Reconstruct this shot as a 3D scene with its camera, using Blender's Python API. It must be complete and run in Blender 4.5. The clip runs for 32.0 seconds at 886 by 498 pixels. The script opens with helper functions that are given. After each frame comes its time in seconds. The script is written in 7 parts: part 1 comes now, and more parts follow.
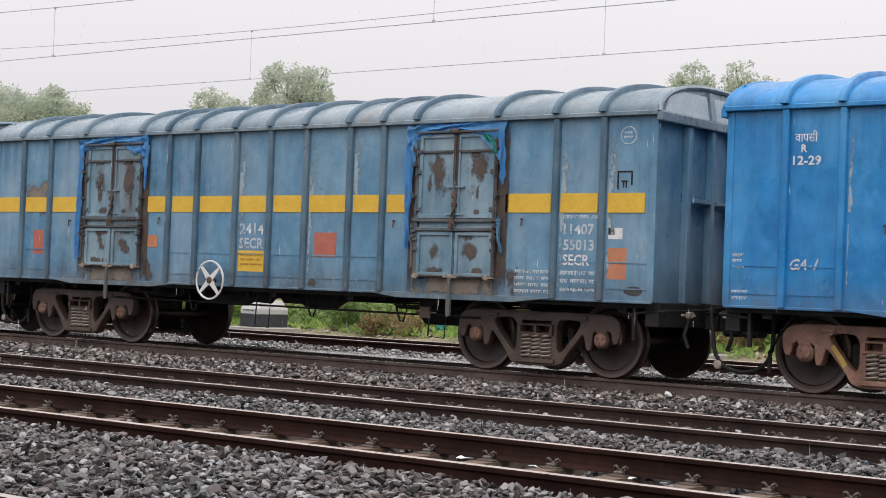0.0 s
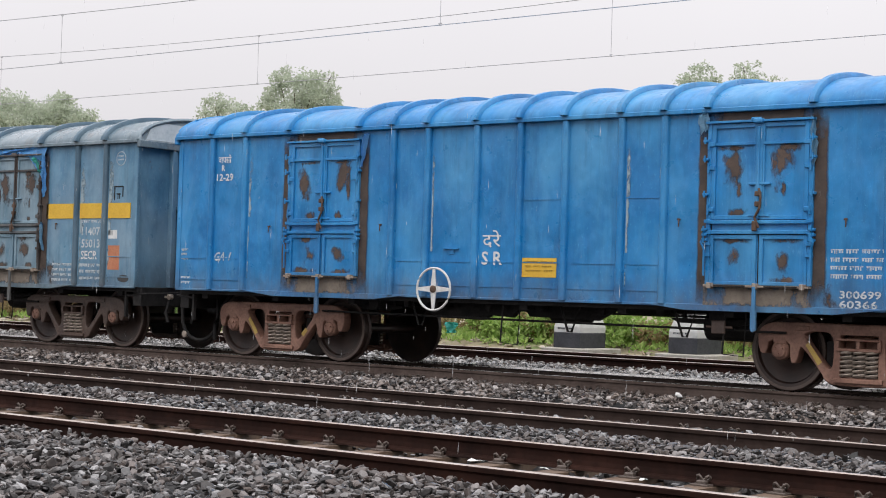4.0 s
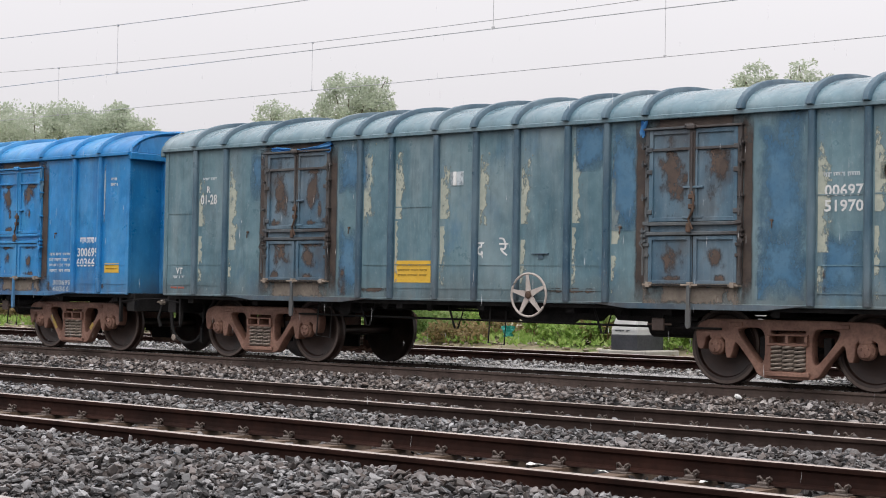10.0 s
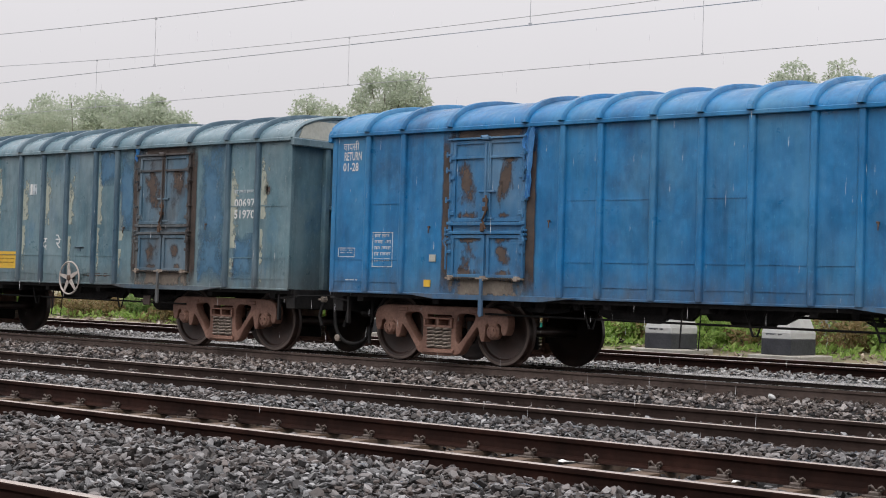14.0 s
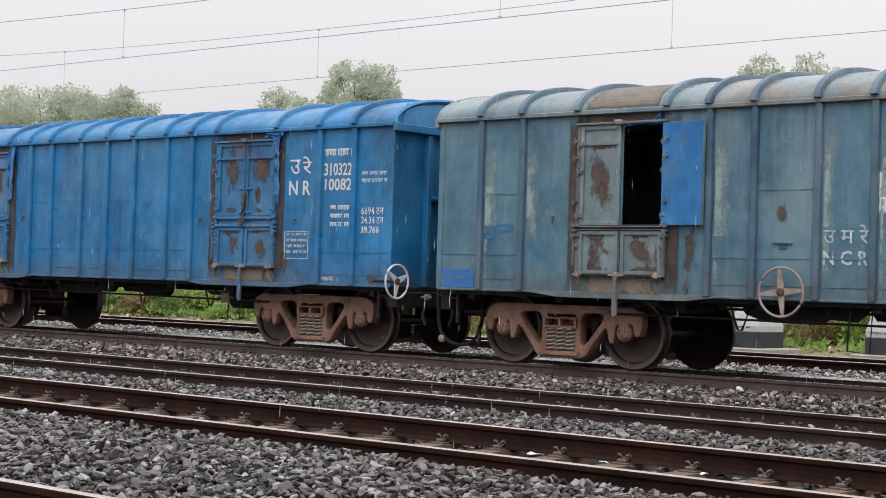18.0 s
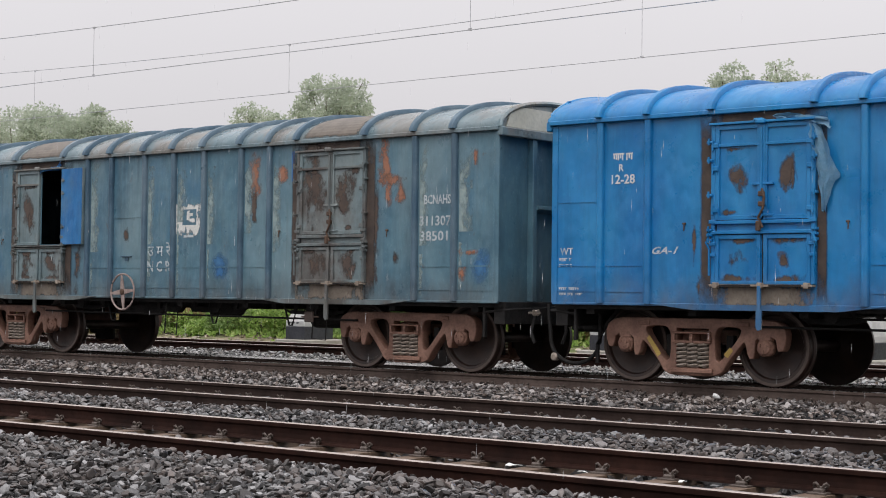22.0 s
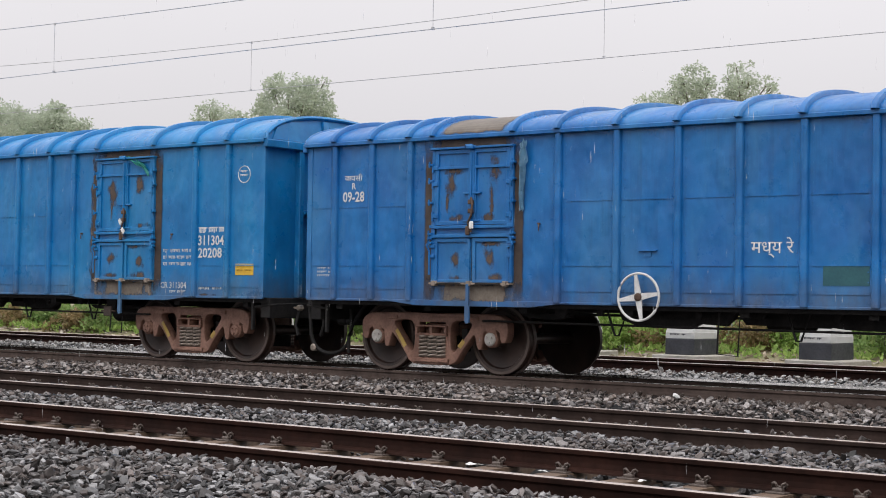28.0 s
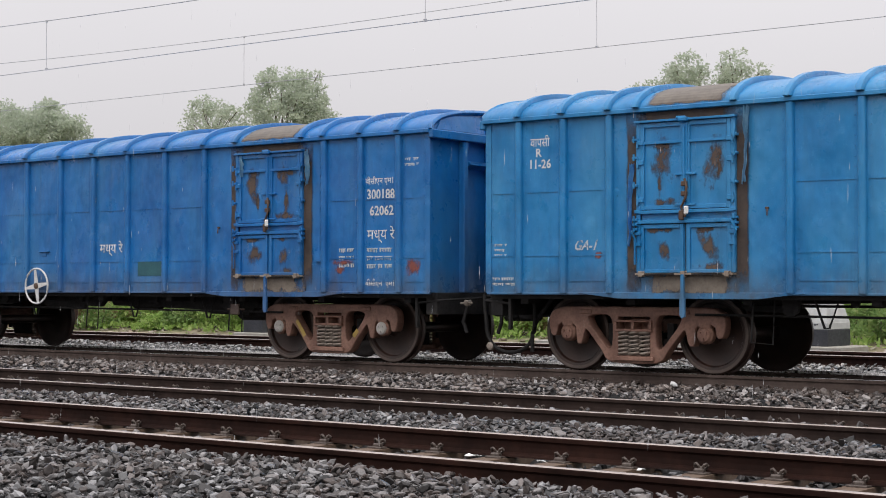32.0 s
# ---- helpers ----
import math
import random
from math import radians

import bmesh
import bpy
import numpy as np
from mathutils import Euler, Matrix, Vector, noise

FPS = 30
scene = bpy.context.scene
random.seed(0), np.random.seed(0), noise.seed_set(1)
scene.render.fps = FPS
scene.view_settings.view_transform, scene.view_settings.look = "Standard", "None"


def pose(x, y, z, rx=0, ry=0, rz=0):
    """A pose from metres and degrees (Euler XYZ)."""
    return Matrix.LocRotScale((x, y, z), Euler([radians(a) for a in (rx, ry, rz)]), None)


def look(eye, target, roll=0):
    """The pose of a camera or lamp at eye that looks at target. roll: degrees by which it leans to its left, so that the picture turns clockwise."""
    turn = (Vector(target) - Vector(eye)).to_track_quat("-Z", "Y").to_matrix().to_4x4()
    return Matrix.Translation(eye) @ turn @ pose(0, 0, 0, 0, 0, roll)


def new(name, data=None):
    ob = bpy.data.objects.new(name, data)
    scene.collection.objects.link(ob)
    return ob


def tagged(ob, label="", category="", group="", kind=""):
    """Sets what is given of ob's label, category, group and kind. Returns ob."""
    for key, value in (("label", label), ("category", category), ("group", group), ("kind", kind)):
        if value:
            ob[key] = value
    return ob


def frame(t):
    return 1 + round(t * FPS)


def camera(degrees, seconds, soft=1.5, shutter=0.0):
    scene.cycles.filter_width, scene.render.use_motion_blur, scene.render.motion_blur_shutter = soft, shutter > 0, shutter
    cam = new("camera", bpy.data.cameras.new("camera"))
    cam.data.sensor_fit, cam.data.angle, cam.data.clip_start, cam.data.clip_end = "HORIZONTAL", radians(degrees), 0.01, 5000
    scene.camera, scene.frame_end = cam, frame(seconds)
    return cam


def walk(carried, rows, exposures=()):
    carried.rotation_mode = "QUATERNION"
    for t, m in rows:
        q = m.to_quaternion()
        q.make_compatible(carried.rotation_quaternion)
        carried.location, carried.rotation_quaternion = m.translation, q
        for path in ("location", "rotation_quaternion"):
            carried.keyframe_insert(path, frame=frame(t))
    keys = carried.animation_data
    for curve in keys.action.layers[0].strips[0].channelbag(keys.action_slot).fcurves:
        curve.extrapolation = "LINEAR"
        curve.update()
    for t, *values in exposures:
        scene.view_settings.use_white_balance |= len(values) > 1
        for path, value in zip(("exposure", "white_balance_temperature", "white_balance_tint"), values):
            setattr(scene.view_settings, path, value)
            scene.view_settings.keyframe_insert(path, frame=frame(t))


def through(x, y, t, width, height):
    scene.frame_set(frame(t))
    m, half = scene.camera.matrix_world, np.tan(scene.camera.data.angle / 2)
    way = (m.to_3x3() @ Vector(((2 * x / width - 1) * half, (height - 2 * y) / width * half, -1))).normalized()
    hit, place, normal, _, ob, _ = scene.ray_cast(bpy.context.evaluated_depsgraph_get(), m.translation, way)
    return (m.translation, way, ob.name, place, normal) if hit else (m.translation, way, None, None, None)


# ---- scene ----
# Camera: stands low beside the tracks, about a metre above the rails, and pans a little by hand.
# Rows: seconds, yaw to the left of the track's normal, pitch up, lean.
EYE = Vector((0.0, 0.0, 1.05))
LENS = 30.52


def gaze(yaw, pitch, lean):
    y, p = radians(yaw), radians(pitch)
    way = Vector((-math.sin(y) * math.cos(p), math.cos(y) * math.cos(p), math.sin(p)))
    return look(EYE, EYE + way, lean)


cam = camera(LENS, 32.0, soft=1.0)
walk(cam, [(t, gaze(a, b, c)) for t, a, b, c in (
    (0, 38.03, 1.46, 2.23), (0.5, 37.96, 1.45, 2.28), (1, 38.24, 1.46, 2.36), (1.5, 38.26, 1.46, 2.38),
    (2, 38.32, 1.45, 2.26), (2.5, 38.34, 1.46, 2.11), (3, 38.49, 1.47, 1.93), (3.5, 38.45, 1.53, 1.82),
    (5.5, 38.46, 1.57, 1.10), (6, 38.72, 1.57, 0.91), (6.5, 38.63, 1.57, 0.88), (7, 38.78, 1.57, 0.88),
    (7.5, 38.83, 1.59, 0.96), (8, 39.81, 1.56, 0.95), (8.5, 40.33, 1.55, 0.96), (9, 40.54, 1.55, 0.99),
    (9.5, 40.47, 1.56, 0.92), (10, 40.32, 1.65, 1.01), (10.5, 40.40, 1.80, 1.14), (11, 40.87, 1.80, 1.13),
    (11.5, 41.16, 1.79, 1.22), (12, 41.28, 1.75, 1.29), (12.5, 41.50, 1.67, 1.45), (13, 41.24, 1.60, 1.66),
    (13.5, 41.51, 1.57, 1.64), (15.5, 41.26, 1.20, 1.95), (16, 41.01, 1.21, 2.02), (16.5, 39.90, 1.24, 2.11),
    (17, 39.78, 1.27, 2.01), (17.5, 39.97, 1.25, 1.86), (18, 40.44, 1.25, 1.75), (18.5, 40.66, 1.23, 1.65),
    (19, 40.53, 1.24, 1.44), (19.5, 40.48, 1.21, 1.34), (20, 40.10, 1.24, 1.18), (20.5, 40.00, 1.40, 1.09),
    (21, 40.07, 1.55, 0.96), (21.5, 39.88, 1.65, 0.78), (22, 39.55, 1.71, 0.69), (22.5, 39.48, 1.71, 0.52),
    (23, 38.80, 1.68, 0.58), (23.5, 37.23, 1.59, 0.67), (24, 33.88, 1.46, 0.49), (24.5, 31.91, 1.39, 0.60),
    (25, 32.65, 1.36, 0.67), (25.5, 33.54, 1.36, 0.69), (26, 34.47, 1.40, 0.76), (26.5, 35.51, 1.55, 0.89),
    (28.5, 38.57, 1.69, 0.79), (29, 38.61, 1.69, 0.62), (29.5, 38.65, 1.68, 0.49), (30, 38.67, 1.56, 0.25),
    (30.5, 38.67, 1.49, 0.14), (31, 38.74, 1.44, 0.04), (31.5, 38.54, 1.43, 0.03), (32, 38.04, 1.41, 0.08))],
    exposures=[(0, 0.09), (10.2, 0.09), (11, -0.06), (13.5, -0.11), (15.5, 0.06), (20.2, 0.09), (21, -0.06), (23.5, -0.11), (24.1, -0.08), (24.8, 0.26),
               (25.3, 0.28), (26.5, 0.14), (28.5, -0.02), (32, -0.07)])

# How far the train has rolled to the left: seconds, metres.
ROLLED = ((0, 0.00), (1, 2.29), (2, 4.67), (3, 7.12), (3.5, 8.36), (5.5, 13.57), (6, 14.85), (7, 17.42), (8, 20.04), (9, 22.67), (10, 25.30), (11, 27.99), (12, 30.70), (13, 33.46), (13.5, 34.82), (15.5, 40.41), (16, 41.81), (17, 44.60), (18, 47.41), (19, 50.26), (20, 53.13), (21, 56.02), (22, 58.95), (23, 61.92), (24, 64.86), (25, 67.78), (26, 70.70), (26.5, 72.16), (28.5, 78.01), (29, 79.46), (30, 82.34), (31, 85.22), (32, 88.10))


def rolled(t):
    """Distance rolled at t seconds, smooth between the known times."""
    ts = [r[0] for r in ROLLED]
    ds = [r[1] for r in ROLLED]
    n = len(ts)
    i = 0
    while i < n - 2 and t > ts[i + 1]:
        i += 1

    def slope(j):
        a, b = max(0, j - 1), min(n - 1, j + 1)
        return (ds[b] - ds[a]) / (ts[b] - ts[a])
    w = ts[i + 1] - ts[i]
    u = (t - ts[i]) / w
    h00, h10 = 2 * u ** 3 - 3 * u ** 2 + 1, u ** 3 - 2 * u ** 2 + u
    return h00 * ds[i] + h10 * w * slope(i) + (1 - h00) * ds[i + 1] + (u ** 3 - u ** 2) * w * slope(i + 1)


# ---- light: an even, rainy sky ----
world = bpy.data.worlds.new("overcast")
scene.world = world
world.use_nodes = True
wn, wl = world.node_tree.nodes, world.node_tree.links
sky = wn.new("ShaderNodeTexSky")
sky.sky_type, sky.sun_disc = "NISHITA", False
sky.sun_elevation, sky.sun_rotation = radians(55), radians(160)
sky.air_density, sky.dust_density, sky.ozone_density = 1.0, 6.0, 1.0
pale = wn.new("ShaderNodeHueSaturation")
pale.inputs["Saturation"].default_value = 0.12
pale.inputs["Value"].default_value = 0.10
wl.new(sky.outputs[0], pale.inputs["Color"])
cloud_co = wn.new("ShaderNodeTexCoord")
cloud_sep = wn.new("ShaderNodeSeparateXYZ")
wl.new(cloud_co.outputs["Generated"], cloud_sep.inputs[0])
lift = wn.new("ShaderNodeMapRange")
lift.inputs["From Min"].default_value, lift.inputs["From Max"].default_value = 0.05, 0.85
lift.inputs["To Min"].default_value, lift.inputs["To Max"].default_value = 0.725, 1.72
wl.new(cloud_sep.outputs["Z"], lift.inputs[0])
cloud_noise = wn.new("ShaderNodeTexNoise")
cloud_noise.inputs["Scale"].default_value, cloud_noise.inputs["Detail"].default_value = 2.2, 4
wl.new(cloud_co.outputs["Generated"], cloud_noise.inputs["Vector"])
cloud_amp = wn.new("ShaderNodeMapRange")
cloud_amp.inputs["To Min"].default_value, cloud_amp.inputs["To Max"].default_value = 0.93, 1.07
wl.new(cloud_noise.outputs["Fac"], cloud_amp.inputs[0])
level = wn.new("ShaderNodeMath")
level.operation = "MULTIPLY"
wl.new(lift.outputs[0], level.inputs[0])
wl.new(cloud_amp.outputs[0], level.inputs[1])
veil = wn.new("ShaderNodeVectorMath")
veil.operation = "SCALE"
veil.inputs[0].default_value = (1.012, 0.985, 1.022)
wl.new(level.outputs[0], veil.inputs["Scale"])
both = wn.new("ShaderNodeMix")
both.data_type = "RGBA"
both.inputs["Factor"].default_value = 0.9
wl.new(pale.outputs[0], both.inputs["A"])
wl.new(veil.outputs[0], both.inputs["B"])
wl.new(both.outputs["Result"], wn["Background"].inputs["Color"])
wn["Background"].inputs["Strength"].default_value = 1.0

sun_data = bpy.data.lights.new("sun", "SUN")
sun_data.energy, sun_data.angle, sun_data.color = 1.45, radians(60), (1.0, 0.98, 0.95)
sun = new("sun", sun_data)
sun.matrix_world = look((14, -20, 58), (0, 12, 0))

# ---- materials ----
class Nodes:
    """Short ways to wire a procedural material."""

    def __init__(self, name, rough=0.6, metal=0.0, spec=0.5):
        self.m = bpy.data.materials.new(name)
        self.m.use_nodes = True
        self.n, self.l = self.m.node_tree.nodes, self.m.node_tree.links
        self.b = self.n["Principled BSDF"]
        self.b.inputs["Roughness"].default_value = rough
        self.b.inputs["Metallic"].default_value = metal
        self.b.inputs["Specular IOR Level"].default_value = spec
        self.co = self.n.new("ShaderNodeTexCoord").outputs["Object"]

    def put(self, sock, val):
        if isinstance(val, bpy.types.NodeSocket):
            self.l.new(val, sock)
        elif isinstance(val, tuple) and len(val) == 3 and sock.type == "RGBA":
            sock.default_value = (*val, 1)
        else:
            sock.default_value = val

    def stretch(self, x, y, z, src=None):
        n = self.n.new("ShaderNodeMapping")
        n.inputs["Scale"].default_value = (x, y, z)
        self.l.new(src or self.co, n.inputs["Vector"])
        return n.outputs[0]

    def noise(self, scale, detail=4, rough=0.55, vec=None, shift=0.0):
        n = self.n.new("ShaderNodeTexNoise")
        n.noise_dimensions = "4D"
        n.inputs["W"].default_value = shift
        n.inputs["Scale"].default_value, n.inputs["Detail"].default_value = scale, detail
        n.inputs["Roughness"].default_value = rough
        self.l.new(vec or self.co, n.inputs["Vector"])
        return n.outputs["Fac"]

    def band(self, val, a, b, lo=0.0, hi=1.0):
        n = self.n.new("ShaderNodeMapRange")
        self.put(n.inputs["Value"], val)
        for key, v in (("From Min", a), ("From Max", b), ("To Min", lo), ("To Max", hi)):
            n.inputs[key].default_value = v
        return n.outputs[0]

    def math(self, op, a, b=0.0):
        n = self.n.new("ShaderNodeMath")
        n.operation = op
        self.put(n.inputs[0], a)
        self.put(n.inputs[1], b)
        return n.outputs[0]

    def mix(self, fac, a, b):
        n = self.n.new("ShaderNodeMix")
        n.data_type = "RGBA"
        self.put(n.inputs["Factor"], fac)
        self.put(n.inputs["A"], a)
        self.put(n.inputs["B"], b)
        return n.outputs["Result"]

    def axis(self, which):
        n = self.n.new("ShaderNodeSeparateXYZ")
        self.l.new(self.co, n.inputs[0])
        return n.outputs[which]

    def own(self):
        return self.n.new("ShaderNodeObjectInfo").outputs["Random"]

    def island(self):
        return self.n.new("ShaderNodeNewGeometry").outputs["Random Per Island"]

    def done(self, col, rough=None, bump=None, strength=0.3, dist=0.01):
        self.put(self.b.inputs["Base Color"], col)
        if rough is not None:
            self.put(self.b.inputs["Roughness"], rough)
        if bump is not None:
            n = self.n.new("ShaderNodeBump")
            n.inputs["Strength"].default_value, n.inputs["Distance"].default_value = strength, dist
            self.l.new(bump, n.inputs["Height"])
            self.l.new(n.outputs[0], self.b.inputs["Normal"])
        return self.m


def shade(c, k):
    return tuple(min(1.0, v * k) for v in c)


def paint(name, base, faded, dust, rust_amount=0.5, seed=0.0, gloss=0.31, patch=None, patch_at=0.62, wear=1.0):
    """Weathered wagon paint: fading in clouds, washed-down streaks, grime near the bottom, specks of rust."""
    k = Nodes(name, gloss, 0.0, 0.5)
    cloud = k.noise(1.1, 6, 0.62, None, seed)
    col = k.mix(k.band(cloud, 0.36, 0.64), base, faded)
    if patch:
        blot = k.noise(0.75, 6, 0.66, k.stretch(1, 1, 0.7), seed + 9)
        col = k.mix(k.band(blot, patch_at - 0.05, patch_at + 0.06, 0, 0.85), col, patch)
    mottle = k.noise(3.6, 7, 0.68, k.stretch(1, 1, 0.7), seed + 21)
    col = k.mix(k.band(mottle, 0.50, 0.68, 0, 0.45 * wear), col, shade(faded, 1.3))
    col = k.mix(k.band(mottle, 0.46, 0.30, 0, 0.40 * wear), col, shade(base, 0.62))
    haze = k.noise(0.6, 4, 0.55, k.stretch(1.6, 1, 0.8), seed + 11)
    col = k.mix(k.band(haze, 0.48, 0.66, 0, 0.5 * wear), col, dust)
    streak = k.noise(1.0, 8, 0.70, k.stretch(3.0, 2, 0.36), seed + 2)
    col = k.mix(k.band(streak, 0.50, 0.72, 0, 0.45 * wear), col, dust)
    thin = k.math("MULTIPLY", k.noise(1.0, 5, 0.6, k.stretch(34, 2, 0.9), seed + 6), k.noise(1.3, 4, 0.6, None, seed + 12))
    col = k.mix(k.band(thin, 0.34, 0.46, 0, 0.22 * wear), col, shade(dust, 1.25))
    dark = k.noise(1.0, 8, 0.70, k.stretch(2.4, 2, 0.32), seed + 5)
    col = k.mix(k.band(dark, 0.52, 0.70, 0, 0.45 * wear), col, shade(base, 0.42))
    drip = k.math("MULTIPLY", k.noise(1.0, 5, 0.62, k.stretch(9, 2, 0.4), seed + 14), k.noise(0.9, 4, 0.6, None, seed + 15))
    col = k.mix(k.band(drip, 0.30, 0.40, 0, 0.35 * wear), col, shade(base, 0.36))
    low = k.math("MULTIPLY", k.band(k.axis("Z"), 1.75, 1.0), k.noise(3.5, 7, 0.7, k.stretch(1, 1, 0.5), seed + 1))
    col = k.mix(k.band(low, 0.22, 0.66, 0, 0.7), col, (0.085, 0.075, 0.065))
    speck = k.noise(7.0, 8, 0.74, k.stretch(1, 1, 0.55), seed + 3)
    col = k.mix(k.band(speck, 0.69 - 0.07 * rust_amount, 0.75), col, (0.11, 0.052, 0.028))
    scuff = k.noise(24.0, 7, 0.75, k.stretch(1, 1, 0.6), seed + 8)
    col = k.mix(k.band(scuff, 0.57, 0.68, 0, 0.5 * wear), col, shade(dust, 1.15))
    nick = k.noise(11.0, 8, 0.78, k.stretch(1, 1, 0.8), seed + 16)
    col = k.mix(k.band(nick, 0.66, 0.70, 0, 0.6 * wear), col, shade(base, 0.25))
    grain = k.noise(70.0, 3, 0.6)
    dents = k.noise(1.25, 3, 0.5, k.stretch(1.5, 1, 0.8), seed + 7)
    relief = k.math("ADD", k.math("MULTIPLY", dents, 9.0), k.math("MULTIPLY", grain, 0.12))
    rough = k.band(k.noise(2.5, 6, 0.65, None, seed + 4), 0.3, 0.75, gloss - 0.18, gloss + 0.22)
    return k.done(col, rough, relief, 0.6, 0.018)


def plain(name, a, b, scale=6.0, rough=0.55, metal=0.0, bump=0.3, dist=0.006, third=None, spec=0.5):
    """Two tones in two sizes of noise, with fine relief."""
    k = Nodes(name, rough, metal, spec)
    big, small = k.noise(scale, 5, 0.6), k.noise(scale * 7, 4, 0.65)
    col = k.mix(k.band(big, 0.35, 0.65), a, b)
    col = k.mix(k.band(small, 0.45, 0.75, 0, 0.5), col, third or shade(a, 0.6))
    return k.done(col, k.band(small, 0.3, 0.7, max(0.05, rough - 0.12), min(1, rough + 0.12)), small, bump, dist)


def worn_paint(name, a, b, holes):
    """Thin stencil paint, rubbed through in flecks."""
    k = Nodes(name, 0.6)
    fine = k.noise(40, 5, 0.7)
    k.done(k.mix(k.band(k.noise(9, 4, 0.6), 0.35, 0.65), a, b), 0.6, fine, 0.15, 0.002)
    rub = k.noise(14, 7, 0.72, k.stretch(1, 1, 0.6), 3.3)
    tr = k.n.new("ShaderNodeBsdfTransparent")
    mx = k.n.new("ShaderNodeMixShader")
    k.l.new(k.band(rub, holes - 0.05, holes + 0.10, 0.08, 0.92), mx.inputs[0])
    k.l.new(k.b.outputs[0], mx.inputs[1])
    k.l.new(tr.outputs[0], mx.inputs[2])
    k.l.new(mx.outputs[0], k.n["Material Output"].inputs["Surface"])
    return k.m


def stone_mat(name, lo, hi, warm):
    """Wet broken stone: each piece its own grey, some brownish or bluish, with paler dusty faces."""
    k = Nodes(name, 0.4, 0.0, 0.28)
    r = k.island()
    col = k.mix(k.math("POWER", r, 2.0), lo, hi)
    r2 = k.math("FRACT", k.math("MULTIPLY", r, 37.7))
    col = k.mix(k.band(r2, 0.55, 1.0, 0, 0.75), col, warm)
    patch = k.noise(0.9, 4, 0.6)
    col = k.mix(k.band(patch, 0.44, 0.66, 0, 0.6), col, k.mix(r, shade(warm, 0.45), shade(warm, 1.35)))
    vein = k.noise(22, 6, 0.7)
    col = k.mix(k.band(vein, 0.50, 0.68, 0, 0.5), col, shade(lo, 1.5))
    fine = k.noise(90, 5, 0.65)
    col = k.mix(k.band(fine, 0.5, 0.75, 0, 0.4), col, shade(lo, 0.8))
    r3 = k.math("FRACT", k.math("MULTIPLY", r, 91.3))
    return k.done(col, k.band(r3, 0, 1, 0.20, 0.48), fine, 0.3, 0.004)


def stain(name, a, b, scale=7.0, rough=0.75, inner=0.50, outer=0.82, ragged=1.1, box_like=False, third=None, one_sided=False):
    """A worn patch whose edge frays out into the paint below."""
    k = Nodes(name, rough)
    fine = k.noise(scale * 5, 5, 0.65)
    col = k.mix(k.band(k.noise(scale, 5, 0.6), 0.35, 0.65), a, b)
    col = k.mix(k.band(fine, 0.5, 0.75, 0, 0.6), col, third or shade(a, 0.55))
    k.done(col, rough, fine, 0.4, 0.004)
    gen = k.n.new("ShaderNodeTexCoord").outputs["Generated"]
    sep = k.n.new("ShaderNodeSeparateXYZ")
    k.l.new(gen, sep.inputs[0])
    dx = k.math("ABSOLUTE", k.math("MULTIPLY_ADD", sep.outputs["X"], 2.0))
    dz = k.math("ABSOLUTE", k.math("MULTIPLY_ADD", sep.outputs["Z"], 2.0))
    for d in (dx, dz):
        d.node.inputs[0].links[0].from_node.inputs[2].default_value = -1.0
    if one_sided:
        r = k.math("MAXIMUM", sep.outputs["X"], k.math("MULTIPLY", dz, 0.8))
    elif box_like:
        r = k.math("MAXIMUM", dx, dz)
    else:
        r = k.math("SQRT", k.math("ADD", k.math("MULTIPLY", dx, dx), k.math("MULTIPLY", dz, dz)))
    edge = k.math("ADD", r, k.math("MULTIPLY", k.math("SUBTRACT", k.noise(scale, 7, 0.68, k.stretch(1, 1, 0.6), 4.2), 0.5), ragged * 2))
    clear = k.band(edge, inner, outer)
    tr = k.n.new("ShaderNodeBsdfTransparent")
    mx = k.n.new("ShaderNodeMixShader")
    k.l.new(clear, mx.inputs[0])
    k.l.new(k.b.outputs[0], mx.inputs[1])
    k.l.new(tr.outputs[0], mx.inputs[2])
    k.l.new(mx.outputs[0], k.n["Material Output"].inputs["Surface"])
    return k.m


def leaf_mat(name, a, b, c, through=0.5):
    k = Nodes(name, 0.5, 0.0, 0.35)
    r = k.island()
    col = k.mix(r, a, b)
    r2 = k.math("FRACT", k.math("MULTIPLY", r, 53.1))
    col = k.mix(k.band(r2, 0.7, 1.0, 0, 0.8), col, c)
    k.done(col)
    thin = k.n.new("ShaderNodeBsdfTranslucent")
    k.put(thin.inputs["Color"], col)
    mx = k.n.new("ShaderNodeMixShader")
    mx.inputs[0].default_value = through
    k.l.new(k.b.outputs[0], mx.inputs[1])
    k.l.new(thin.outputs[0], mx.inputs[2])
    k.l.new(mx.outputs[0], k.n["Material Output"].inputs["Surface"])
    return k.m


BALLAST = stone_mat("ballast_stone", (0.010, 0.0095, 0.0095), (0.36, 0.356, 0.36), (0.125, 0.098, 0.087))
BALLAST_FAR = stone_mat("ballast_stone_far", (0.022, 0.018, 0.018), (0.48, 0.455, 0.445), (0.21, 0.165, 0.14))
# Lighter copy of the ballast, with sky light from behind put into its colour.
BALLAST_SKYLIT = stone_mat("skylit_ballast_stone", (0.03, 0.03, 0.03), (0.55, 0.55, 0.55), (0.36, 0.33, 0.30))
RAIL_TOP = plain("rail_running_surface", (0.66, 0.64, 0.62), (0.76, 0.75, 0.73), 3.0, 0.26, 0.95, 0.1, 0.003, (0.40, 0.36, 0.33))
RAIL_SIDE = plain("rusty_rail_side", (0.013, 0.0060, 0.0046), (0.034, 0.0145, 0.0105), 2.0, 0.65, 0.0, 0.5, 0.004, (0.007, 0.0045, 0.004), 0.10)
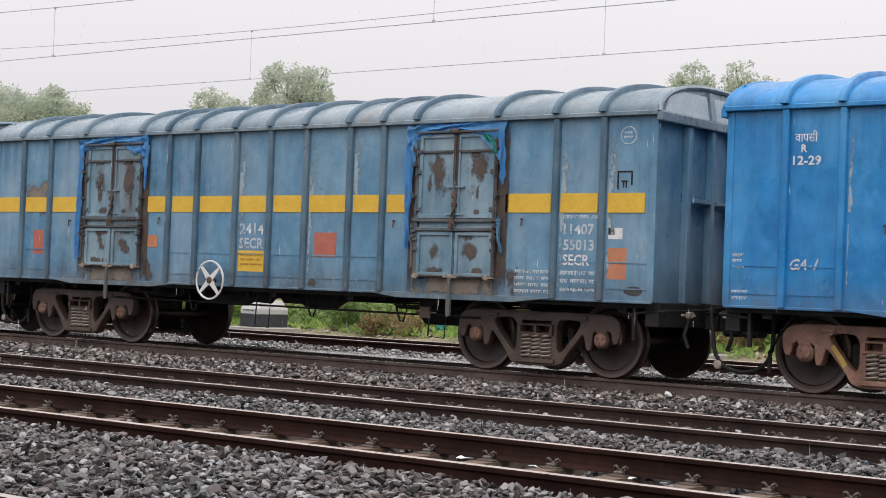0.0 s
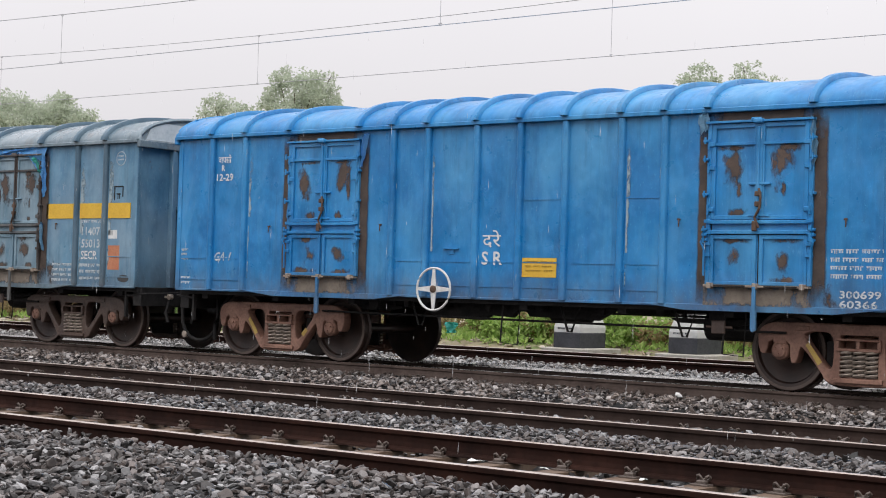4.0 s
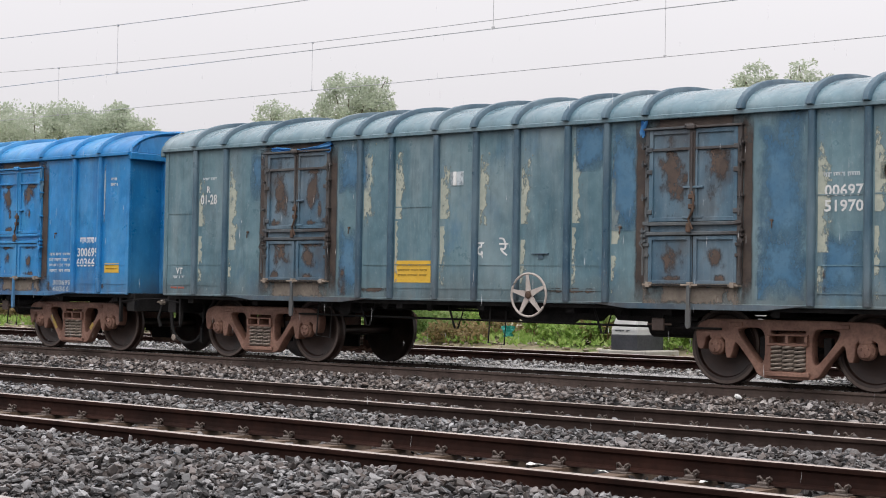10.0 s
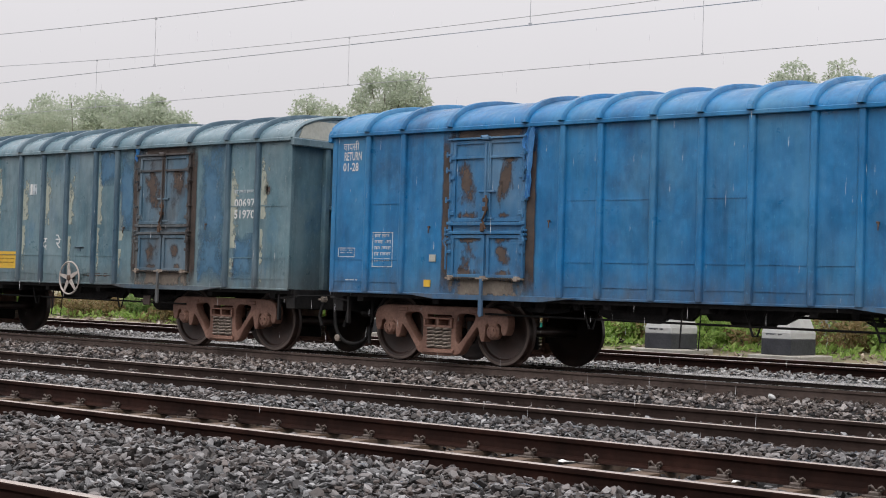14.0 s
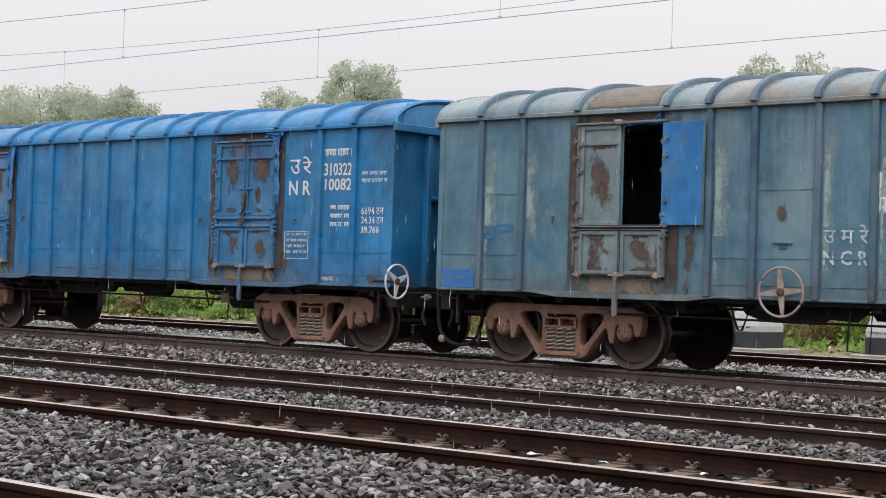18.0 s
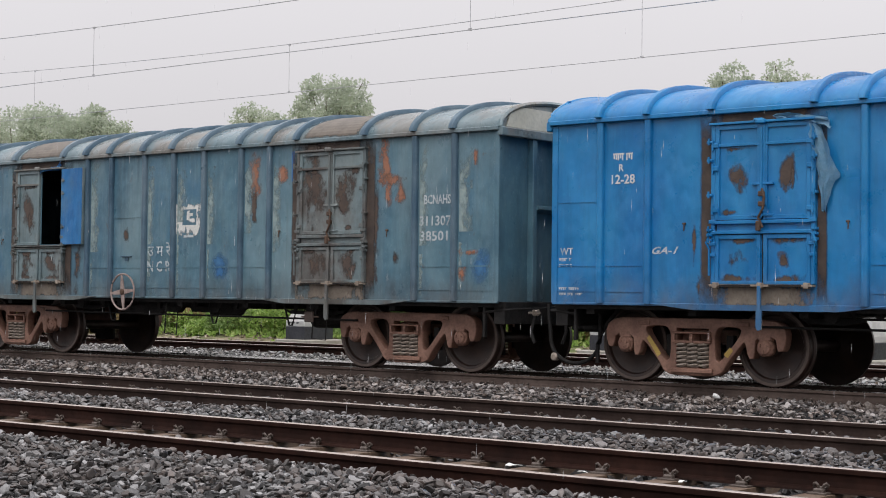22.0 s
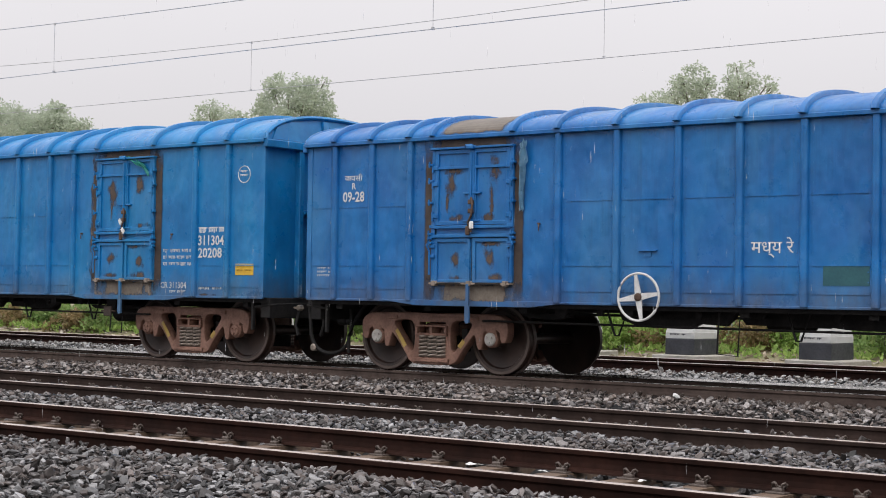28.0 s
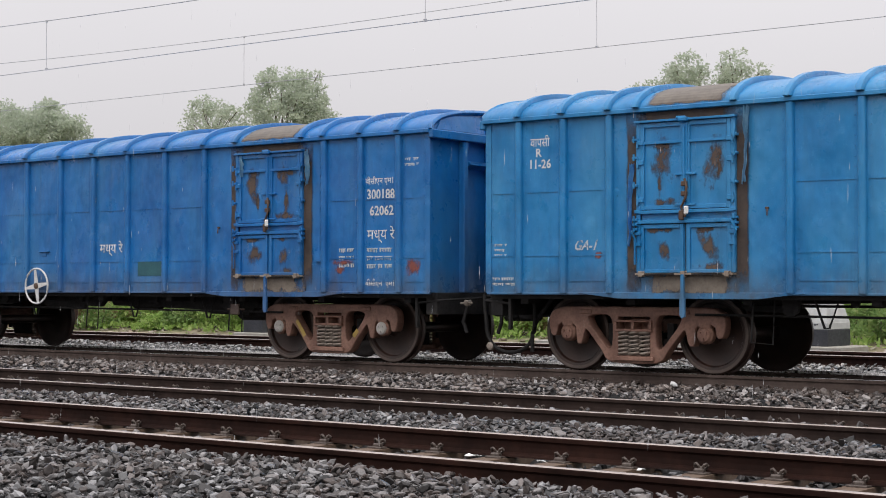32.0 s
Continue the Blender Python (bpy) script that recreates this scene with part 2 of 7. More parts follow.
RAIL_DUSTY = plain("dusty_rail_side", (0.075, 0.055, 0.048), (0.135, 0.102, 0.088), 2.0, 0.7, 0.0, 0.5, 0.004, (0.036, 0.026, 0.022), 0.15)
RAIL_MID = plain("brown_rail_side", (0.022, 0.0145, 0.0125), (0.048, 0.032, 0.027), 2.0, 0.65, 0.0, 0.5, 0.004, (0.012, 0.008, 0.007), 0.10)
RAIL_DULL = plain("dull_rail_head", (0.40, 0.33, 0.29), (0.52, 0.45, 0.41), 2.0, 0.33, 0.3, 0.3, 0.003)
SLEEPER = plain("weathered_concrete_sleeper", (0.105, 0.066, 0.042), (0.17, 0.12, 0.085), 5.0, 0.6, 0.0, 0.5, 0.006, (0.05, 0.032, 0.024))
CLIP = plain("weathered_clip", (0.060, 0.044, 0.037), (0.14, 0.115, 0.10), 20, 0.5, 0.2, 0.2)
BLACK = plain("grimy_black_underframe", (0.014, 0.0135, 0.0140), (0.030, 0.028, 0.027), 4.0, 0.65, 0.0, 0.4, 0.01, None, 0.15)
BOGIE = plain("rusty_primer_bogie", (0.17, 0.085, 0.060), (0.30, 0.165, 0.120), 4.0, 0.6, 0.0, 0.6, 0.012, (0.070, 0.042, 0.033))
BOGIE_DARK = plain("oily_bogie_steel", (0.060, 0.040, 0.033), (0.10, 0.065, 0.05), 4.0, 0.5, 0.0, 0.5, 0.01)
WHEEL = plain("worn_wheel_steel", (0.019, 0.0115, 0.0095), (0.052, 0.028, 0.021), 3.0, 0.42, 0.2, 0.4, 0.006, (0.025, 0.018, 0.016))
RUST = plain("brown_rust", (0.062, 0.036, 0.024), (0.105, 0.062, 0.040), 5.0, 0.8, 0.0, 0.5, 0.006, (0.040, 0.024, 0.018))
RUST_PLATE = plain("rusty_sill_plate", (0.21, 0.165, 0.13), (0.34, 0.29, 0.24), 4.0, 0.7, 0.0, 0.5, 0.006, (0.09, 0.055, 0.035))
WHITE = worn_paint("white_stencil_paint", (0.58, 0.60, 0.60), (0.72, 0.72, 0.71), 0.64)
WHEEL_WHITE = plain("white_painted_wheel", (0.55, 0.55, 0.54), (0.70, 0.70, 0.69), 9.0, 0.55, 0.0, 0.3, 0.003, (0.34, 0.31, 0.28))
WHITE_FAINT = worn_paint("faint_white_stencil_paint", (0.42, 0.48, 0.52), (0.55, 0.59, 0.61), 0.555)
YELLOW = plain("yellow_paint", (0.60, 0.36, 0.030), (0.68, 0.43, 0.045), 5.0, 0.5, 0.0, 0.2, 0.003, (0.42, 0.25, 0.04))
ORANGE = plain("faded_orange_paint", (0.42, 0.15, 0.075), (0.50, 0.22, 0.12), 5.0, 0.6, 0.0, 0.2, 0.003)
RUST_STAIN = stain("rust_stain", (0.058, 0.043, 0.037), (0.108, 0.077, 0.060), 5.0, 0.8, 0.22, 0.74, 1.9)
ORANGE_DAUB = stain("orange_daub", (0.25, 0.125, 0.080), (0.36, 0.16, 0.095), 5.0, 0.7, 0.10, 0.90, 2.6)
BLUE_DAUB = stain("blue_daub", (0.030, 0.135, 0.32), (0.06, 0.18, 0.34), 4.0, 0.45, 0.15, 1.05, 1.5)
BLUE_WASH = stain("blue_wash", (0.044, 0.132, 0.230), (0.080, 0.180, 0.272), 3.0, 0.45, 0.35, 1.05, 1.1, True)
RED_DAUB = stain("red_daub", (0.17, 0.045, 0.035), (0.25, 0.080, 0.058), 9.0, 0.7, 0.35, 0.95, 1.6)
WHITE_DAUB = stain("white_daub", (0.60, 0.61, 0.58), (0.70, 0.70, 0.68), 9.0, 0.7, 0.70, 0.85, 0.9, True)
PEEL = stain("bare_pale_primer", (0.30, 0.33, 0.28), (0.42, 0.43, 0.35), 11.0, 0.7, 0.42, 0.62, 1.15, False, (0.22, 0.27, 0.25), True)
PEEL_SOFT = stain("rubbed_pale_paint", (0.21, 0.29, 0.30), (0.31, 0.38, 0.37), 9.0, 0.7, 0.15, 0.85, 1.3, False, (0.16, 0.23, 0.25), True)
PEEL_GREY = stain("chalky_peeled_paint", (0.24, 0.32, 0.37), (0.33, 0.40, 0.43), 11.0, 0.7, 0.25, 0.75, 1.2, False, (0.18, 0.26, 0.31), True)
RUST_FRAME = stain("rusted_door_surround", (0.042, 0.032, 0.028), (0.082, 0.060, 0.048), 5.0, 0.8, 0.66, 0.98, 0.34, True, (0.035, 0.022, 0.017))
SILL_STAIN = stain("flaking_sill", (0.14, 0.118, 0.096), (0.23, 0.195, 0.16), 6.0, 0.75, 0.55, 0.95, 1.1, True, (0.09, 0.055, 0.035))
GREASE = stain("grease_mark", (0.03, 0.03, 0.03), (0.05, 0.05, 0.05), 6.0, 0.5, 0.7, 0.85, 0.4)
ROOF_RUST = stain("rust_bleached_roof", (0.095, 0.080, 0.066), (0.165, 0.14, 0.115), 5.0, 0.55, 0.86, 1.02, 0.30, True, (0.06, 0.045, 0.035))
RED = plain("faded_red_paint", (0.36, 0.095, 0.065), (0.43, 0.13, 0.09), 5.0, 0.6, 0.0, 0.2, 0.003)

# ---- mesh helpers ----
def part(name, bm, material, parent, label="", loc=None):
    """Links a bmesh as one mesh object under a thing or a part."""
    me = bpy.data.meshes.new(name)
    bm.to_mesh(me)
    bm.free()
    return piece(name, me, material, parent, label, loc)


def piece(name, me, material, parent, label="", loc=None):
    if material and not me.materials:
        me.materials.append(material)
    ob = new(name, me)
    ob.parent = parent
    if loc:
        ob.location = loc
    if label:
        ob["label"] = label
    return ob


def thing(name, label, category, group="", kind="", loc=(0, 0, 0)):
    ob = new(name)
    ob.empty_display_size = 0.2
    ob.location = loc
    return tagged(ob, label, category, group, kind)


def box(bm, x0, x1, y0, y1, z0, z1, bevel=0.0):
    vs = [bm.verts.new((x, y, z)) for x in (x0, x1) for y in (y0, y1) for z in (z0, z1)]
    fs = [bm.faces.new([vs[i] for i in f]) for f in
          ((0, 1, 3, 2), (4, 6, 7, 5), (0, 4, 5, 1), (2, 3, 7, 6), (0, 2, 6, 4), (1, 5, 7, 3))]
    if bevel:
        es = list({e for f in fs for e in f.edges})
        bmesh.ops.bevel(bm, geom=es, offset=bevel, segments=1, affect="EDGES", profile=0.5)
    return vs


def prism(bm, outline, y0, y1):
    """A polygon in x and z, pushed from y0 to y1."""
    a = [bm.verts.new((x, y0, z)) for x, z in outline]
    b = [bm.verts.new((x, y1, z)) for x, z in outline]
    bm.faces.new(a)
    bm.faces.new(b[::-1])
    n = len(a)
    for i in range(n):
        bm.faces.new((a[i], b[i], b[(i + 1) % n], a[(i + 1) % n]))


def slab_yz(bm, outline, x0, x1):
    """A polygon in y and z, pushed from x0 to x1."""
    a = [bm.verts.new((x0, y, z)) for y, z in outline]
    b = [bm.verts.new((x1, y, z)) for y, z in outline]
    bm.faces.new(a[::-1])
    bm.faces.new(b)
    n = len(a)
    for i in range(n):
        bm.faces.new((a[i], a[(i + 1) % n], b[(i + 1) % n], b[i]))


def tube(bm, pts, r, sides=6, closed=False):
    """A round bar through the points."""
    pts = [Vector(p) for p in pts]
    n = len(pts)
    rings = []
    for i, p in enumerate(pts):
        a = pts[(i - 1) % n] if (closed or i) else p
        b = pts[(i + 1) % n] if (closed or i < n - 1) else p
        d = (b - a).normalized()
        up = Vector((0, 0, 1)) if abs(d.z) < 0.9 else Vector((1, 0, 0))
        u = d.cross(up).normalized()
        v = d.cross(u)
        rings.append([bm.verts.new(p + u * r * math.cos(2 * math.pi * k / sides) + v * r * math.sin(2 * math.pi * k / sides))
                      for k in range(sides)])
    for i in range(n if closed else n - 1):
        a, b = rings[i], rings[(i + 1) % n]
        for k in range(sides):
            bm.faces.new((a[k], a[(k + 1) % sides], b[(k + 1) % sides], b[k]))
    if not closed:
        bm.faces.new(rings[0][::-1])
        bm.faces.new(rings[-1])


def lathe_y(bm, profile, sides=32, centre=(0, 0, 0)):
    """Turns (radius, y) pairs about an axis along y."""
    rings = []
    for r, y in profile:
        rings.append([bm.verts.new((centre[0] + r * math.cos(2 * math.pi * k / sides), centre[1] + y,
                                    centre[2] + r * math.sin(2 * math.pi * k / sides))) for k in range(sides)])
    for a, b in zip(rings, rings[1:]):
        for k in range(sides):
            bm.faces.new((a[k], a[(k + 1) % sides], b[(k + 1) % sides], b[k]))
    bm.faces.new(rings[0][::-1])
    bm.faces.new(rings[-1])


def smooth(ob, angle=35):
    me = ob.data
    me.polygons.foreach_set("use_smooth", [True] * len(me.polygons))
    me.set_sharp_from_angle(angle=radians(angle))
    return ob


# ---- ground and tracks ----
# name, y of near and far rail, height of the rail head, shown sleepers from x to x, bright running surface
TRACKS = (("near", 3.10, 4.85, 0.0), ("second", 8.64, 10.39, -0.086), ("third", 13.51, 15.28, -0.155),
          ("train", 17.915, 19.59, 0.0), ("far", 24.335, 26.01, 0.0))


def bed_level(y):
    """Height of the stone surface across the tracks."""
    marks = ((-6, -0.5), (1.5, -0.32), (3.1, -0.17), (4.9, -0.17), (6.6, -0.12), (8.3, -0.195), (8.55, -0.215), (10.45, -0.35), (10.7, -0.26), (12.0, -0.22),
             (13.3, -0.30), (15.5, -0.32), (16.6, -0.15), (17.7, -0.17), (19.8, -0.17), (22.0, -0.20), (24.2, -0.17), (26.2, -0.17),
             (27.0, -0.20), (28.2, -0.12), (30.0, 0.10), (34, 0.22), (40, 0.30), (90, 0.5))
    for (a, p), (b, q) in zip(marks, marks[1:]):
        if y <= b:
            return p + (q - p) * max(0.0, (y - a) / (b - a))
    return marks[-1][1]


def ground_sheet():
    k = Nodes("wet_earth_with_gap_shade", 0.7)
    y = k.axis("Y")
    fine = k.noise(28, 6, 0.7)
    # Near-black base: the shade in the gaps between stones is painted in.
    gap_shade = k.mix(fine, (0.006, 0.006, 0.006), (0.018, 0.017, 0.017))
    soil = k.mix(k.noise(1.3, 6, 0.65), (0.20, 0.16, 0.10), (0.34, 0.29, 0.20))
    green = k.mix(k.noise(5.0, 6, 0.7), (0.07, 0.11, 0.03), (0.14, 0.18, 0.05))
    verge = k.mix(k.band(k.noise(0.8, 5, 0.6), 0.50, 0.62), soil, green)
    mat = k.done(k.mix(k.band(y, 27.2, 28.2), gap_shade, verge), 0.75, fine, 0.8, 0.03)
    xs = [-900, -300, -120] + list(range(-80, 31, 5)) + [80, 300, 900]
    ys = [-900, -200, -40, -6, 1.5, 3.1, 4.9, 6.6, 8.3, 8.55, 10.45, 10.7, 12.0, 13.3, 15.5, 16.6, 17.7, 19.8, 22, 24.2, 26.2, 27, 28.2, 30, 31, 34, 40, 60, 90, 300, 900]
    verts = [(x, y, bed_level(y) - 0.04) for y in ys for x in xs]
    w = len(xs)
    faces = [(j * w + i, j * w + i + 1, j * w + w + i + 1, j * w + w + i) for j in range(len(ys) - 1) for i in range(w - 1)]
    me = bpy.data.meshes.new("ground")
    me.from_pydata(verts, [], faces)
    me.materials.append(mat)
    return tagged(new("ground", me), "wet earth and stone fines under railway tracks, near-black for gap shade, with a grassy verge", "ground", kind="structure")


ground_sheet()


def rock_shapes(count, rng):
    """Angular crushed stones: blocky lumps with knocked-off corners, as triangle arrays."""
    out = []
    for _ in range(count):
        bm = bmesh.new()
        deep, thick = rng.uniform(0.55, 0.9), rng.uniform(0.17, 0.32)
        turn = rng.uniform(0, 6.28)
        for count_, rad, h in ((5, 0.72, 1.0), (4, 1.05, rng.uniform(-0.3, 0.4)), (4, 0.7, -1.0)):
            tip = rng.uniform(-0.35, 0.35)
            for i in range(count_):
                a = turn + i * 6.283 / count_ + rng.uniform(-0.4, 0.4)
                r = rad * rng.uniform(0.72, 1.15)
                bm.verts.new((r * math.cos(a), r * math.sin(a) * deep, thick * (h + tip * math.cos(a) + rng.uniform(-0.12, 0.12))))
            turn += rng.uniform(0.3, 0.9)
        res = bmesh.ops.convex_hull(bm, input=bm.verts)
        junk = [g for g in res["geom_interior"] if isinstance(g, bmesh.types.BMVert)]
        if junk:
            bmesh.ops.delete(bm, geom=junk, context="VERTS")
        bmesh.ops.triangulate(bm, faces=bm.faces)
        bm.verts.index_update()
        out.append((np.array([v.co[:] for v in bm.verts]), np.array([[v.index for v in f.verts] for f in bm.faces])))
        bm.free()
    return out


def mesh_from_arrays(name, verts, tris):
    me = bpy.data.meshes.new(name)
    me.vertices.add(len(verts))
    me.vertices.foreach_set("co", np.ascontiguousarray(verts, dtype=np.float32).ravel())
    me.loops.add(len(tris) * 3)
    me.loops.foreach_set("vertex_index", np.ascontiguousarray(tris, dtype=np.int32).ravel())
    me.polygons.add(len(tris))
    me.polygons.foreach_set("loop_start", np.arange(0, len(tris) * 3, 3, dtype=np.int32))
    me.polygons.foreach_set("use_smooth", np.zeros(len(tris), dtype=bool))
    me.update(calc_edges=True)
    return me


def scatter(name, shapes, pos, size, rng, flat=1.0):
    """One mesh of many stones, each turned and scaled on its own."""
    n = len(pos)
    q = rng.normal(size=(n, 4)) * np.array([1.0, 0.24, 0.24, 1.0])
    q /= np.linalg.norm(q, axis=1)[:, None]
    w, x, y, z = q.T
    rot = np.stack([1 - 2 * (y * y + z * z), 2 * (x * y - z * w), 2 * (x * z + y * w),
                    2 * (x * y + z * w), 1 - 2 * (x * x + z * z), 2 * (y * z - x * w),
                    2 * (x * z - y * w), 2 * (y * z + x * w), 1 - 2 * (x * x + y * y)], 1).reshape(n, 3, 3)
    kind = rng.integers(0, len(shapes), n)
    vs, ts, base = [], [], 0
    for k, (v, t) in enumerate(shapes):
        ids = np.where(kind == k)[0]
        if not len(ids):
            continue
        p = np.einsum("nij,vj->nvi", rot[ids], v) * size[ids][:, None, None]
        p[:, :, 2] *= flat
        p += pos[ids][:, None, :]
        vs.append(p.reshape(-1, 3))
        ts.append((t[None] + (np.arange(len(ids)) * len(v))[:, None, None] + base).reshape(-1, 3))
        base += len(ids) * len(v)
    return mesh_from_arrays(name, np.concatenate(vs), np.concatenate(ts))


RNG = np.random.default_rng(7)
ROCKS = rock_shapes(20, RNG)


def ballast(name, y0, y1, step, size, material, slope_near=1.45, slope_far=0.42, skip=(), heap=0.03, label=""):
    """A bed of stones between y0 and y1, over the stretch that the shot looks along."""
    ys = np.arange(y0, y1, step * 0.86)
    pos = []
    for y in ys:
        xs = np.arange(-y * slope_near - 1.0, -y * slope_far + 1.0, step)
        pos.append(np.stack([xs, np.full(len(xs), y), np.zeros(len(xs))], 1))
    pos = np.concatenate(pos)
    pos[:, :2] += RNG.uniform(-0.5, 0.5, (len(pos), 2)) * step
    for a, b in skip:
        pos = pos[(pos[:, 1] < a) | (pos[:, 1] > b)]
    z = np.array([bed_level(y) for y in pos[:, 1]])
    wave = np.array([noise.noise((x * 0.9, y * 0.9, 3.1)) for x, y, _ in pos])
    pos[:, 2] = z + wave * heap + RNG.uniform(-0.085, 0.042, len(pos))
    s = size * np.clip(RNG.normal(1.0, 0.27, len(pos)), 0.5, 1.75)
    ob = new(name, scatter(name, ROCKS, pos, s, RNG))
    ob.data.materials.append(material)
    return tagged(ob, label or "wet grey broken stone ballast between the rails", "ballast", kind="stuff")


ballast("ballast", 4.75, 8.56, 0.052, 0.0360, BALLAST, 1.55, 0.02, label="coarse wet grey crushed stone ballast beside the tracks")
ballast("ballast", 1.5, 4.70, 0.085, 0.05, BALLAST, 1.7, -0.5, label="wet grey stone ballast on the track nearest the camera")
ballast("ballast", 8.75, 10.28, 0.10, 0.042, BALLAST, 1.55, 0.02, label="scattered stones lying between rusty sleepers")
ballast("ballast", 10.5, 13.4, 0.062, 0.039, BALLAST, 1.52, 0.02)
ballast("ballast", 13.62, 15.15, 0.10, 0.042, BALLAST, 1.5, 0.02)
ballast("ballast", 15.4, 17.82, 0.066, 0.041, BALLAST_FAR, 1.5, 0.02)
ballast("ballast", 18.02, 19.5, 0.085, 0.040, BALLAST_FAR, 1.5, 0.02)
ballast("ballast", 19.7, 24.24, 0.085, 0.046, BALLAST_SKYLIT, 1.5, 0.02)
ballast("ballast", 24.45, 27.2, 0.10, 0.046, BALLAST_FAR, 1.5, 0.02)

# Half of the rail's section: y, z below the head.
RAIL_HALF = ((0.0, 0.0), (0.022, -0.001), (0.032, -0.006), (0.0345, -0.014), (0.033, -0.040), (0.020, -0.047), (0.0105, -0.058),
             (0.0085, -0.100), (0.012, -0.140), (0.030, -0.150), (0.072, -0.160), (0.075, -0.172))


def rail_mesh(x0, x1, gauge_side=False):
    """A rail along x, its head at z 0: one face group for the polished top."""
    near = list(RAIL_HALF)
    if gauge_side:
        near[2:5] = [(0.0285, -0.006), (0.0325, -0.034), (0.0325, -0.040)]
    ring = [(-y, z) for y, z in near[::-1]] + list(RAIL_HALF[1:])
    xs = np.linspace(x0, x1, 40)
    verts = [(float(x), y, z) for x in xs for y, z in ring]
    n = len(ring)
    faces, mats = [], []
    for i in range(len(xs) - 1):
        for k in range(n):
            m = (k + 1) % n
            faces.append((i * n + k, i * n + m, (i + 1) * n + m, (i + 1) * n + k))
            low = min(ring[k][1], ring[m][1])
            mats.append(1 if k < n - 1 and (low > -0.008 or (gauge_side and low > -0.042 and ring[k][0] < 0)) else 0)
    faces += [tuple(range(n))[::-1], tuple((len(xs) - 1) * n + k for k in range(n))]
    mats += [0, 0]
    me = bpy.data.meshes.new("rail")
    me.from_pydata(verts, [], faces)
    me.polygons.foreach_set("material_index", mats)
    return me


def clip_mesh():
    """A spring clip bent from round bar, in its cast shoulder on the near foot of a rail."""
    bm = bmesh.new()
    pts = [(-0.062, 0.012, 0.004), (-0.060, -0.018, 0.026), (-0.050, -0.034, 0.050), (-0.036, -0.036, 0.056), (-0.024, -0.034, 0.044), (-0.016, -0.020, 0.026),
           (0.012, -0.006, 0.018), (0.040, -0.012, 0.026), (0.056, -0.028, 0.044), (0.050, -0.042, 0.056), (0.034, -0.046, 0.048), (0.020, -0.040, 0.026), (0.006, -0.036, 0.010)]
    tube(bm, pts, 0.0105, 6)
    box(bm, -0.040, 0.040, -0.075, -0.022, -0.02, 0.022, 0.008)
    box(bm, -0.075, 0.075, -0.10, 0.012, -0.02, -0.004, 0.004)
    me = bpy.data.meshes.new("elastic_clip")
    bm.to_mesh(me)
    bm.free()
    me.materials.append(CLIP)
    return me


def sleeper_mesh(half):
    bm = bmesh.new()
    slab_yz(bm, [(-half, -0.03), (-half + 0.02, 0.0), (half - 0.02, 0.0), (half, -0.03), (half, -0.2), (-half, -0.2)], -0.125, 0.125)
    for v in bm.verts:
        if v.co.z > -0.1:
            v.co.x *= 0.78
    me = bpy.data.meshes.new("sleeper")
    bm.to_mesh(me)
    bm.free()
    me.materials.append(SLEEPER)
    return me


CLIP_ME, SLEEPER_ME = clip_mesh(), sleeper_mesh(1.375)
RAIL_ME = {}
for bright in (0, 1, 2, 3):
    RAIL_ME[bright] = rail_mesh(-150, 60, bright == 2)
    RAIL_ME[bright].materials.append((RAIL_SIDE, RAIL_DUSTY, RAIL_DUSTY, RAIL_MID)[bright])
    RAIL_ME[bright].materials.append(RAIL_TOP if bright in (1, 2) else RAIL_DULL)


def track(tag, y0, y1, z, phase):
    mid = (y0 + y1) / 2
    t = thing("railway_track", "broad gauge track with rusty rails on concrete sleepers in stone ballast", "railway track",
              "parallel railway tracks", loc=(0, mid, z))
    for y in (y0, y1):
        piece("rail", RAIL_ME[3 if tag == "third" else 0 if tag != "train" else 1 if y == y0 else 2], None, t, "rusty steel rail with a worn top", (0, y - mid, 0))
    first, last = int(-y0 * 1.6 / 0.602) - 3, int(0.5 / 0.602) + 3
    for i in range(first, last):
        x = phase + i * 0.602
        s = piece("sleeper", SLEEPER_ME, None, t, "", (x, 0, -0.182))
        for y in {"second": (y1 - mid,), "third": (y1 - mid,), "train": (y0 - mid,)}.get(tag, ()):
            c = piece("elastic_clip", CLIP_ME, None, s, "", (0, y - 0.050, 0.018))
            c.rotation_euler = (0, 0, 0.06 * math.sin(i * 7.3 + y))


PHASES = {"second": -0.301, "third": -0.26}
for tag, y0, y1, z in TRACKS:
    track(tag, y0, y1, z, PHASES.get(tag, 0.0))

# ---- wagons ----
HALF_W = 1.545      # half width over the side sheets
FLOOR, AXIS_Y = 1.0, 18.76
KINDS = {
    # half length of the side sheet, eaves, rib places on one half, door from and to, bogie places
    "short": dict(half=6.52, eave=3.33, rise=0.43, ribs=(0.0, 0.71, 1.55, 2.17, 5.06, 5.77), door=(2.80, 4.12), bogies=(-4.66, 4.55), ledge=2.34),
    "long": dict(half=6.94, eave=3.20, rise=0.33, ribs=(0.0, 0.83, 1.70, 2.58, 5.03, 5.72, 6.41), door=(3.30, 4.60), bogies=(-4.94, 4.75), ledge=2.84),
    "tall": dict(half=6.94, eave=3.25, rise=0.35, ribs=(0.0, 0.83, 1.70, 2.58, 5.03, 5.72, 6.41), door=(3.30, 4.60), bogies=(-4.94, 4.75), ledge=2.84),
}
CHAMFER = 0.012


def plan(half, extra=0.0):
    """The body's outline seen from above, with cut corners."""
    h, w = half + extra, HALF_W + extra
    e = half + CHAMFER + extra - 0.05
    h = e - CHAMFER
    return [(-h, -w), (h, -w), (e, -w + CHAMFER), (e, w - CHAMFER), (h, w), (-h, w), (-e, w - CHAMFER), (-e, -w + CHAMFER)]


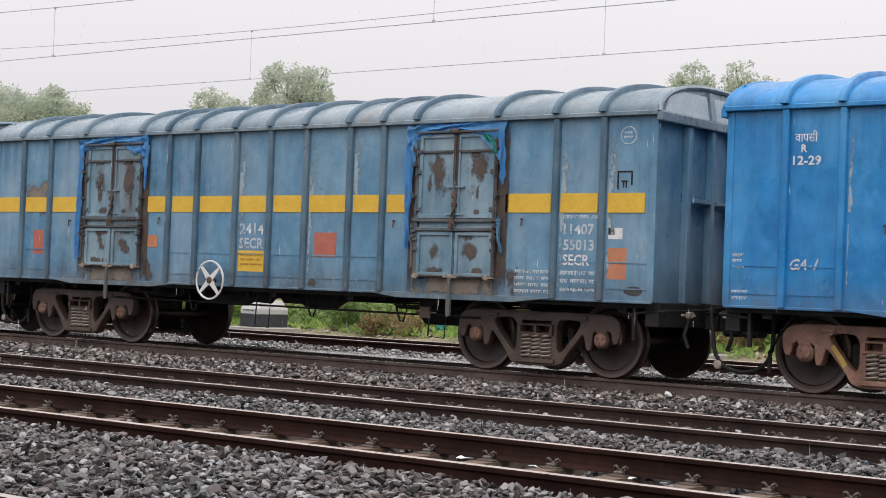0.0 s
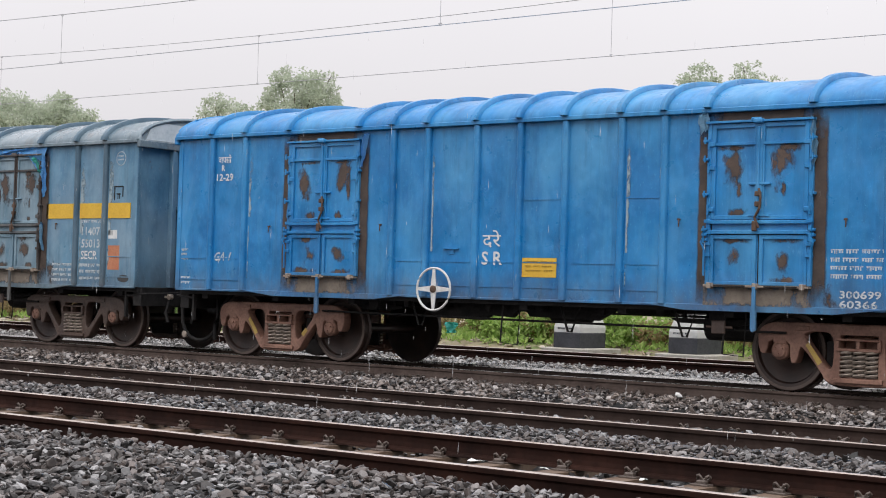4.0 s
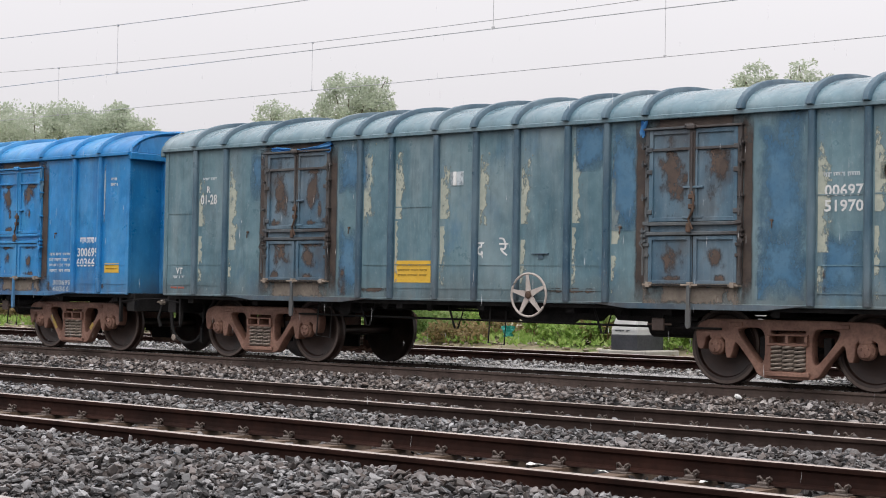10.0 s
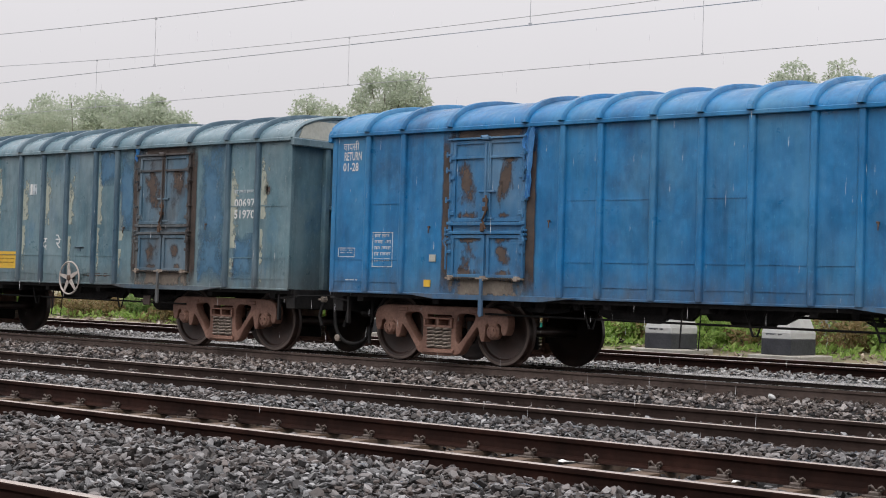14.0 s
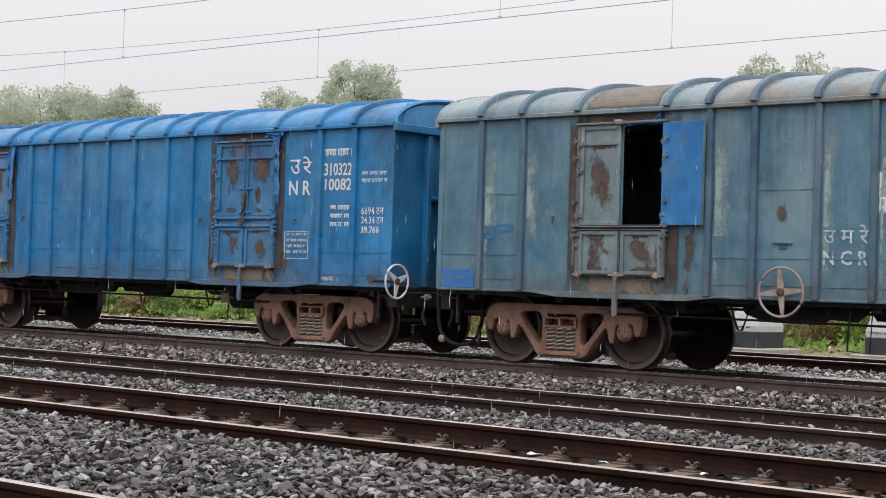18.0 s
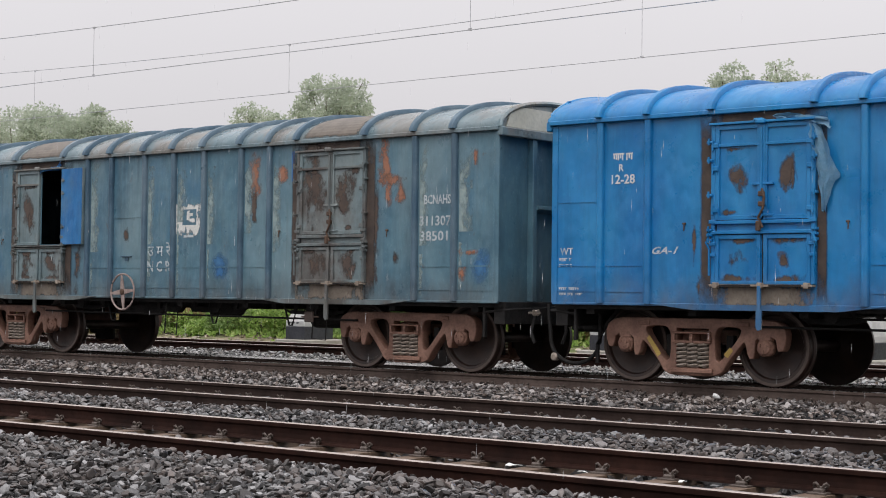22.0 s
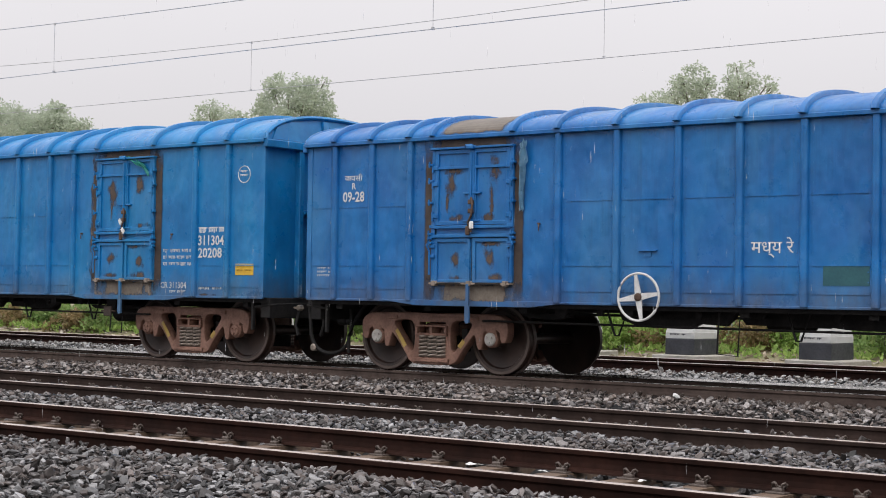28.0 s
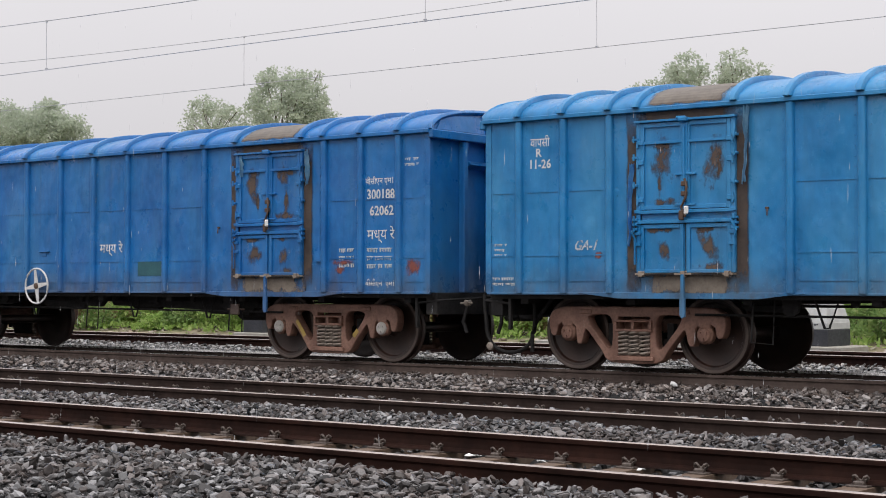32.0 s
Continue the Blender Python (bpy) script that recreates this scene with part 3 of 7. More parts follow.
def roof_z(y, k):
    u = min(1.0, abs(y) / 1.60)
    return k["eave"] + 0.03 + k["rise"] * (1 - u ** 2.4) ** 0.56


def body_mesh(k, gap=None):
    """Side sheets and ends in one shell; gap: an open doorway in the near side, x from and to, z from and to."""
    bm = bmesh.new()
    outline = plan(k["half"])
    low = [bm.verts.new((x, y, FLOOR)) for x, y in outline]
    top = [bm.verts.new((x, y, k["eave"])) for x, y in outline]
    n = len(outline)
    for i in range(n):
        if gap and i == 0:
            xs, zs = (-k["half"], gap[0], gap[1], k["half"]), (FLOOR, gap[2], gap[3], k["eave"])
            for a in range(3):
                for b in range(3):
                    if (a, b) != (1, 1):
                        bm.faces.new([bm.verts.new((x, -HALF_W, z)) for x, z in
                                      ((xs[a], zs[b]), (xs[a + 1], zs[b]), (xs[a + 1], zs[b + 1]), (xs[a], zs[b + 1]))])
            continue
        bm.faces.new((low[i], low[(i + 1) % n], top[(i + 1) % n], top[i]))
    bm.faces.new(low[::-1])
    bm.faces.new(top)
    bmesh.ops.remove_doubles(bm, verts=bm.verts, dist=0.0005)
    return bm


def rib_bm(k, x, side=-1, width=0.046):
    """A pressed post on the side sheet: a wide foot and a rounded crown."""
    bm = bmesh.new()
    prof = [(-width - 0.004, 0), (-width, 0.046), (-width * 0.75, 0.060), (-width * 0.3, 0.066), (width * 0.3, 0.066), (width * 0.75, 0.060), (width, 0.046), (width + 0.004, 0)]
    w = HALF_W
    lo = [bm.verts.new((x + a, side * (w - 0.004 + b), FLOOR + 0.004)) for a, b in prof]
    hi = [bm.verts.new((x + a, side * (w - 0.004 + b), k["eave"] - 0.035)) for a, b in prof]
    for i in range(len(prof) - 1):
        bm.faces.new((lo[i], lo[i + 1], hi[i + 1], hi[i]))
    bm.faces.new(lo[::-1])
    bm.faces.new(hi)
    bm.faces.new((lo[0], hi[0], hi[-1], lo[-1]))
    bmesh.ops.recalc_face_normals(bm, faces=bm.faces)
    return bm


ARCH = [1.60 * math.sin(a) for a in np.linspace(-math.pi / 2, math.pi / 2, 29)]


def gable_in(z, k):
    """How far the roof's end leans in at height z."""
    return 0.07 * max(0.0, (z - k["eave"]) / k["rise"])


def roof_bm(k):
    """The barrel roof sheet, closed by an upright gable at each end."""
    bm = bmesh.new()
    h = k["half"]
    rows = []
    for x in (-h - 0.03, h + 0.03):
        row = [bm.verts.new((x - math.copysign(gable_in(roof_z(y, k), k), x), y, roof_z(y, k))) for y in ARCH]
        base = [bm.verts.new((x, -1.60, k["eave"] - 0.03)), bm.verts.new((x, 1.60, k["eave"] - 0.03))]
        rows.append([base[0]] + row + [base[1]])
    a, b = rows
    for i in range(len(a) - 1):
        bm.faces.new((a[i], b[i], b[i + 1], a[i + 1]))
    bm.faces.new((a[-1], b[-1], b[0], a[0]))
    bm.faces.new(a)
    bm.faces.new(b[::-1])
    bmesh.ops.recalc_face_normals(bm, faces=bm.faces)
    for f in bm.faces:
        f.smooth = len(f.verts) == 4
    for e in bm.edges:
        if abs(e.verts[0].co.x - e.verts[1].co.x) < 0.001:
            e.smooth = False
    return bm


def gable_parts(sheet, k, mat, pale):
    """Rolled edge, cornice, hatch and stiffener on each roof end."""
    for e in (-1, 1):
        x = e * (k["half"] + 0.03)
        bm = bmesh.new()
        tube(bm, [(x - e * gable_in(roof_z(y, k), k) + e * 0.02, y * 0.985, roof_z(y, k) - 0.015) for y in ARCH], 0.036, 6)
        smooth(part("gable_edge", bm, mat, sheet), 60)
        bm = bmesh.new()
        box(bm, *sorted((x - e * 0.02, x + e * 0.06)), -1.60, 1.60, k["eave"] - 0.10, k["eave"] + 0.02, 0.012)
        part("cornice", bm, mat, sheet)
        for nm, ya, yb, top, out, m in (("gable_sheet", -1.44, -0.34, 0.76, 0.022, pale or mat), ("gable_stiffener", -0.31, -0.19, 0.90, 0.05, mat), ("gable_hatch", -0.16, 0.85, 0.76, 0.03, pale or mat)):
            bm = bmesh.new()
            z0, z1 = k["eave"] + 0.03, k["eave"] + k["rise"] * top
            vs = box(bm, *sorted((x - e * 0.01, x + e * out)), ya, yb, z0, z1)
            for v in vs:
                v.co.x -= e * gable_in(v.co.z, k)
                if nm == "gable_sheet" and v.co.z > z0 + 0.05 and v.co.y < -1:
                    v.co.y += 0.18
            part(nm, bm, m, sheet)


def roof_rib_bm(k, x):
    """A pressed band over the roof."""
    bm = bmesh.new()
    ys = ARCH
    prof = ((-0.052, 0.0), (-0.046, 0.055), (-0.034, 0.068), (0.034, 0.068), (0.046, 0.055), (0.052, 0.0))
    cols = []
    for dx, up in prof:
        col = []
        for y in ys:
            u = y / 1.60
            nrm = Vector((u ** 3, max(0.02, 1.0 - abs(u) ** 4))).normalized()
            col.append(bm.verts.new((x + dx, y + nrm.x * (up - 0.004) * 1.2, roof_z(y, k) + nrm.y * (up - 0.004))))
        cols.append(col)
    for a, b in zip(cols, cols[1:]):
        for i in range(len(a) - 1):
            bm.faces.new((a[i], b[i], b[i + 1], a[i + 1]))
    bmesh.ops.recalc_face_normals(bm, faces=bm.faces)
    return bm


LAYER = [0]


def proud_by():
    """Each flat mark lies a little above the one before it."""
    LAYER[0] = (LAYER[0] + 1) % 12
    return 0.0010 + 0.0005 * LAYER[0]


def blob(bm, cx, cz, w, h, y, grow=1.25):
    """A flat patch on the side; its frayed outline comes from its worn surface."""
    p = proud_by()
    box(bm, cx - 0.5 * w * grow, cx + 0.5 * w * grow, y - p, y + 0.004, cz - 0.5 * h * grow, cz + 0.5 * h * grow)


def ragged_strip(bm, x0, x1, z0, z1, y, rng, jag=0.05, left=False):
    """An upright strip of bare or peeled paint with one torn edge."""
    n = 26
    zs = np.linspace(z0, z1, n)
    edge = [x1 - abs(rng.normal()) * jag - (0.6 * jag if rng.random() < 0.2 else 0) for _ in zs]
    pts = [(x0, z0), *[(max(x0 + 0.008, e), float(z)) for e, z in zip(edge, zs)], (x0, z1)]
    prism(bm, pts, y - proud_by(), y + 0.004)
    bmesh.ops.recalc_face_normals(bm, faces=bm.faces)


WHEEL_R = 0.49


def wheelset_mesh():
    bm = bmesh.new()
    for s in (-1, 1):
        prof = [(0.045, 0.94), (0.085, 0.93), (0.105, 0.915), (0.12, 0.885), (0.24, 0.845), (0.385, 0.865), (0.405, 0.90), (0.44, 0.905),
                (WHEEL_R - 0.012, 0.905), (WHEEL_R, 0.893), (WHEEL_R + 0.002, 0.82), (WHEEL_R + 0.03, 0.80), (WHEEL_R + 0.03, 0.785), (WHEEL_R - 0.06, 0.775),
                (0.38, 0.80), (0.12, 0.79), (0.08, 0.76)]
        lathe_y(bm, [(r, s * y) for r, y in prof], 40)
    lathe_y(bm, [(0.08, -0.77), (0.075, 0.0), (0.08, 0.77)], 16)
    bmesh.ops.recalc_face_normals(bm, faces=bm.faces)
    for f in bm.faces:
        c = f.calc_center_median()
        r = math.hypot(c.x, c.z)
        f.material_index = 1 if r > 0.425 and r < WHEEL_R - 0.002 and abs(c.y) > 0.9 else 0
        f.smooth = True
    me = bpy.data.meshes.new("wheelset")
    bm.to_mesh(me)
    bm.free()
    me.set_sharp_from_angle(angle=radians(40))
    me.materials.append(WHEEL)
    me.materials.append(WHEEL_RIM)
    return me


WHEEL_RIM = plain("wheel_rim_steel", (0.085, 0.062, 0.052), (0.13, 0.10, 0.085), 3.0, 0.42, 0.3, 0.3, 0.004)


def rounded(pts, times=2):
    """Cuts the corners of a closed outline."""
    for _ in range(times):
        pts = [(p[0] + (q[0] - p[0]) * t, p[1] + (q[1] - p[1]) * t) for p, q in zip(pts, pts[1:] + pts[:1]) for t in (0.22, 0.78)]
    return pts


def side_frame_mesh():
    """Cast side frame of a three-piece bogie: arched ends over the axle boxes, two rounded windows and the spring opening."""
    half = [(1.00, 0.815), (1.14, 0.80), (1.23, 0.755), (1.275, 0.68), (1.27, 0.56), (1.24, 0.46), (1.18, 0.46), (1.155, 0.63), (0.865, 0.63), (0.85, 0.36), (0.79, 0.36),
            (0.745, 0.56), (0.69, 0.54), (0.465, 0.27), (0.41, 0.17), (0.30, 0.125)]
    outline = rounded(half + [(-x, z) for x, z in half[::-1]], 1)
    window = [(0.302, 0.735), (0.60, 0.745), (0.71, 0.70), (0.655, 0.585), (0.455, 0.345), (0.37, 0.27), (0.302, 0.34)]
    cu = bpy.data.curves.new("side_frame", "CURVE")
    cu.dimensions, cu.fill_mode, cu.extrude, cu.bevel_depth, cu.bevel_resolution = "2D", "BOTH", 0.066, 0.014, 1
    for ring in (outline, rounded(window), rounded([(-x, z) for x, z in window[::-1]]), [(-0.245, 0.20), (0.245, 0.20), (0.245, 0.715), (-0.245, 0.715)]):
        sp = cu.splines.new("POLY")
        sp.points.add(len(ring) - 1)
        sp.use_cyclic_u = True
        for q, (x, z) in zip(sp.points, ring):
            q.co = (x, z, 0, 1)
    tmp = bpy.data.objects.new("side_frame", cu)
    me = bpy.data.meshes.new_from_object(tmp)
    bpy.data.objects.remove(tmp)
    bpy.data.curves.remove(cu)
    me.name = "side_frame"
    me.transform(Matrix.Rotation(math.pi / 2, 4, "X"))
    bm = bmesh.new()
    bm.from_mesh(me)
    bmesh.ops.remove_doubles(bm, verts=bm.verts, dist=0.0005)
    box(bm, -0.30, 0.30, -0.12, 0.10, 0.145, 0.205, 0.01)
    for e in (-1, 1):
        box(bm, *sorted((e * 0.62, e * 0.80)), -0.10, -0.07, 0.735, 0.79, 0.008)
    bm.to_mesh(me)
    bm.free()
    me.materials.clear()
    return me


def spring_mesh():
    """One coil spring of the nest under the bolster end."""
    bm = bmesh.new()
    turns, per = 6, 12
    pts = [(0.072 * math.cos(2 * math.pi * i / per), 0.072 * math.sin(2 * math.pi * i / per), 0.205 + 0.31 * i / (turns * per))
           for i in range(turns * per + 1)]
    tube(bm, pts, 0.0155, 5)
    me = bpy.data.meshes.new("coil_spring")
    bm.to_mesh(me)
    bm.free()
    return me


def bolster_mesh():
    bm = bmesh.new()
    for z0, z1 in ((0.515, 0.55), (0.635, 0.66)):
        box(bm, -0.275, 0.275, -0.10, 0.1, z0, z1, 0.008)
    for x in (-0.275, -0.02, 0.235):
        box(bm, x, x + 0.04, -0.10, 0.1, 0.55, 0.635)
    box(bm, -0.255, 0.255, 0.10, 2.0, 0.50, 0.69, 0.02)
    me = bpy.data.meshes.new("bolster")
    bm.to_mesh(me)
    bm.free()
    return me


def axle_box_mesh():
    """Bearing adapter between the frame's jaws."""
    bm = bmesh.new()
    box(bm, -0.09, 0.09, -0.04, 0.07, 0.57, 0.66, 0.015)
    lathe_y(bm, [(0.115, 0.06), (0.115, -0.02), (0.10, -0.04)], 18, (0, 0, WHEEL_R))
    bmesh.ops.recalc_face_normals(bm, faces=bm.faces)
    me = bpy.data.meshes.new("axle_box")
    bm.to_mesh(me)
    bm.free()
    return me


def axle_cap_mesh():
    """Round end cap with three bolts."""
    bm = bmesh.new()
    lathe_y(bm, [(0.092, 0.02), (0.092, -0.05), (0.078, -0.068), (0.03, -0.072)], 18, (0, 0, WHEEL_R))
    for a in range(3):
        c = (0.048 * math.cos(a * 2.094 + 0.5), -0.075, WHEEL_R + 0.048 * math.sin(a * 2.094 + 0.5))
        lathe_y(bm, [(0.018, 0.01), (0.018, -0.014)], 6, c)
    bmesh.ops.recalc_face_normals(bm, faces=bm.faces)
    me = bpy.data.meshes.new("axle_cap")
    bm.to_mesh(me)
    bm.free()
    return me


CAP_ME = axle_cap_mesh()
WHEELSET_ME, FRAME_ME, SPRING_ME, BOLSTER_ME, AXLE_ME = wheelset_mesh(), side_frame_mesh(), spring_mesh(), bolster_mesh(), axle_box_mesh()


def with_material(me, mat):
    """The mesh in another material; one copy for each pair."""
    key = (me.name, mat.name)
    if key not in MADE:
        c = me.copy()
        c.materials.clear()
        c.materials.append(mat)
        MADE[key] = c
    return MADE[key]


MADE = {}
BLUE_BACK = paint("blue_leaf_back", (0.008, 0.115, 0.33), (0.016, 0.165, 0.41), (0.10, 0.24, 0.38), 0.7, 21.0, 0.5, (0.07, 0.17, 0.28), 0.62)
MARK_YELLOW = plain("dirty_yellow_paint", (0.36, 0.24, 0.055), (0.46, 0.32, 0.08), 9.0, 0.6, 0.0, 0.3, 0.004, (0.17, 0.095, 0.05))
SPRING = plain("dusty_spring_steel", (0.26, 0.215, 0.18), (0.38, 0.32, 0.27), 8, 0.45, 0.2, 0.3, 0.004)
WHEELSETS = []
CAP_WHITE = plain("white_axle_cap", (0.42, 0.40, 0.37), (0.55, 0.53, 0.50), 12, 0.5, 0.0, 0.3, 0.004, (0.25, 0.2, 0.16))


def bogie(wagon, x, tone, cap, marked=False):
    """A three-piece bogie under the wagon at x."""
    b = new("bogie")
    b.parent, b.location = wagon, (x, 0, 0)
    b["label"] = "three-piece freight bogie in rusty primer"
    for s in (-1, 1):
        f = piece("side_frame", with_material(FRAME_ME, tone), None, b, "", (0, s * 1.06, 0))
        for sx in (-0.155, 0.0, 0.155):
            piece("coil_spring", with_material(SPRING_ME, SPRING), None, b, "", (sx, s * 1.11, 0))
        for ax in (-1.0, 1.0):
            for nm, me, mt in (("axle_box", AXLE_ME, tone), ("axle_cap", CAP_ME, cap)):
                a = piece(nm, with_material(me, mt), None, b, "", (ax, s * 1.10, 0))
                if s > 0:
                    a.rotation_euler = (0, 0, math.pi)
    for e in (-1, 1) if marked else ():
        bm = bmesh.new()
        prism(bm, [(e * 0.665, 0.565), (e * 0.625, 0.60), (e * 0.50, 0.44), (e * 0.455, 0.375), (e * 0.505, 0.335)] if e < 0 else [(0.50, 0.345), (0.445, 0.385), (0.53, 0.48), (0.575, 0.44)], -1.1425, -1.136)
        bmesh.ops.recalc_face_normals(bm, faces=bm.faces)
        part("paint_mark", bm, MARK_YELLOW, b, "dab of dirty yellow paint")
    piece("bolster", with_material(BOLSTER_ME, tone), None, b, "", (0, -1.08, 0))
    for ax in (-1.0, 1.0):
        w = piece("wheelset", WHEELSET_ME, None, wagon, "pair of worn steel wheels on an axle", (x + ax, 0, WHEEL_R))
        WHEELSETS.append(w)
    bm = bmesh.new()
    for ax in (-1.0, 1.0):
        for s in (-1, 1):
            box(bm, ax + (-0.62 if ax > 0 else 0.52), ax + (-0.52 if ax > 0 else 0.62), s * 0.92 - 0.05, s * 0.92 + 0.05, 0.30, 0.62, 0.01)
        tube(bm, [(ax * 0.43, -0.9, 0.42), (ax * 0.43, 0.9, 0.42)], 0.04, 6)
    part("brake_beam", bm, BLACK, b)
    # Added black boxes behind the coils, for the shade in the spring opening.
    for s in (-1, 1):
        bm = bmesh.new()
        box(bm, -0.255, 0.255, s * 0.86 - 0.02, s * 0.86 + 0.02, 0.19, 0.70)
        part("spring_plank", bm, BLACK, b)


def hand_wheel(wagon, x, z, r, mat, spokes=5, turn=0.2, y=-HALF_W - 0.12, facing=0.0):
    w = new("hand_brake")
    w.rotation_euler = (0, 0, radians(facing))
    w.parent, w.location = wagon, (x, y, z)
    bm = bmesh.new()
    tube(bm, [(r * math.cos(a), 0, r * math.sin(a)) for a in np.linspace(0, 2 * math.pi, 33)[:-1]], 0.016, 6, True)
    part("rim", bm, mat, w)
    for i in range(spokes):
        a = turn + 2 * math.pi * i / spokes
        d, q = Vector((math.cos(a), 0, math.sin(a))), Vector((-math.sin(a), 0, math.cos(a)))
        bm = bmesh.new()
        pts = [d * 0.03 + q * 0.045, d * r * 0.97 + q * 0.018, d * r * 0.97 - q * 0.018, d * 0.03 - q * 0.045]
        prism(bm, [(p.x, p.z) for p in pts], -0.008, 0.008)
        bmesh.ops.recalc_face_normals(bm, faces=bm.faces)
        part("spoke", bm, mat, w)
    bm = bmesh.new()
    lathe_y(bm, [(0.05, 0.03), (0.05, -0.02), (0.025, -0.03)], 14)
    part("hub", bm, RUST, w)
    bm = bmesh.new()
    lathe_y(bm, [(0.02, 0.02), (0.02, 0.45)], 8)
    part("shaft", bm, BLACK, w)
    return w


def underframe(wagon, k, gear=-1.15):
    """Black sole bars, centre sill, brake gear, hangers and pipes."""
    h = k["half"]
    b0, b1 = k["bogies"]
    mirror = -1 if gear > 0 else 1
    bm = bmesh.new()
    box(bm, -h - 0.2, h + 0.2, -0.28, 0.28, 0.885, 0.998, 0.01)
    for xa, xb in ((-h - 0.2, b0 + 0.75), (b1 - 0.75, h + 0.2)):
        box(bm, xa, xb, -0.24, 0.24, 0.68, 0.884, 0.01)
    part("centre_sill", bm, BLACK, wagon)
    for y, z, r in ((-0.42, 0.845, 0.020),):
        bm = bmesh.new()
        tube(bm, [(b0 + 0.5, y, z), (b1 - 0.5, y, z)], r, 6)
        part("train_pipe", bm, BLACK, wagon)
    for s in (-1, 1):
        bm = bmesh.new()
        x0, x1 = b0 + 1.25, b1 - 1.25
        prism(bm, [(x0, 0.998), (x0 + 0.35, 0.925), (x1 - 0.35, 0.925), (x1, 0.998)], s * 1.30 - 0.05, s * 1.30 + 0.05)
        box(bm, -h, h, s * 1.42 - 0.04, s * 1.42 + 0.04, 0.925, 0.998)
        part("sole_bar", bm, BLACK, wagon)
    for x in np.linspace(-h + 0.5, h - 0.5, 9):
        bm = bmesh.new()
        prism(bm, [(x - 0.06, 0.998), (x - 0.06, 0.86), (x + 0.06, 0.86), (x + 0.06, 0.998)], -1.40, 1.40)
        part("cross_bearer", bm, BLACK, wagon)
    bm = bmesh.new()
    tube(bm, [(b0 + 0.9, -1.18, 0.74), (b1 - 0.9, -1.18, 0.70)], 0.017, 6)
    part("brake_rod", bm, BLACK, wagon)
    for nm, cx, cy, cz, r, ln in (("brake_cylinder", gear + mirror * 1.35, -0.55, 0.83, 0.12, 0.30), ("air_reservoir", b1 - 1.75, -0.70, 0.74, 0.18, 0.42)):
        bm = bmesh.new()
        lathe_y(bm, [(0.05, -ln - 0.03), (r, -ln), (r, ln), (0.05, ln + 0.03)], 18, (cx, cy, cz))
        bmesh.ops.rotate(bm, verts=bm.verts, cent=(cx, cy, cz), matrix=Matrix.Rotation(math.pi / 2, 3, "Z"))
        bmesh.ops.recalc_face_normals(bm, faces=bm.faces)
        part(nm, bm, BLACK, wagon)
    for x, w_, z_ in ((-2.75, 0.10, 0.80), (-2.15, 0.05, 0.84), (-0.72, 0.05, 0.82), (0.1, 0.09, 0.85), (1.1, 0.05, 0.83), (1.95, 0.06, 0.84), (2.75, 0.12, 0.74)):
        bm = bmesh.new()
        u = x * mirror
        prism(bm, [(u - w_, 0.93), (u - w_ * 0.8, z_ + 0.03), (u - w_ * 0.3, z_), (u + w_ * 0.4, z_), (u + w_ * 0.8, z_ + 0.04), (u + w_, 0.93)], -1.22, -1.17)
        bmesh.ops.recalc_face_normals(bm, faces=bm.faces)
        part("bracket", bm, BLACK, wagon)
    for u0, u1, za, zb, y in ((gear + 0.8, gear + 2.3, 0.77, 0.93, -0.9), (b1 - 2.6, b1 - 1.35, 0.77, 0.83, -0.95), (b0 + 1.35, b0 + 2.2, 0.79, 0.85, -0.9)):
        bm = bmesh.new()
        prism(bm, [(u0, zb), (u0 + 0.12, za), (u1 - 0.3, za - 0.02), (u1, zb - 0.03), (u1, zb)], y - 0.03, y + 0.03)
        for q in (u0 + 0.2, (u0 + u1) / 2, u1 - 0.15):
            box(bm, q - 0.02, q + 0.02, y - 0.02, y + 0.02, zb - 0.02, 0.95)
        bmesh.ops.recalc_face_normals(bm, faces=bm.faces)
        part("brake_lever", bm, BLACK, wagon)
    bm = bmesh.new()
    box(bm, b1 - 1.78, b1 - 1.60, -1.40, -1.36, 0.66, 0.82, 0.01)
    tube(bm, [(b1 - 1.85, -1.38, 0.74), (b1 - 1.5, -1.38, 0.74)], 0.014, 5)
    part("brake_valve", bm, BOGIE_DARK, wagon)
    for x in (-0.25 * mirror, 3.05 * mirror):
        bm = bmesh.new()
        tube(bm, [(x - 0.11, -1.36, 0.96), (x - 0.13, -1.38, 0.42), (x + 0.15, -1.38, 0.40), (x + 0.17, -1.36, 0.96)], 0.012, 5)
        part("foot_stirrup", bm, BLACK, wagon)
    bm = bmesh.new()
    u = gear - 0.25
    prism(bm, [(u - 0.6, 0.97), (u - 0.52, 0.80), (u - 0.25, 0.71), (u + 0.45, 0.70), (u + 0.60, 0.77), (u + 0.95, 0.75), (u + 1.05, 0.84), (u + 1.15, 0.97)], -1.05, -0.95)
    bmesh.ops.recalc_face_normals(bm, faces=bm.faces)
    part("brake_gear_box", bm, BLACK, wagon)
    if h > 6.8:
        bm = bmesh.new()
        prism(bm, [(0.5, 0.97), (0.58, 0.80), (1.1, 0.74), (1.9, 0.72), (2.1, 0.66), (2.9, 0.64), (3.05, 0.75), (3.2, 0.97)], -0.95, -0.85)
        bmesh.ops.recalc_face_normals(bm, faces=bm.faces)
        part("equipment_cradle", bm, BLACK, wagon)
    for x in (-1.9 * mirror, 0.6 * mirror, 2.3 * mirror):
        bm = bmesh.new()
        tube(bm, [(x - 0.16, -1.2, 0.95), (x - 0.03, -1.2, 0.60), (x + 0.03, -1.2, 0.60), (x + 0.16, -1.2, 0.95)], 0.016, 5)
        part("hanger", bm, BLACK, wagon)
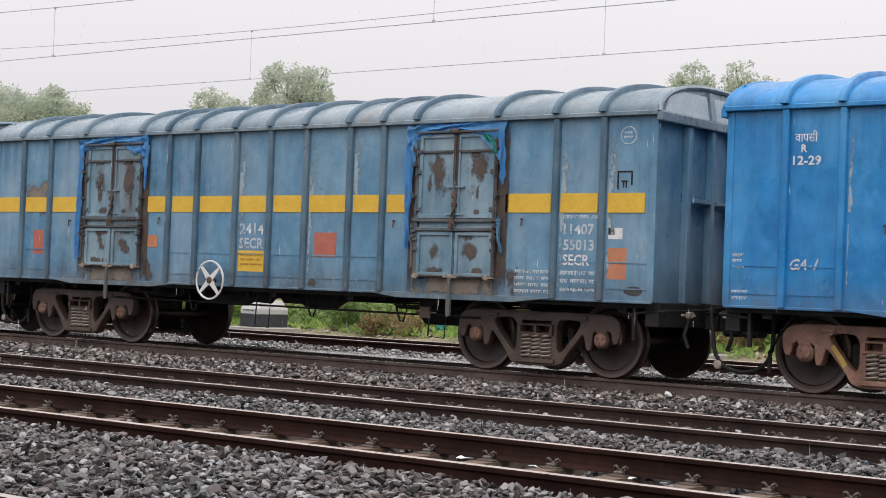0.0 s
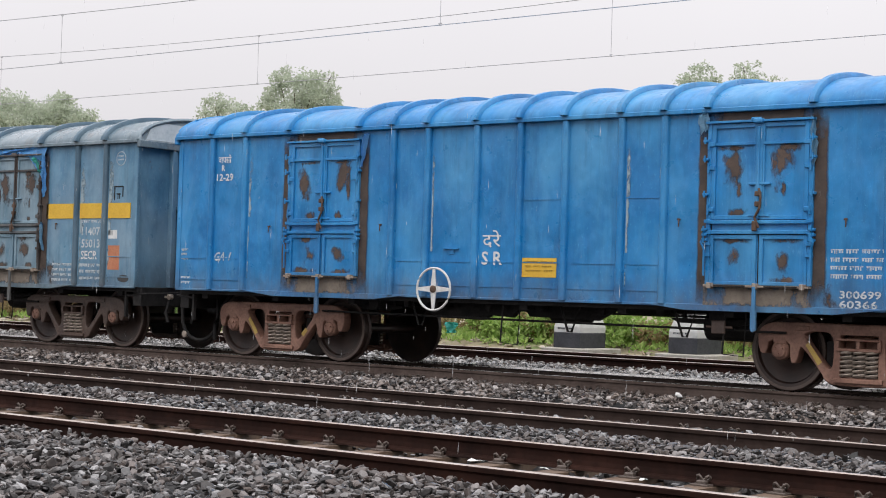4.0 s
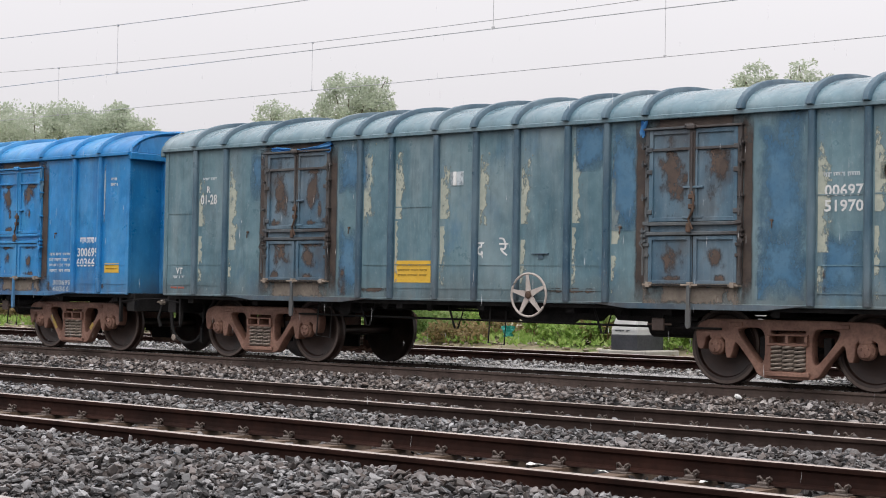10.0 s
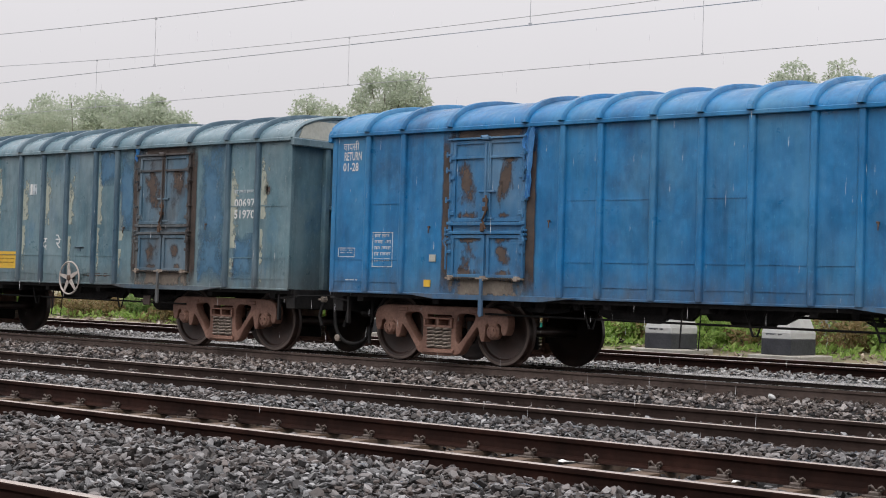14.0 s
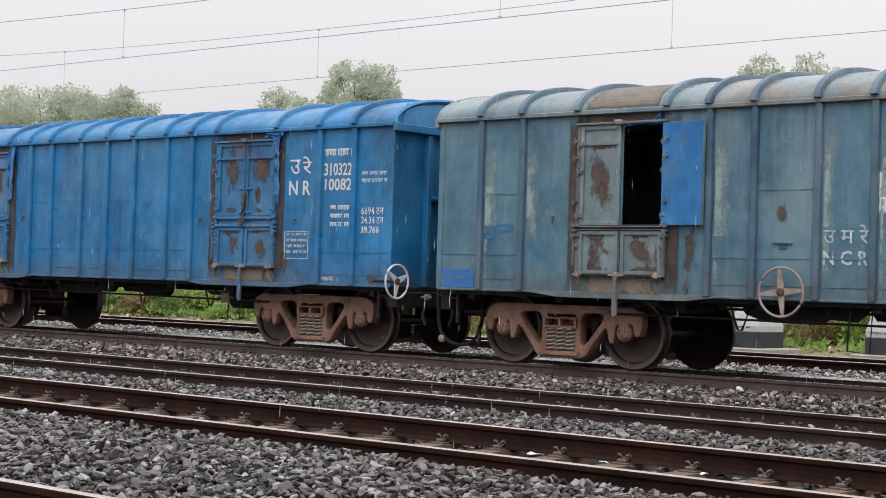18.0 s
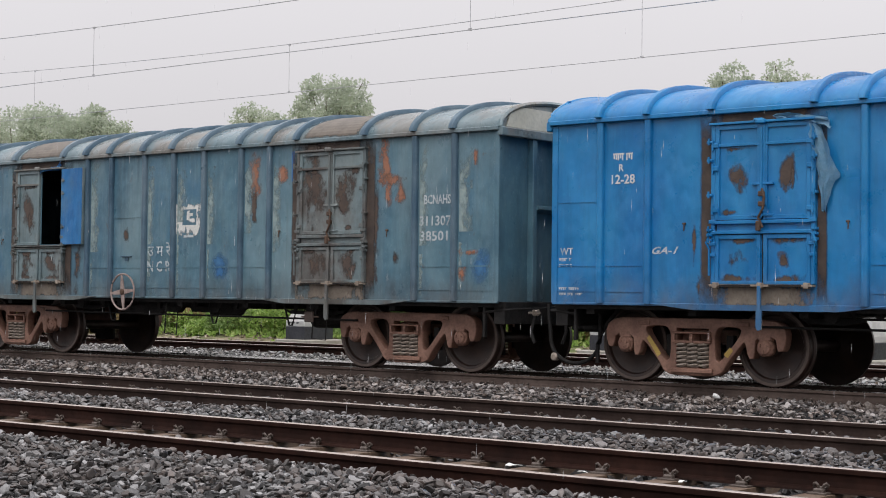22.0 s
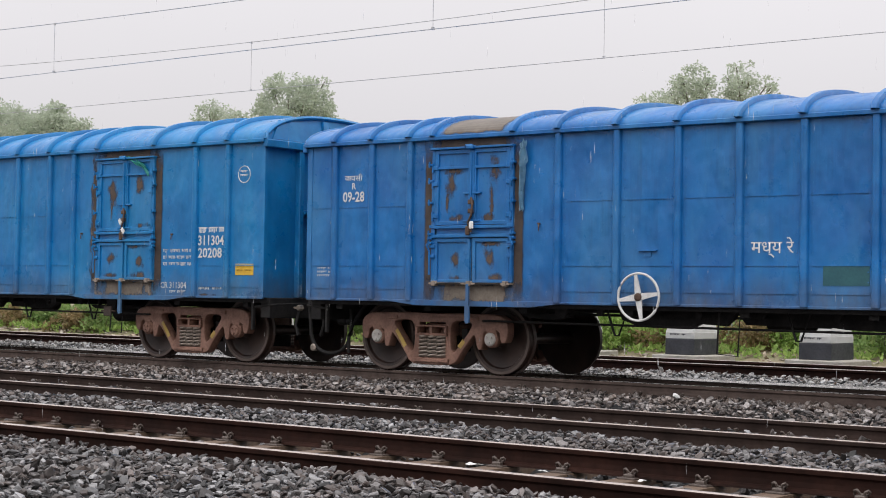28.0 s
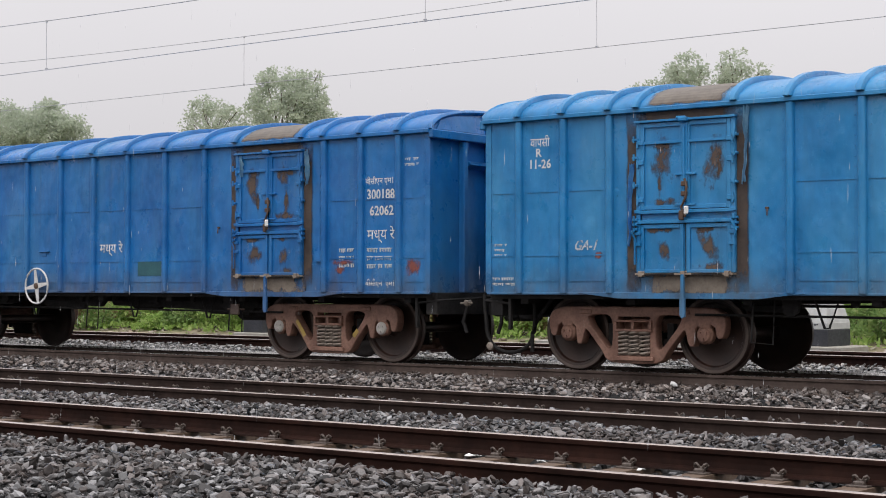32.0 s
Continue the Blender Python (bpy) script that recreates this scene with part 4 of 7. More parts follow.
    for e in (-1, 1):
        bm = bmesh.new()
        box(bm, *sorted((e * (h - 0.16), e * (h + 0.03))), -1.42, 1.42, 0.70, 0.998, 0.008)
        part("headstock", bm, BLACK, wagon)
        bm = bmesh.new()
        box(bm, *sorted((e * (h + 0.03), e * (h + 0.30))), -0.15, 0.15, 0.66, 0.94, 0.03)
        box(bm, *sorted((e * (h + 0.24), e * (h + 0.46))), -0.20, 0.14, 0.60, 1.0, 0.04)
        part("coupler", bm, BLACK, wagon)
        bm = bmesh.new()
        box(bm, e * (h - 0.30) - 0.02, e * (h - 0.30) + 0.02, -1.46, -1.40, 0.52, 0.95, 0.005)
        tube(bm, [(e * (h - 0.30), -1.43, 0.86), (e * (h + 0.12), -1.40, 0.90), (e * (h + 0.30), -0.9, 0.92), (e * (h + 0.36), -0.2, 0.98)], 0.018, 6)
        part("uncoupling_lever", bm, BLACK, wagon)
        bm = bmesh.new()
        lathe_y(bm, [(0.03, -0.05), (0.05, -0.03), (0.05, 0.03), (0.03, 0.05)], 10, (e * (h + 0.20), -0.95, 0.86))
        box(bm, e * (h + 0.20) - 0.11, e * (h + 0.20) + 0.09, -0.98, -0.95, 0.84, 0.87, 0.006)
        part("angle_cock", bm, SPRING, wagon)
        bm = bmesh.new()
        tube(bm, [(e * (h + 0.20), -0.95, 0.84), (e * (h + 0.16), -1.0, 0.60), (e * (h + 0.22), -1.0, 0.45)], 0.026, 6)
        part("brake_hose", bm, BLACK, wagon)
    arc = [(-h - 0.40 + 0.40 * (1 - math.cos(a)), -1.02, 0.62 - 0.42 * math.sin(a) ** 0.75) for a in np.linspace(0, math.pi, 15)]
    bm = bmesh.new()
    tube(bm, [(-h - 0.46, -0.98, 0.98), (-h - 0.44, -1.0, 0.8)] + arc + [(-h + 0.40, -1.02, 0.80), (-h + 0.38, -1.02, 0.97)], 0.027, 8)
    smooth(part("brake_hose", bm, BLACK, wagon), 60)
    bm = bmesh.new()
    tube(bm, [(-h + 0.38, -1.05, 0.22), (-h + 0.38, -1.05, 0.46), (-h + 0.52, -1.05, 0.72), (-h + 0.74, -1.05, 0.97)], 0.028, 7)
    smooth(part("hose_bracket", bm, BLACK, wagon), 60)
    bm = bmesh.new()
    lathe_y(bm, [(0.03, -0.04), (0.055, -0.03), (0.055, 0.03), (0.03, 0.04)], 10, (-h - 0.32, -1.02, 0.28))
    part("hose_coupling", bm, SPRING, wagon)


def end_wall(wagon, k, mat):
    """Posts and ledges on both ends, between the corner flanges."""
    h = k["half"] - 0.04
    for e in (-1, 1):
        for y in (-0.80, -0.20, 0.40, 0.98):
            bm = bmesh.new()
            box(bm, *sorted((e * h, e * (h + 0.10))), y - 0.05, y + 0.05, FLOOR, k["eave"] - 0.10, 0.012)
            part("end_post", bm, mat, wagon)
        for a, b in ((-0.74, -0.26), (-0.14, 0.34), (0.46, 0.92)):
            bm = bmesh.new()
            z = k["ledge"]
            prism(bm, [(e * h, z), (e * (h + 0.12), z - 0.02), (e * (h + 0.12), z - 0.06), (e * h, z - 0.12)][::e], a, b)
            bmesh.ops.recalc_face_normals(bm, faces=bm.faces)
            part("end_ledge", bm, mat, wagon)
        for s in (-1, 1):
            bm = bmesh.new()
            box(bm, *sorted((e * h, e * (h + 0.05))), *sorted((s * (HALF_W - 0.06), s * (HALF_W + 0.006))), FLOOR, k["eave"] - 0.05, 0.008)
            part("corner_flange", bm, mat, wagon)


def door(wagon, k, x0, x1, mat, leaf_mat_, rng, rust=1.0, open_leaf=None, frame_mat=None, patches=True, levels=(2.02, 1.84)):
    """A double flap door: two leaves above, a drop flap below, in a rusty frame."""
    y = -HALF_W
    eave = k["eave"]
    (mid, low), top, sill = levels, eave - 0.17, 1.25
    d = new("door_frame", None)
    d.parent = wagon
    d["label"] = "wagon door of two leaves above a drop flap in a rusted frame"
    for o in (-1, 1):
        bm = bmesh.new()
        xe = x0 - 0.085 if o < 0 else x1 + 0.095
        ww = 0.085 * rng.uniform(0.8, 1.4)
        box(bm, xe - ww, xe + ww, y - 0.006 - proud_by(), y + 0.004, 0.95, eave - 0.01)
        part("rusty_jamb", bm, frame_mat or RUST_FRAME, d, "rusted strip beside the door")
        bm = bmesh.new()
        xe = x0 if o < 0 else x1
        box(bm, xe - 0.028, xe + 0.028, y - 0.05, y, sill, top + 0.03, 0.006)
        part("hinge_post", bm, mat, d)
    bm = bmesh.new()
    box(bm, x0 - 0.12, x1 + 0.12, y - 0.0055, y + 0.004, top + 0.0, eave + 0.0)
    part("lintel", bm, RUST_FRAME, d, "rusted plate above the door")
    bm = bmesh.new()
    box(bm, x0 - 0.04, x1 + 0.04, y - 0.085, y, top + 0.005, top + 0.033, 0.005)
    part("drip_rail", bm, mat, d)
    bm = bmesh.new()
    box(bm, x0 - 0.06, x1 + 0.06, y - 0.022, y + 0.004, 0.97, sill + 0.02)
    part("sill_plate", bm, SILL_STAIN, d, "flaking pale rusty plate under the door")
    bm = bmesh.new()
    prism(bm, [(x0 - 0.9, 1.002), (x0 - 0.3, 0.935), (x1 + 0.3, 0.935), (x1 + 0.9, 1.002)], y - 0.03, y + 0.25)
    bmesh.ops.recalc_face_normals(bm, faces=bm.faces)
    part("sill_beam", bm, leaf_mat_, d)
    bm = bmesh.new()
    box(bm, x0 - 0.02, x1 + 0.02, y - 0.10, y, sill - 0.03, sill - 0.004, 0.004)
    for x in (x0 + 0.06, (x0 + x1) / 2, x1 - 0.06):
        box(bm, x - 0.03, x + 0.03, y - 0.115, y - 0.03, sill - 0.05, sill + 0.02, 0.006)
    part("sill_ledge", bm, RUST_PLATE, d)
    bm = bmesh.new()
    xm = (x0 + x1) / 2
    prism(bm, [(xm - 0.022, sill - 0.02), (xm - 0.022, 0.95), (xm - 0.035, 0.93), (xm - 0.035, 0.74), (xm - 0.01, 0.70), (xm + 0.035, 0.72), (xm + 0.035, 0.93), (xm + 0.022, 0.95), (xm + 0.022, sill - 0.02)], y - 0.12, y - 0.09)
    bmesh.ops.recalc_face_normals(bm, faces=bm.faces)
    part("flap_lever", bm, mat, d)
    # lower flap
    f = new("drop_flap")
    f.parent = wagon
    bm = bmesh.new()
    box(bm, x0 + 0.03, x1 - 0.03, y - 0.022, y, sill, low)
    part("flap_panel", bm, leaf_mat_, f)
    for xa, xb in ((x0 + 0.03, xm - 0.02), (xm + 0.02, x1 - 0.03)):
        for nm, q in (("flap_stile", (xa, xa + 0.05, sill, low)), ("flap_stile", (xb - 0.05, xb, sill, low)),
                      ("flap_rail", (xa + 0.05, xb - 0.05, low - 0.05, low)), ("flap_rail", (xa + 0.05, xb - 0.05, sill, sill + 0.04))):
            bm = bmesh.new()
            box(bm, q[0], q[1], y - 0.048, y - 0.02, q[2], q[3], 0.004)
            part(nm, bm, leaf_mat_, f)
    for z in (low + 0.03, mid - 0.03):
        bm = bmesh.new()
        box(bm, x0 - 0.01, x1 + 0.01, y - 0.07, y, z - 0.022, z + 0.022, 0.006)
        part("locking_bar", bm, mat, d)
    bm = bmesh.new()
    box(bm, x0 + 0.03, x1 - 0.03, y - 0.02, y, low, mid)
    part("lock_rail", bm, leaf_mat_, f)
    if patches:
        for cx in (x0 + 0.36, x1 - 0.36):
            bm = bmesh.new()
            blob(bm, cx + rng.uniform(-0.05, 0.05), (sill + low) / 2 + rng.uniform(-0.05, 0.05), 0.24 * rng.uniform(0.7, 1.15) * rust, 0.32 * rng.uniform(0.7, 1.1) * rust, y - 0.022)
            part("rust_patch", bm, RUST_STAIN, f)
    # upper leaves
    for s, (xa, xb) in enumerate(((x0 + 0.03, xm - 0.012), (xm + 0.012, x1 - 0.03))):
        leaf = new("door_leaf")
        leaf.parent = wagon
        swung = open_leaf is not None and s == open_leaf
        bm = bmesh.new()
        box(bm, xa, xb, y - 0.022, y, mid, top)
        part("leaf_panel", bm, leaf_mat_, leaf)
        for nm, q in (("leaf_stile", (xa, xa + 0.055, mid, top)), ("leaf_stile", (xb - 0.055, xb, mid, top)),
                      ("leaf_rail", (xa + 0.055, xb - 0.055, top - 0.055, top)), ("leaf_rail", (xa + 0.055, xb - 0.055, mid, mid + 0.05))):
            bm = bmesh.new()
            box(bm, q[0], q[1], y - 0.048, y - 0.02, q[2], q[3], 0.004)
            part(nm, bm, leaf_mat_, leaf)
        bm = bmesh.new()
        box(bm, xa + 0.01, xb - 0.01, y - 0.052, y - 0.02, top - 0.26, top - 0.225, 0.004)
        part("stiffener", bm, mat, leaf)
        for z in (top - 0.24, (top + mid) / 2 + 0.05, mid + 0.12):
            bm = bmesh.new()
            xh = xa if s == 0 else xb
            box(bm, xh - 0.05, xh + 0.05, y - 0.07, y - 0.02, z - 0.03, z + 0.03, 0.008)
            tube(bm, [(xh + (-0.03 if s == 0 else 0.03), y - 0.065, z - 0.06), (xh + (-0.03 if s == 0 else 0.03), y - 0.065, z + 0.06)], 0.016, 6)
            part("hinge", bm, mat, leaf)
        if patches:
            bm = bmesh.new()
            blob(bm, (xa + xb) / 2 + rng.uniform(-0.05, 0.05), mid + 0.62 + rng.uniform(-0.08, 0.08), 0.26 * rng.uniform(0.75, 1.2) * rust,
                 0.60 * rng.uniform(0.7, 1.1) * rust, y - 0.022)
            part("rust_patch", bm, RUST_STAIN, leaf)
        if swung:
            bm = bmesh.new()
            box(bm, xa + 0.004, xb - 0.004, y - 0.004, y + 0.006, mid + 0.004, top - 0.004)
            part("leaf_back", bm, BLUE_BACK, leaf, "bright blue inner face of the open leaf")
            turn = Matrix.Translation((xb, y - 0.03, 0)) @ Matrix.Rotation(radians(176), 4, "Z") @ Matrix.Translation((-xb, -(y - 0.03), 0))
            leaf.matrix_local = turn
    if open_leaf is None:
        bm = bmesh.new()
        tube(bm, [(xm, y - 0.07, mid + 0.02), (xm, y - 0.07, top - 0.05)], 0.017, 6)
        box(bm, xm - 0.042, xm + 0.042, y - 0.062, y - 0.02, mid + 0.30, top - 0.01, 0.008)
        part("lock_rod", bm, mat, d)
        for z, m in ((mid + 0.42, leaf_mat_), (mid + 0.05, leaf_mat_)):
            bm = bmesh.new()
            box(bm, xm - 0.13, xm + 0.15, y - 0.066, y - 0.02, z - 0.014, z + 0.014, 0.005)
            part("lock_keeper", bm, m, d)
        for z in (mid + 0.3, mid + 0.18):
            bm = bmesh.new()
            box(bm, xm - 0.03, xm + 0.045, y - 0.10, y - 0.05, z - 0.03, z + 0.03, 0.008)
            part("lock_staple", bm, RUST, d)
        bm = bmesh.new()
        tube(bm, [(xm + 0.02, y - 0.085, mid + 0.36), (xm + 0.06, y - 0.11, mid + 0.26), (xm + 0.05, y - 0.12, mid + 0.12), (xm - 0.02, y - 0.10, mid + 0.02),
                  (xm + 0.03, y - 0.09, mid - 0.1)], 0.015, 6)
        box(bm, xm - 0.05, xm + 0.01, y - 0.12, y - 0.08, mid - 0.14, mid - 0.02, 0.01)
        part("hasp", bm, RUST, d)
    # Thin black strips round leaves and flap, painted shade for the gaps.
    for q in ((x0 + 0.03, x1 - 0.03, low - 0.005, low + 0.009), (x0 + 0.03, x1 - 0.03, mid - 0.011, mid + 0.003),
              (x0 + 0.03, x0 + 0.042, sill, top), (x1 - 0.042, x1 - 0.03, sill, top), (xm - 0.006, xm + 0.006, sill, low - 0.006)):
        bm = bmesh.new()
        box(bm, q[0], q[1], y - 0.0235, y - 0.015, q[2], q[3])
        part("door_gap", bm, BLACK, d)
    bm = bmesh.new()
    box(bm, xm - 0.06, xm + 0.06, y - 0.12, y - 0.03, top - 0.01, top + 0.045, 0.012)
    box(bm, xm - 0.10, xm + 0.03, y - 0.10, y - 0.05, top + 0.02, top + 0.06, 0.012)
    part("top_latch", bm, mat, d)
    for xe, o in ((x0, -1), (x1, 1)):
        for z in (low - 0.06, low + 0.0, low + 0.06, mid + 0.30, top - 0.42, top - 0.20):
            bm = bmesh.new()
            box(bm, xe - 0.035 + o * 0.03, xe + 0.035 + o * 0.03, y - 0.095, y - 0.02, z - 0.016, z + 0.016, 0.006)
            tube(bm, [(xe + o * 0.035, y - 0.095, z - 0.035), (xe + o * 0.035, y - 0.095, z + 0.045)], 0.013, 5)
            part("hinge_lug", bm, mat, d)
        bm = bmesh.new()
        tube(bm, [(xe + o * 0.03, y - 0.08, sill + 0.1), (xe + o * 0.03, y - 0.08, sill + 0.42), (xe + o * 0.065, y - 0.10, sill + 0.50), (xe + o * 0.02, y - 0.10, low)], 0.014, 5)
        part("flap_hook", bm, mat, d)
    for a, b in ((x0 + 0.08, xm - 0.08), (xm + 0.08, x1 - 0.08)):
        # Black bar on the solid ledge, standing for the shade inside a slot.
        bm = bmesh.new()
        box(bm, a + 0.04, b - 0.04, y - 0.104, y - 0.06, sill - 0.026, sill - 0.006)
        part("sill_slot", bm, BLACK, d)
        for z, h, deep in ((top - 0.29, 0.09, 0.022), (mid + 0.09, 0.12, 0.022), (low - 0.07, 0.10, 0.022), (sill + 0.06, 0.12, 0.022)):
            if rng.random() < 0.75 and not (open_leaf is not None and a > xm and z > mid):
                w_ = (b - a) * rng.uniform(0.45, 1.0)
                q = rng.uniform(a, b - w_)
                bm = bmesh.new()
                blob(bm, q + w_ / 2, z, w_, h * rng.uniform(0.7, 1.3), y - deep)
                part("rust_streak", bm, RUST_STAIN, d)
        if rng.random() < 0.7 and not (open_leaf is not None and a > xm):
            bm = bmesh.new()
            blob(bm, rng.uniform(a + 0.1, b - 0.1), mid + rng.uniform(0.25, 0.5), rng.uniform(0.05, 0.12), rng.uniform(0.25, 0.5), y - 0.022)
            part("rust_streak", bm, RUST_STAIN, d)
    # bolt pins up the hinge posts
    for xe in (x0, x1):
        for z in np.linspace(sill + 0.35, sill + 0.75, 4):
            bm = bmesh.new()
            box(bm, xe - 0.045, xe + 0.045, y - 0.075, y - 0.03, z - 0.022, z + 0.022, 0.006)
            part("hinge_pin", bm, mat, d)
    return d


def words(wagon, text, x, z, high, mat, wide=None, name="lettering", italic=0.0, y=-HALF_W - 0.0082):
    """Painted lettering with its lower left corner at x, z."""
    cu = bpy.data.curves.new(name, "FONT")
    cu.body, cu.size, cu.extrude = text, 1.0, 0.0
    cu.resolution_u = 2
    cu.offset = 0.004 if max(text) > "z" else 0.020
    cu.shear = italic
    tmp = bpy.data.objects.new(name, cu)
    me = bpy.data.meshes.new_from_object(tmp)
    bpy.data.objects.remove(tmp)
    bpy.data.curves.remove(cu)
    me.name = name
    n = len(me.vertices)
    if not n:
        return None
    co = np.empty(n * 3, dtype=np.float32)
    me.vertices.foreach_get("co", co)
    co = co.reshape(-1, 3)
    lo, hi = co.min(0), co.max(0)
    sz = high / (hi[1] - lo[1])
    sx = (wide / (hi[0] - lo[0])) if wide else sz
    out = np.stack([x + (co[:, 0] - lo[0]) * sx, np.full(n, y), z + (co[:, 1] - lo[1]) * sz], 1)
    me.vertices.foreach_set("co", out.astype(np.float32).ravel())
    return piece(name, me, mat, wagon)


def plate(wagon, name, x0, x1, z0, z1, mat, label="", proud=0.0, y=-HALF_W):
    bm = bmesh.new()
    box(bm, x0, x1, y - proud - proud_by(), y + 0.004, z0, z1)
    return part(name, bm, mat, wagon, label)


def bars(wagon, x0, x1, z0, z1, rows, mat, rng, name="small_lettering", y=-HALF_W, fill=0.55):
    """Lines of lettering too small to read: a head line with short strokes under it."""
    bm = bmesh.new()
    dz = (z1 - z0) / rows
    p = proud_by()
    for r in range(rows):
        x = x0
        zt = z1 - r * dz
        hgt = dz * fill
        while x < x1 - 0.02:
            w = min(x1 - x, rng.uniform(0.08, 0.26))
            box(bm, x, x + w, y - p, y + 0.004, zt - hgt * 0.22, zt)
            u = x + 0.006
            while u < x + w - 0.012:
                t = rng.uniform(0.010, 0.022)
                box(bm, u, u + t, y - p, y + 0.004, zt - hgt * rng.uniform(0.7, 1.0), zt - hgt * 0.22)
                u += t + rng.uniform(0.010, 0.020)
            x += w + rng.uniform(0.02, 0.04)
    return part(name, bm, mat, wagon)


def rag(wagon, name, pts, mat, label="", y=-HALF_W - 0.06, rng=None, thick=0.006):
    """A limp scrap of sheet hanging on the side: folds run along it and its ends are torn."""
    bm = bmesh.new()
    across, steps = 7, 4
    rows = []
    for (p, q), (u, v) in zip(pts, pts[1:]):
        for st in range(steps):
            t = st / steps
            rows.append(([p[i] + (u[i] - p[i]) * t for i in (0, 1)], [q[i] + (v[i] - q[i]) * t for i in (0, 1)]))
    rows.append(pts[-1])
    phase, n = rng.uniform(0, 6.28), len(rows)
    grid = []
    for r, (a, b) in enumerate(rows):
        pinch = 0.80 + 0.30 * rng.random()
        drift = rng.uniform(-0.012, 0.012)
        row = []
        for i in range(across):
            t = 0.5 + (i / (across - 1) - 0.5) * pinch
            torn = rng.uniform(-0.03, 0.03) if r in (0, n - 1) else rng.uniform(-0.006, 0.006)
            fold = 0.022 * math.sin(phase + t * 11.0 + r * 0.5) + rng.uniform(-0.008, 0.008)
            row.append(bm.verts.new((a[0] + (b[0] - a[0]) * t + drift, y + fold, a[1] + (b[1] - a[1]) * t + torn)))
        grid.append(row)
    for a, b in zip(grid, grid[1:]):
        for i in range(across - 1):
            bm.faces.new((a[i], a[i + 1], b[i + 1], b[i]))
    bmesh.ops.solidify(bm, geom=bm.faces[:], thickness=thick)
    return smooth(part(name, bm, mat, wagon, label), 50)


def roof_stain(sheet, k, x0, x1, reach, mat):
    """A worn band on the roof sheet above a door."""
    bm = bmesh.new()
    ys = ARCH[:reach]
    rows = [[bm.verts.new((x, y * 1.003, roof_z(y, k) + 0.006)) for y in ys] for x in np.linspace(x0, x1, 6)]
    for a, b in zip(rows, rows[1:]):
        for i in range(len(ys) - 1):
            bm.faces.new((a[i], b[i], b[i + 1], a[i + 1]))
    bmesh.ops.recalc_face_normals(bm, faces=bm.faces)
    part("rust_patch", bm, mat, sheet, "brown rust on the roof above the door")


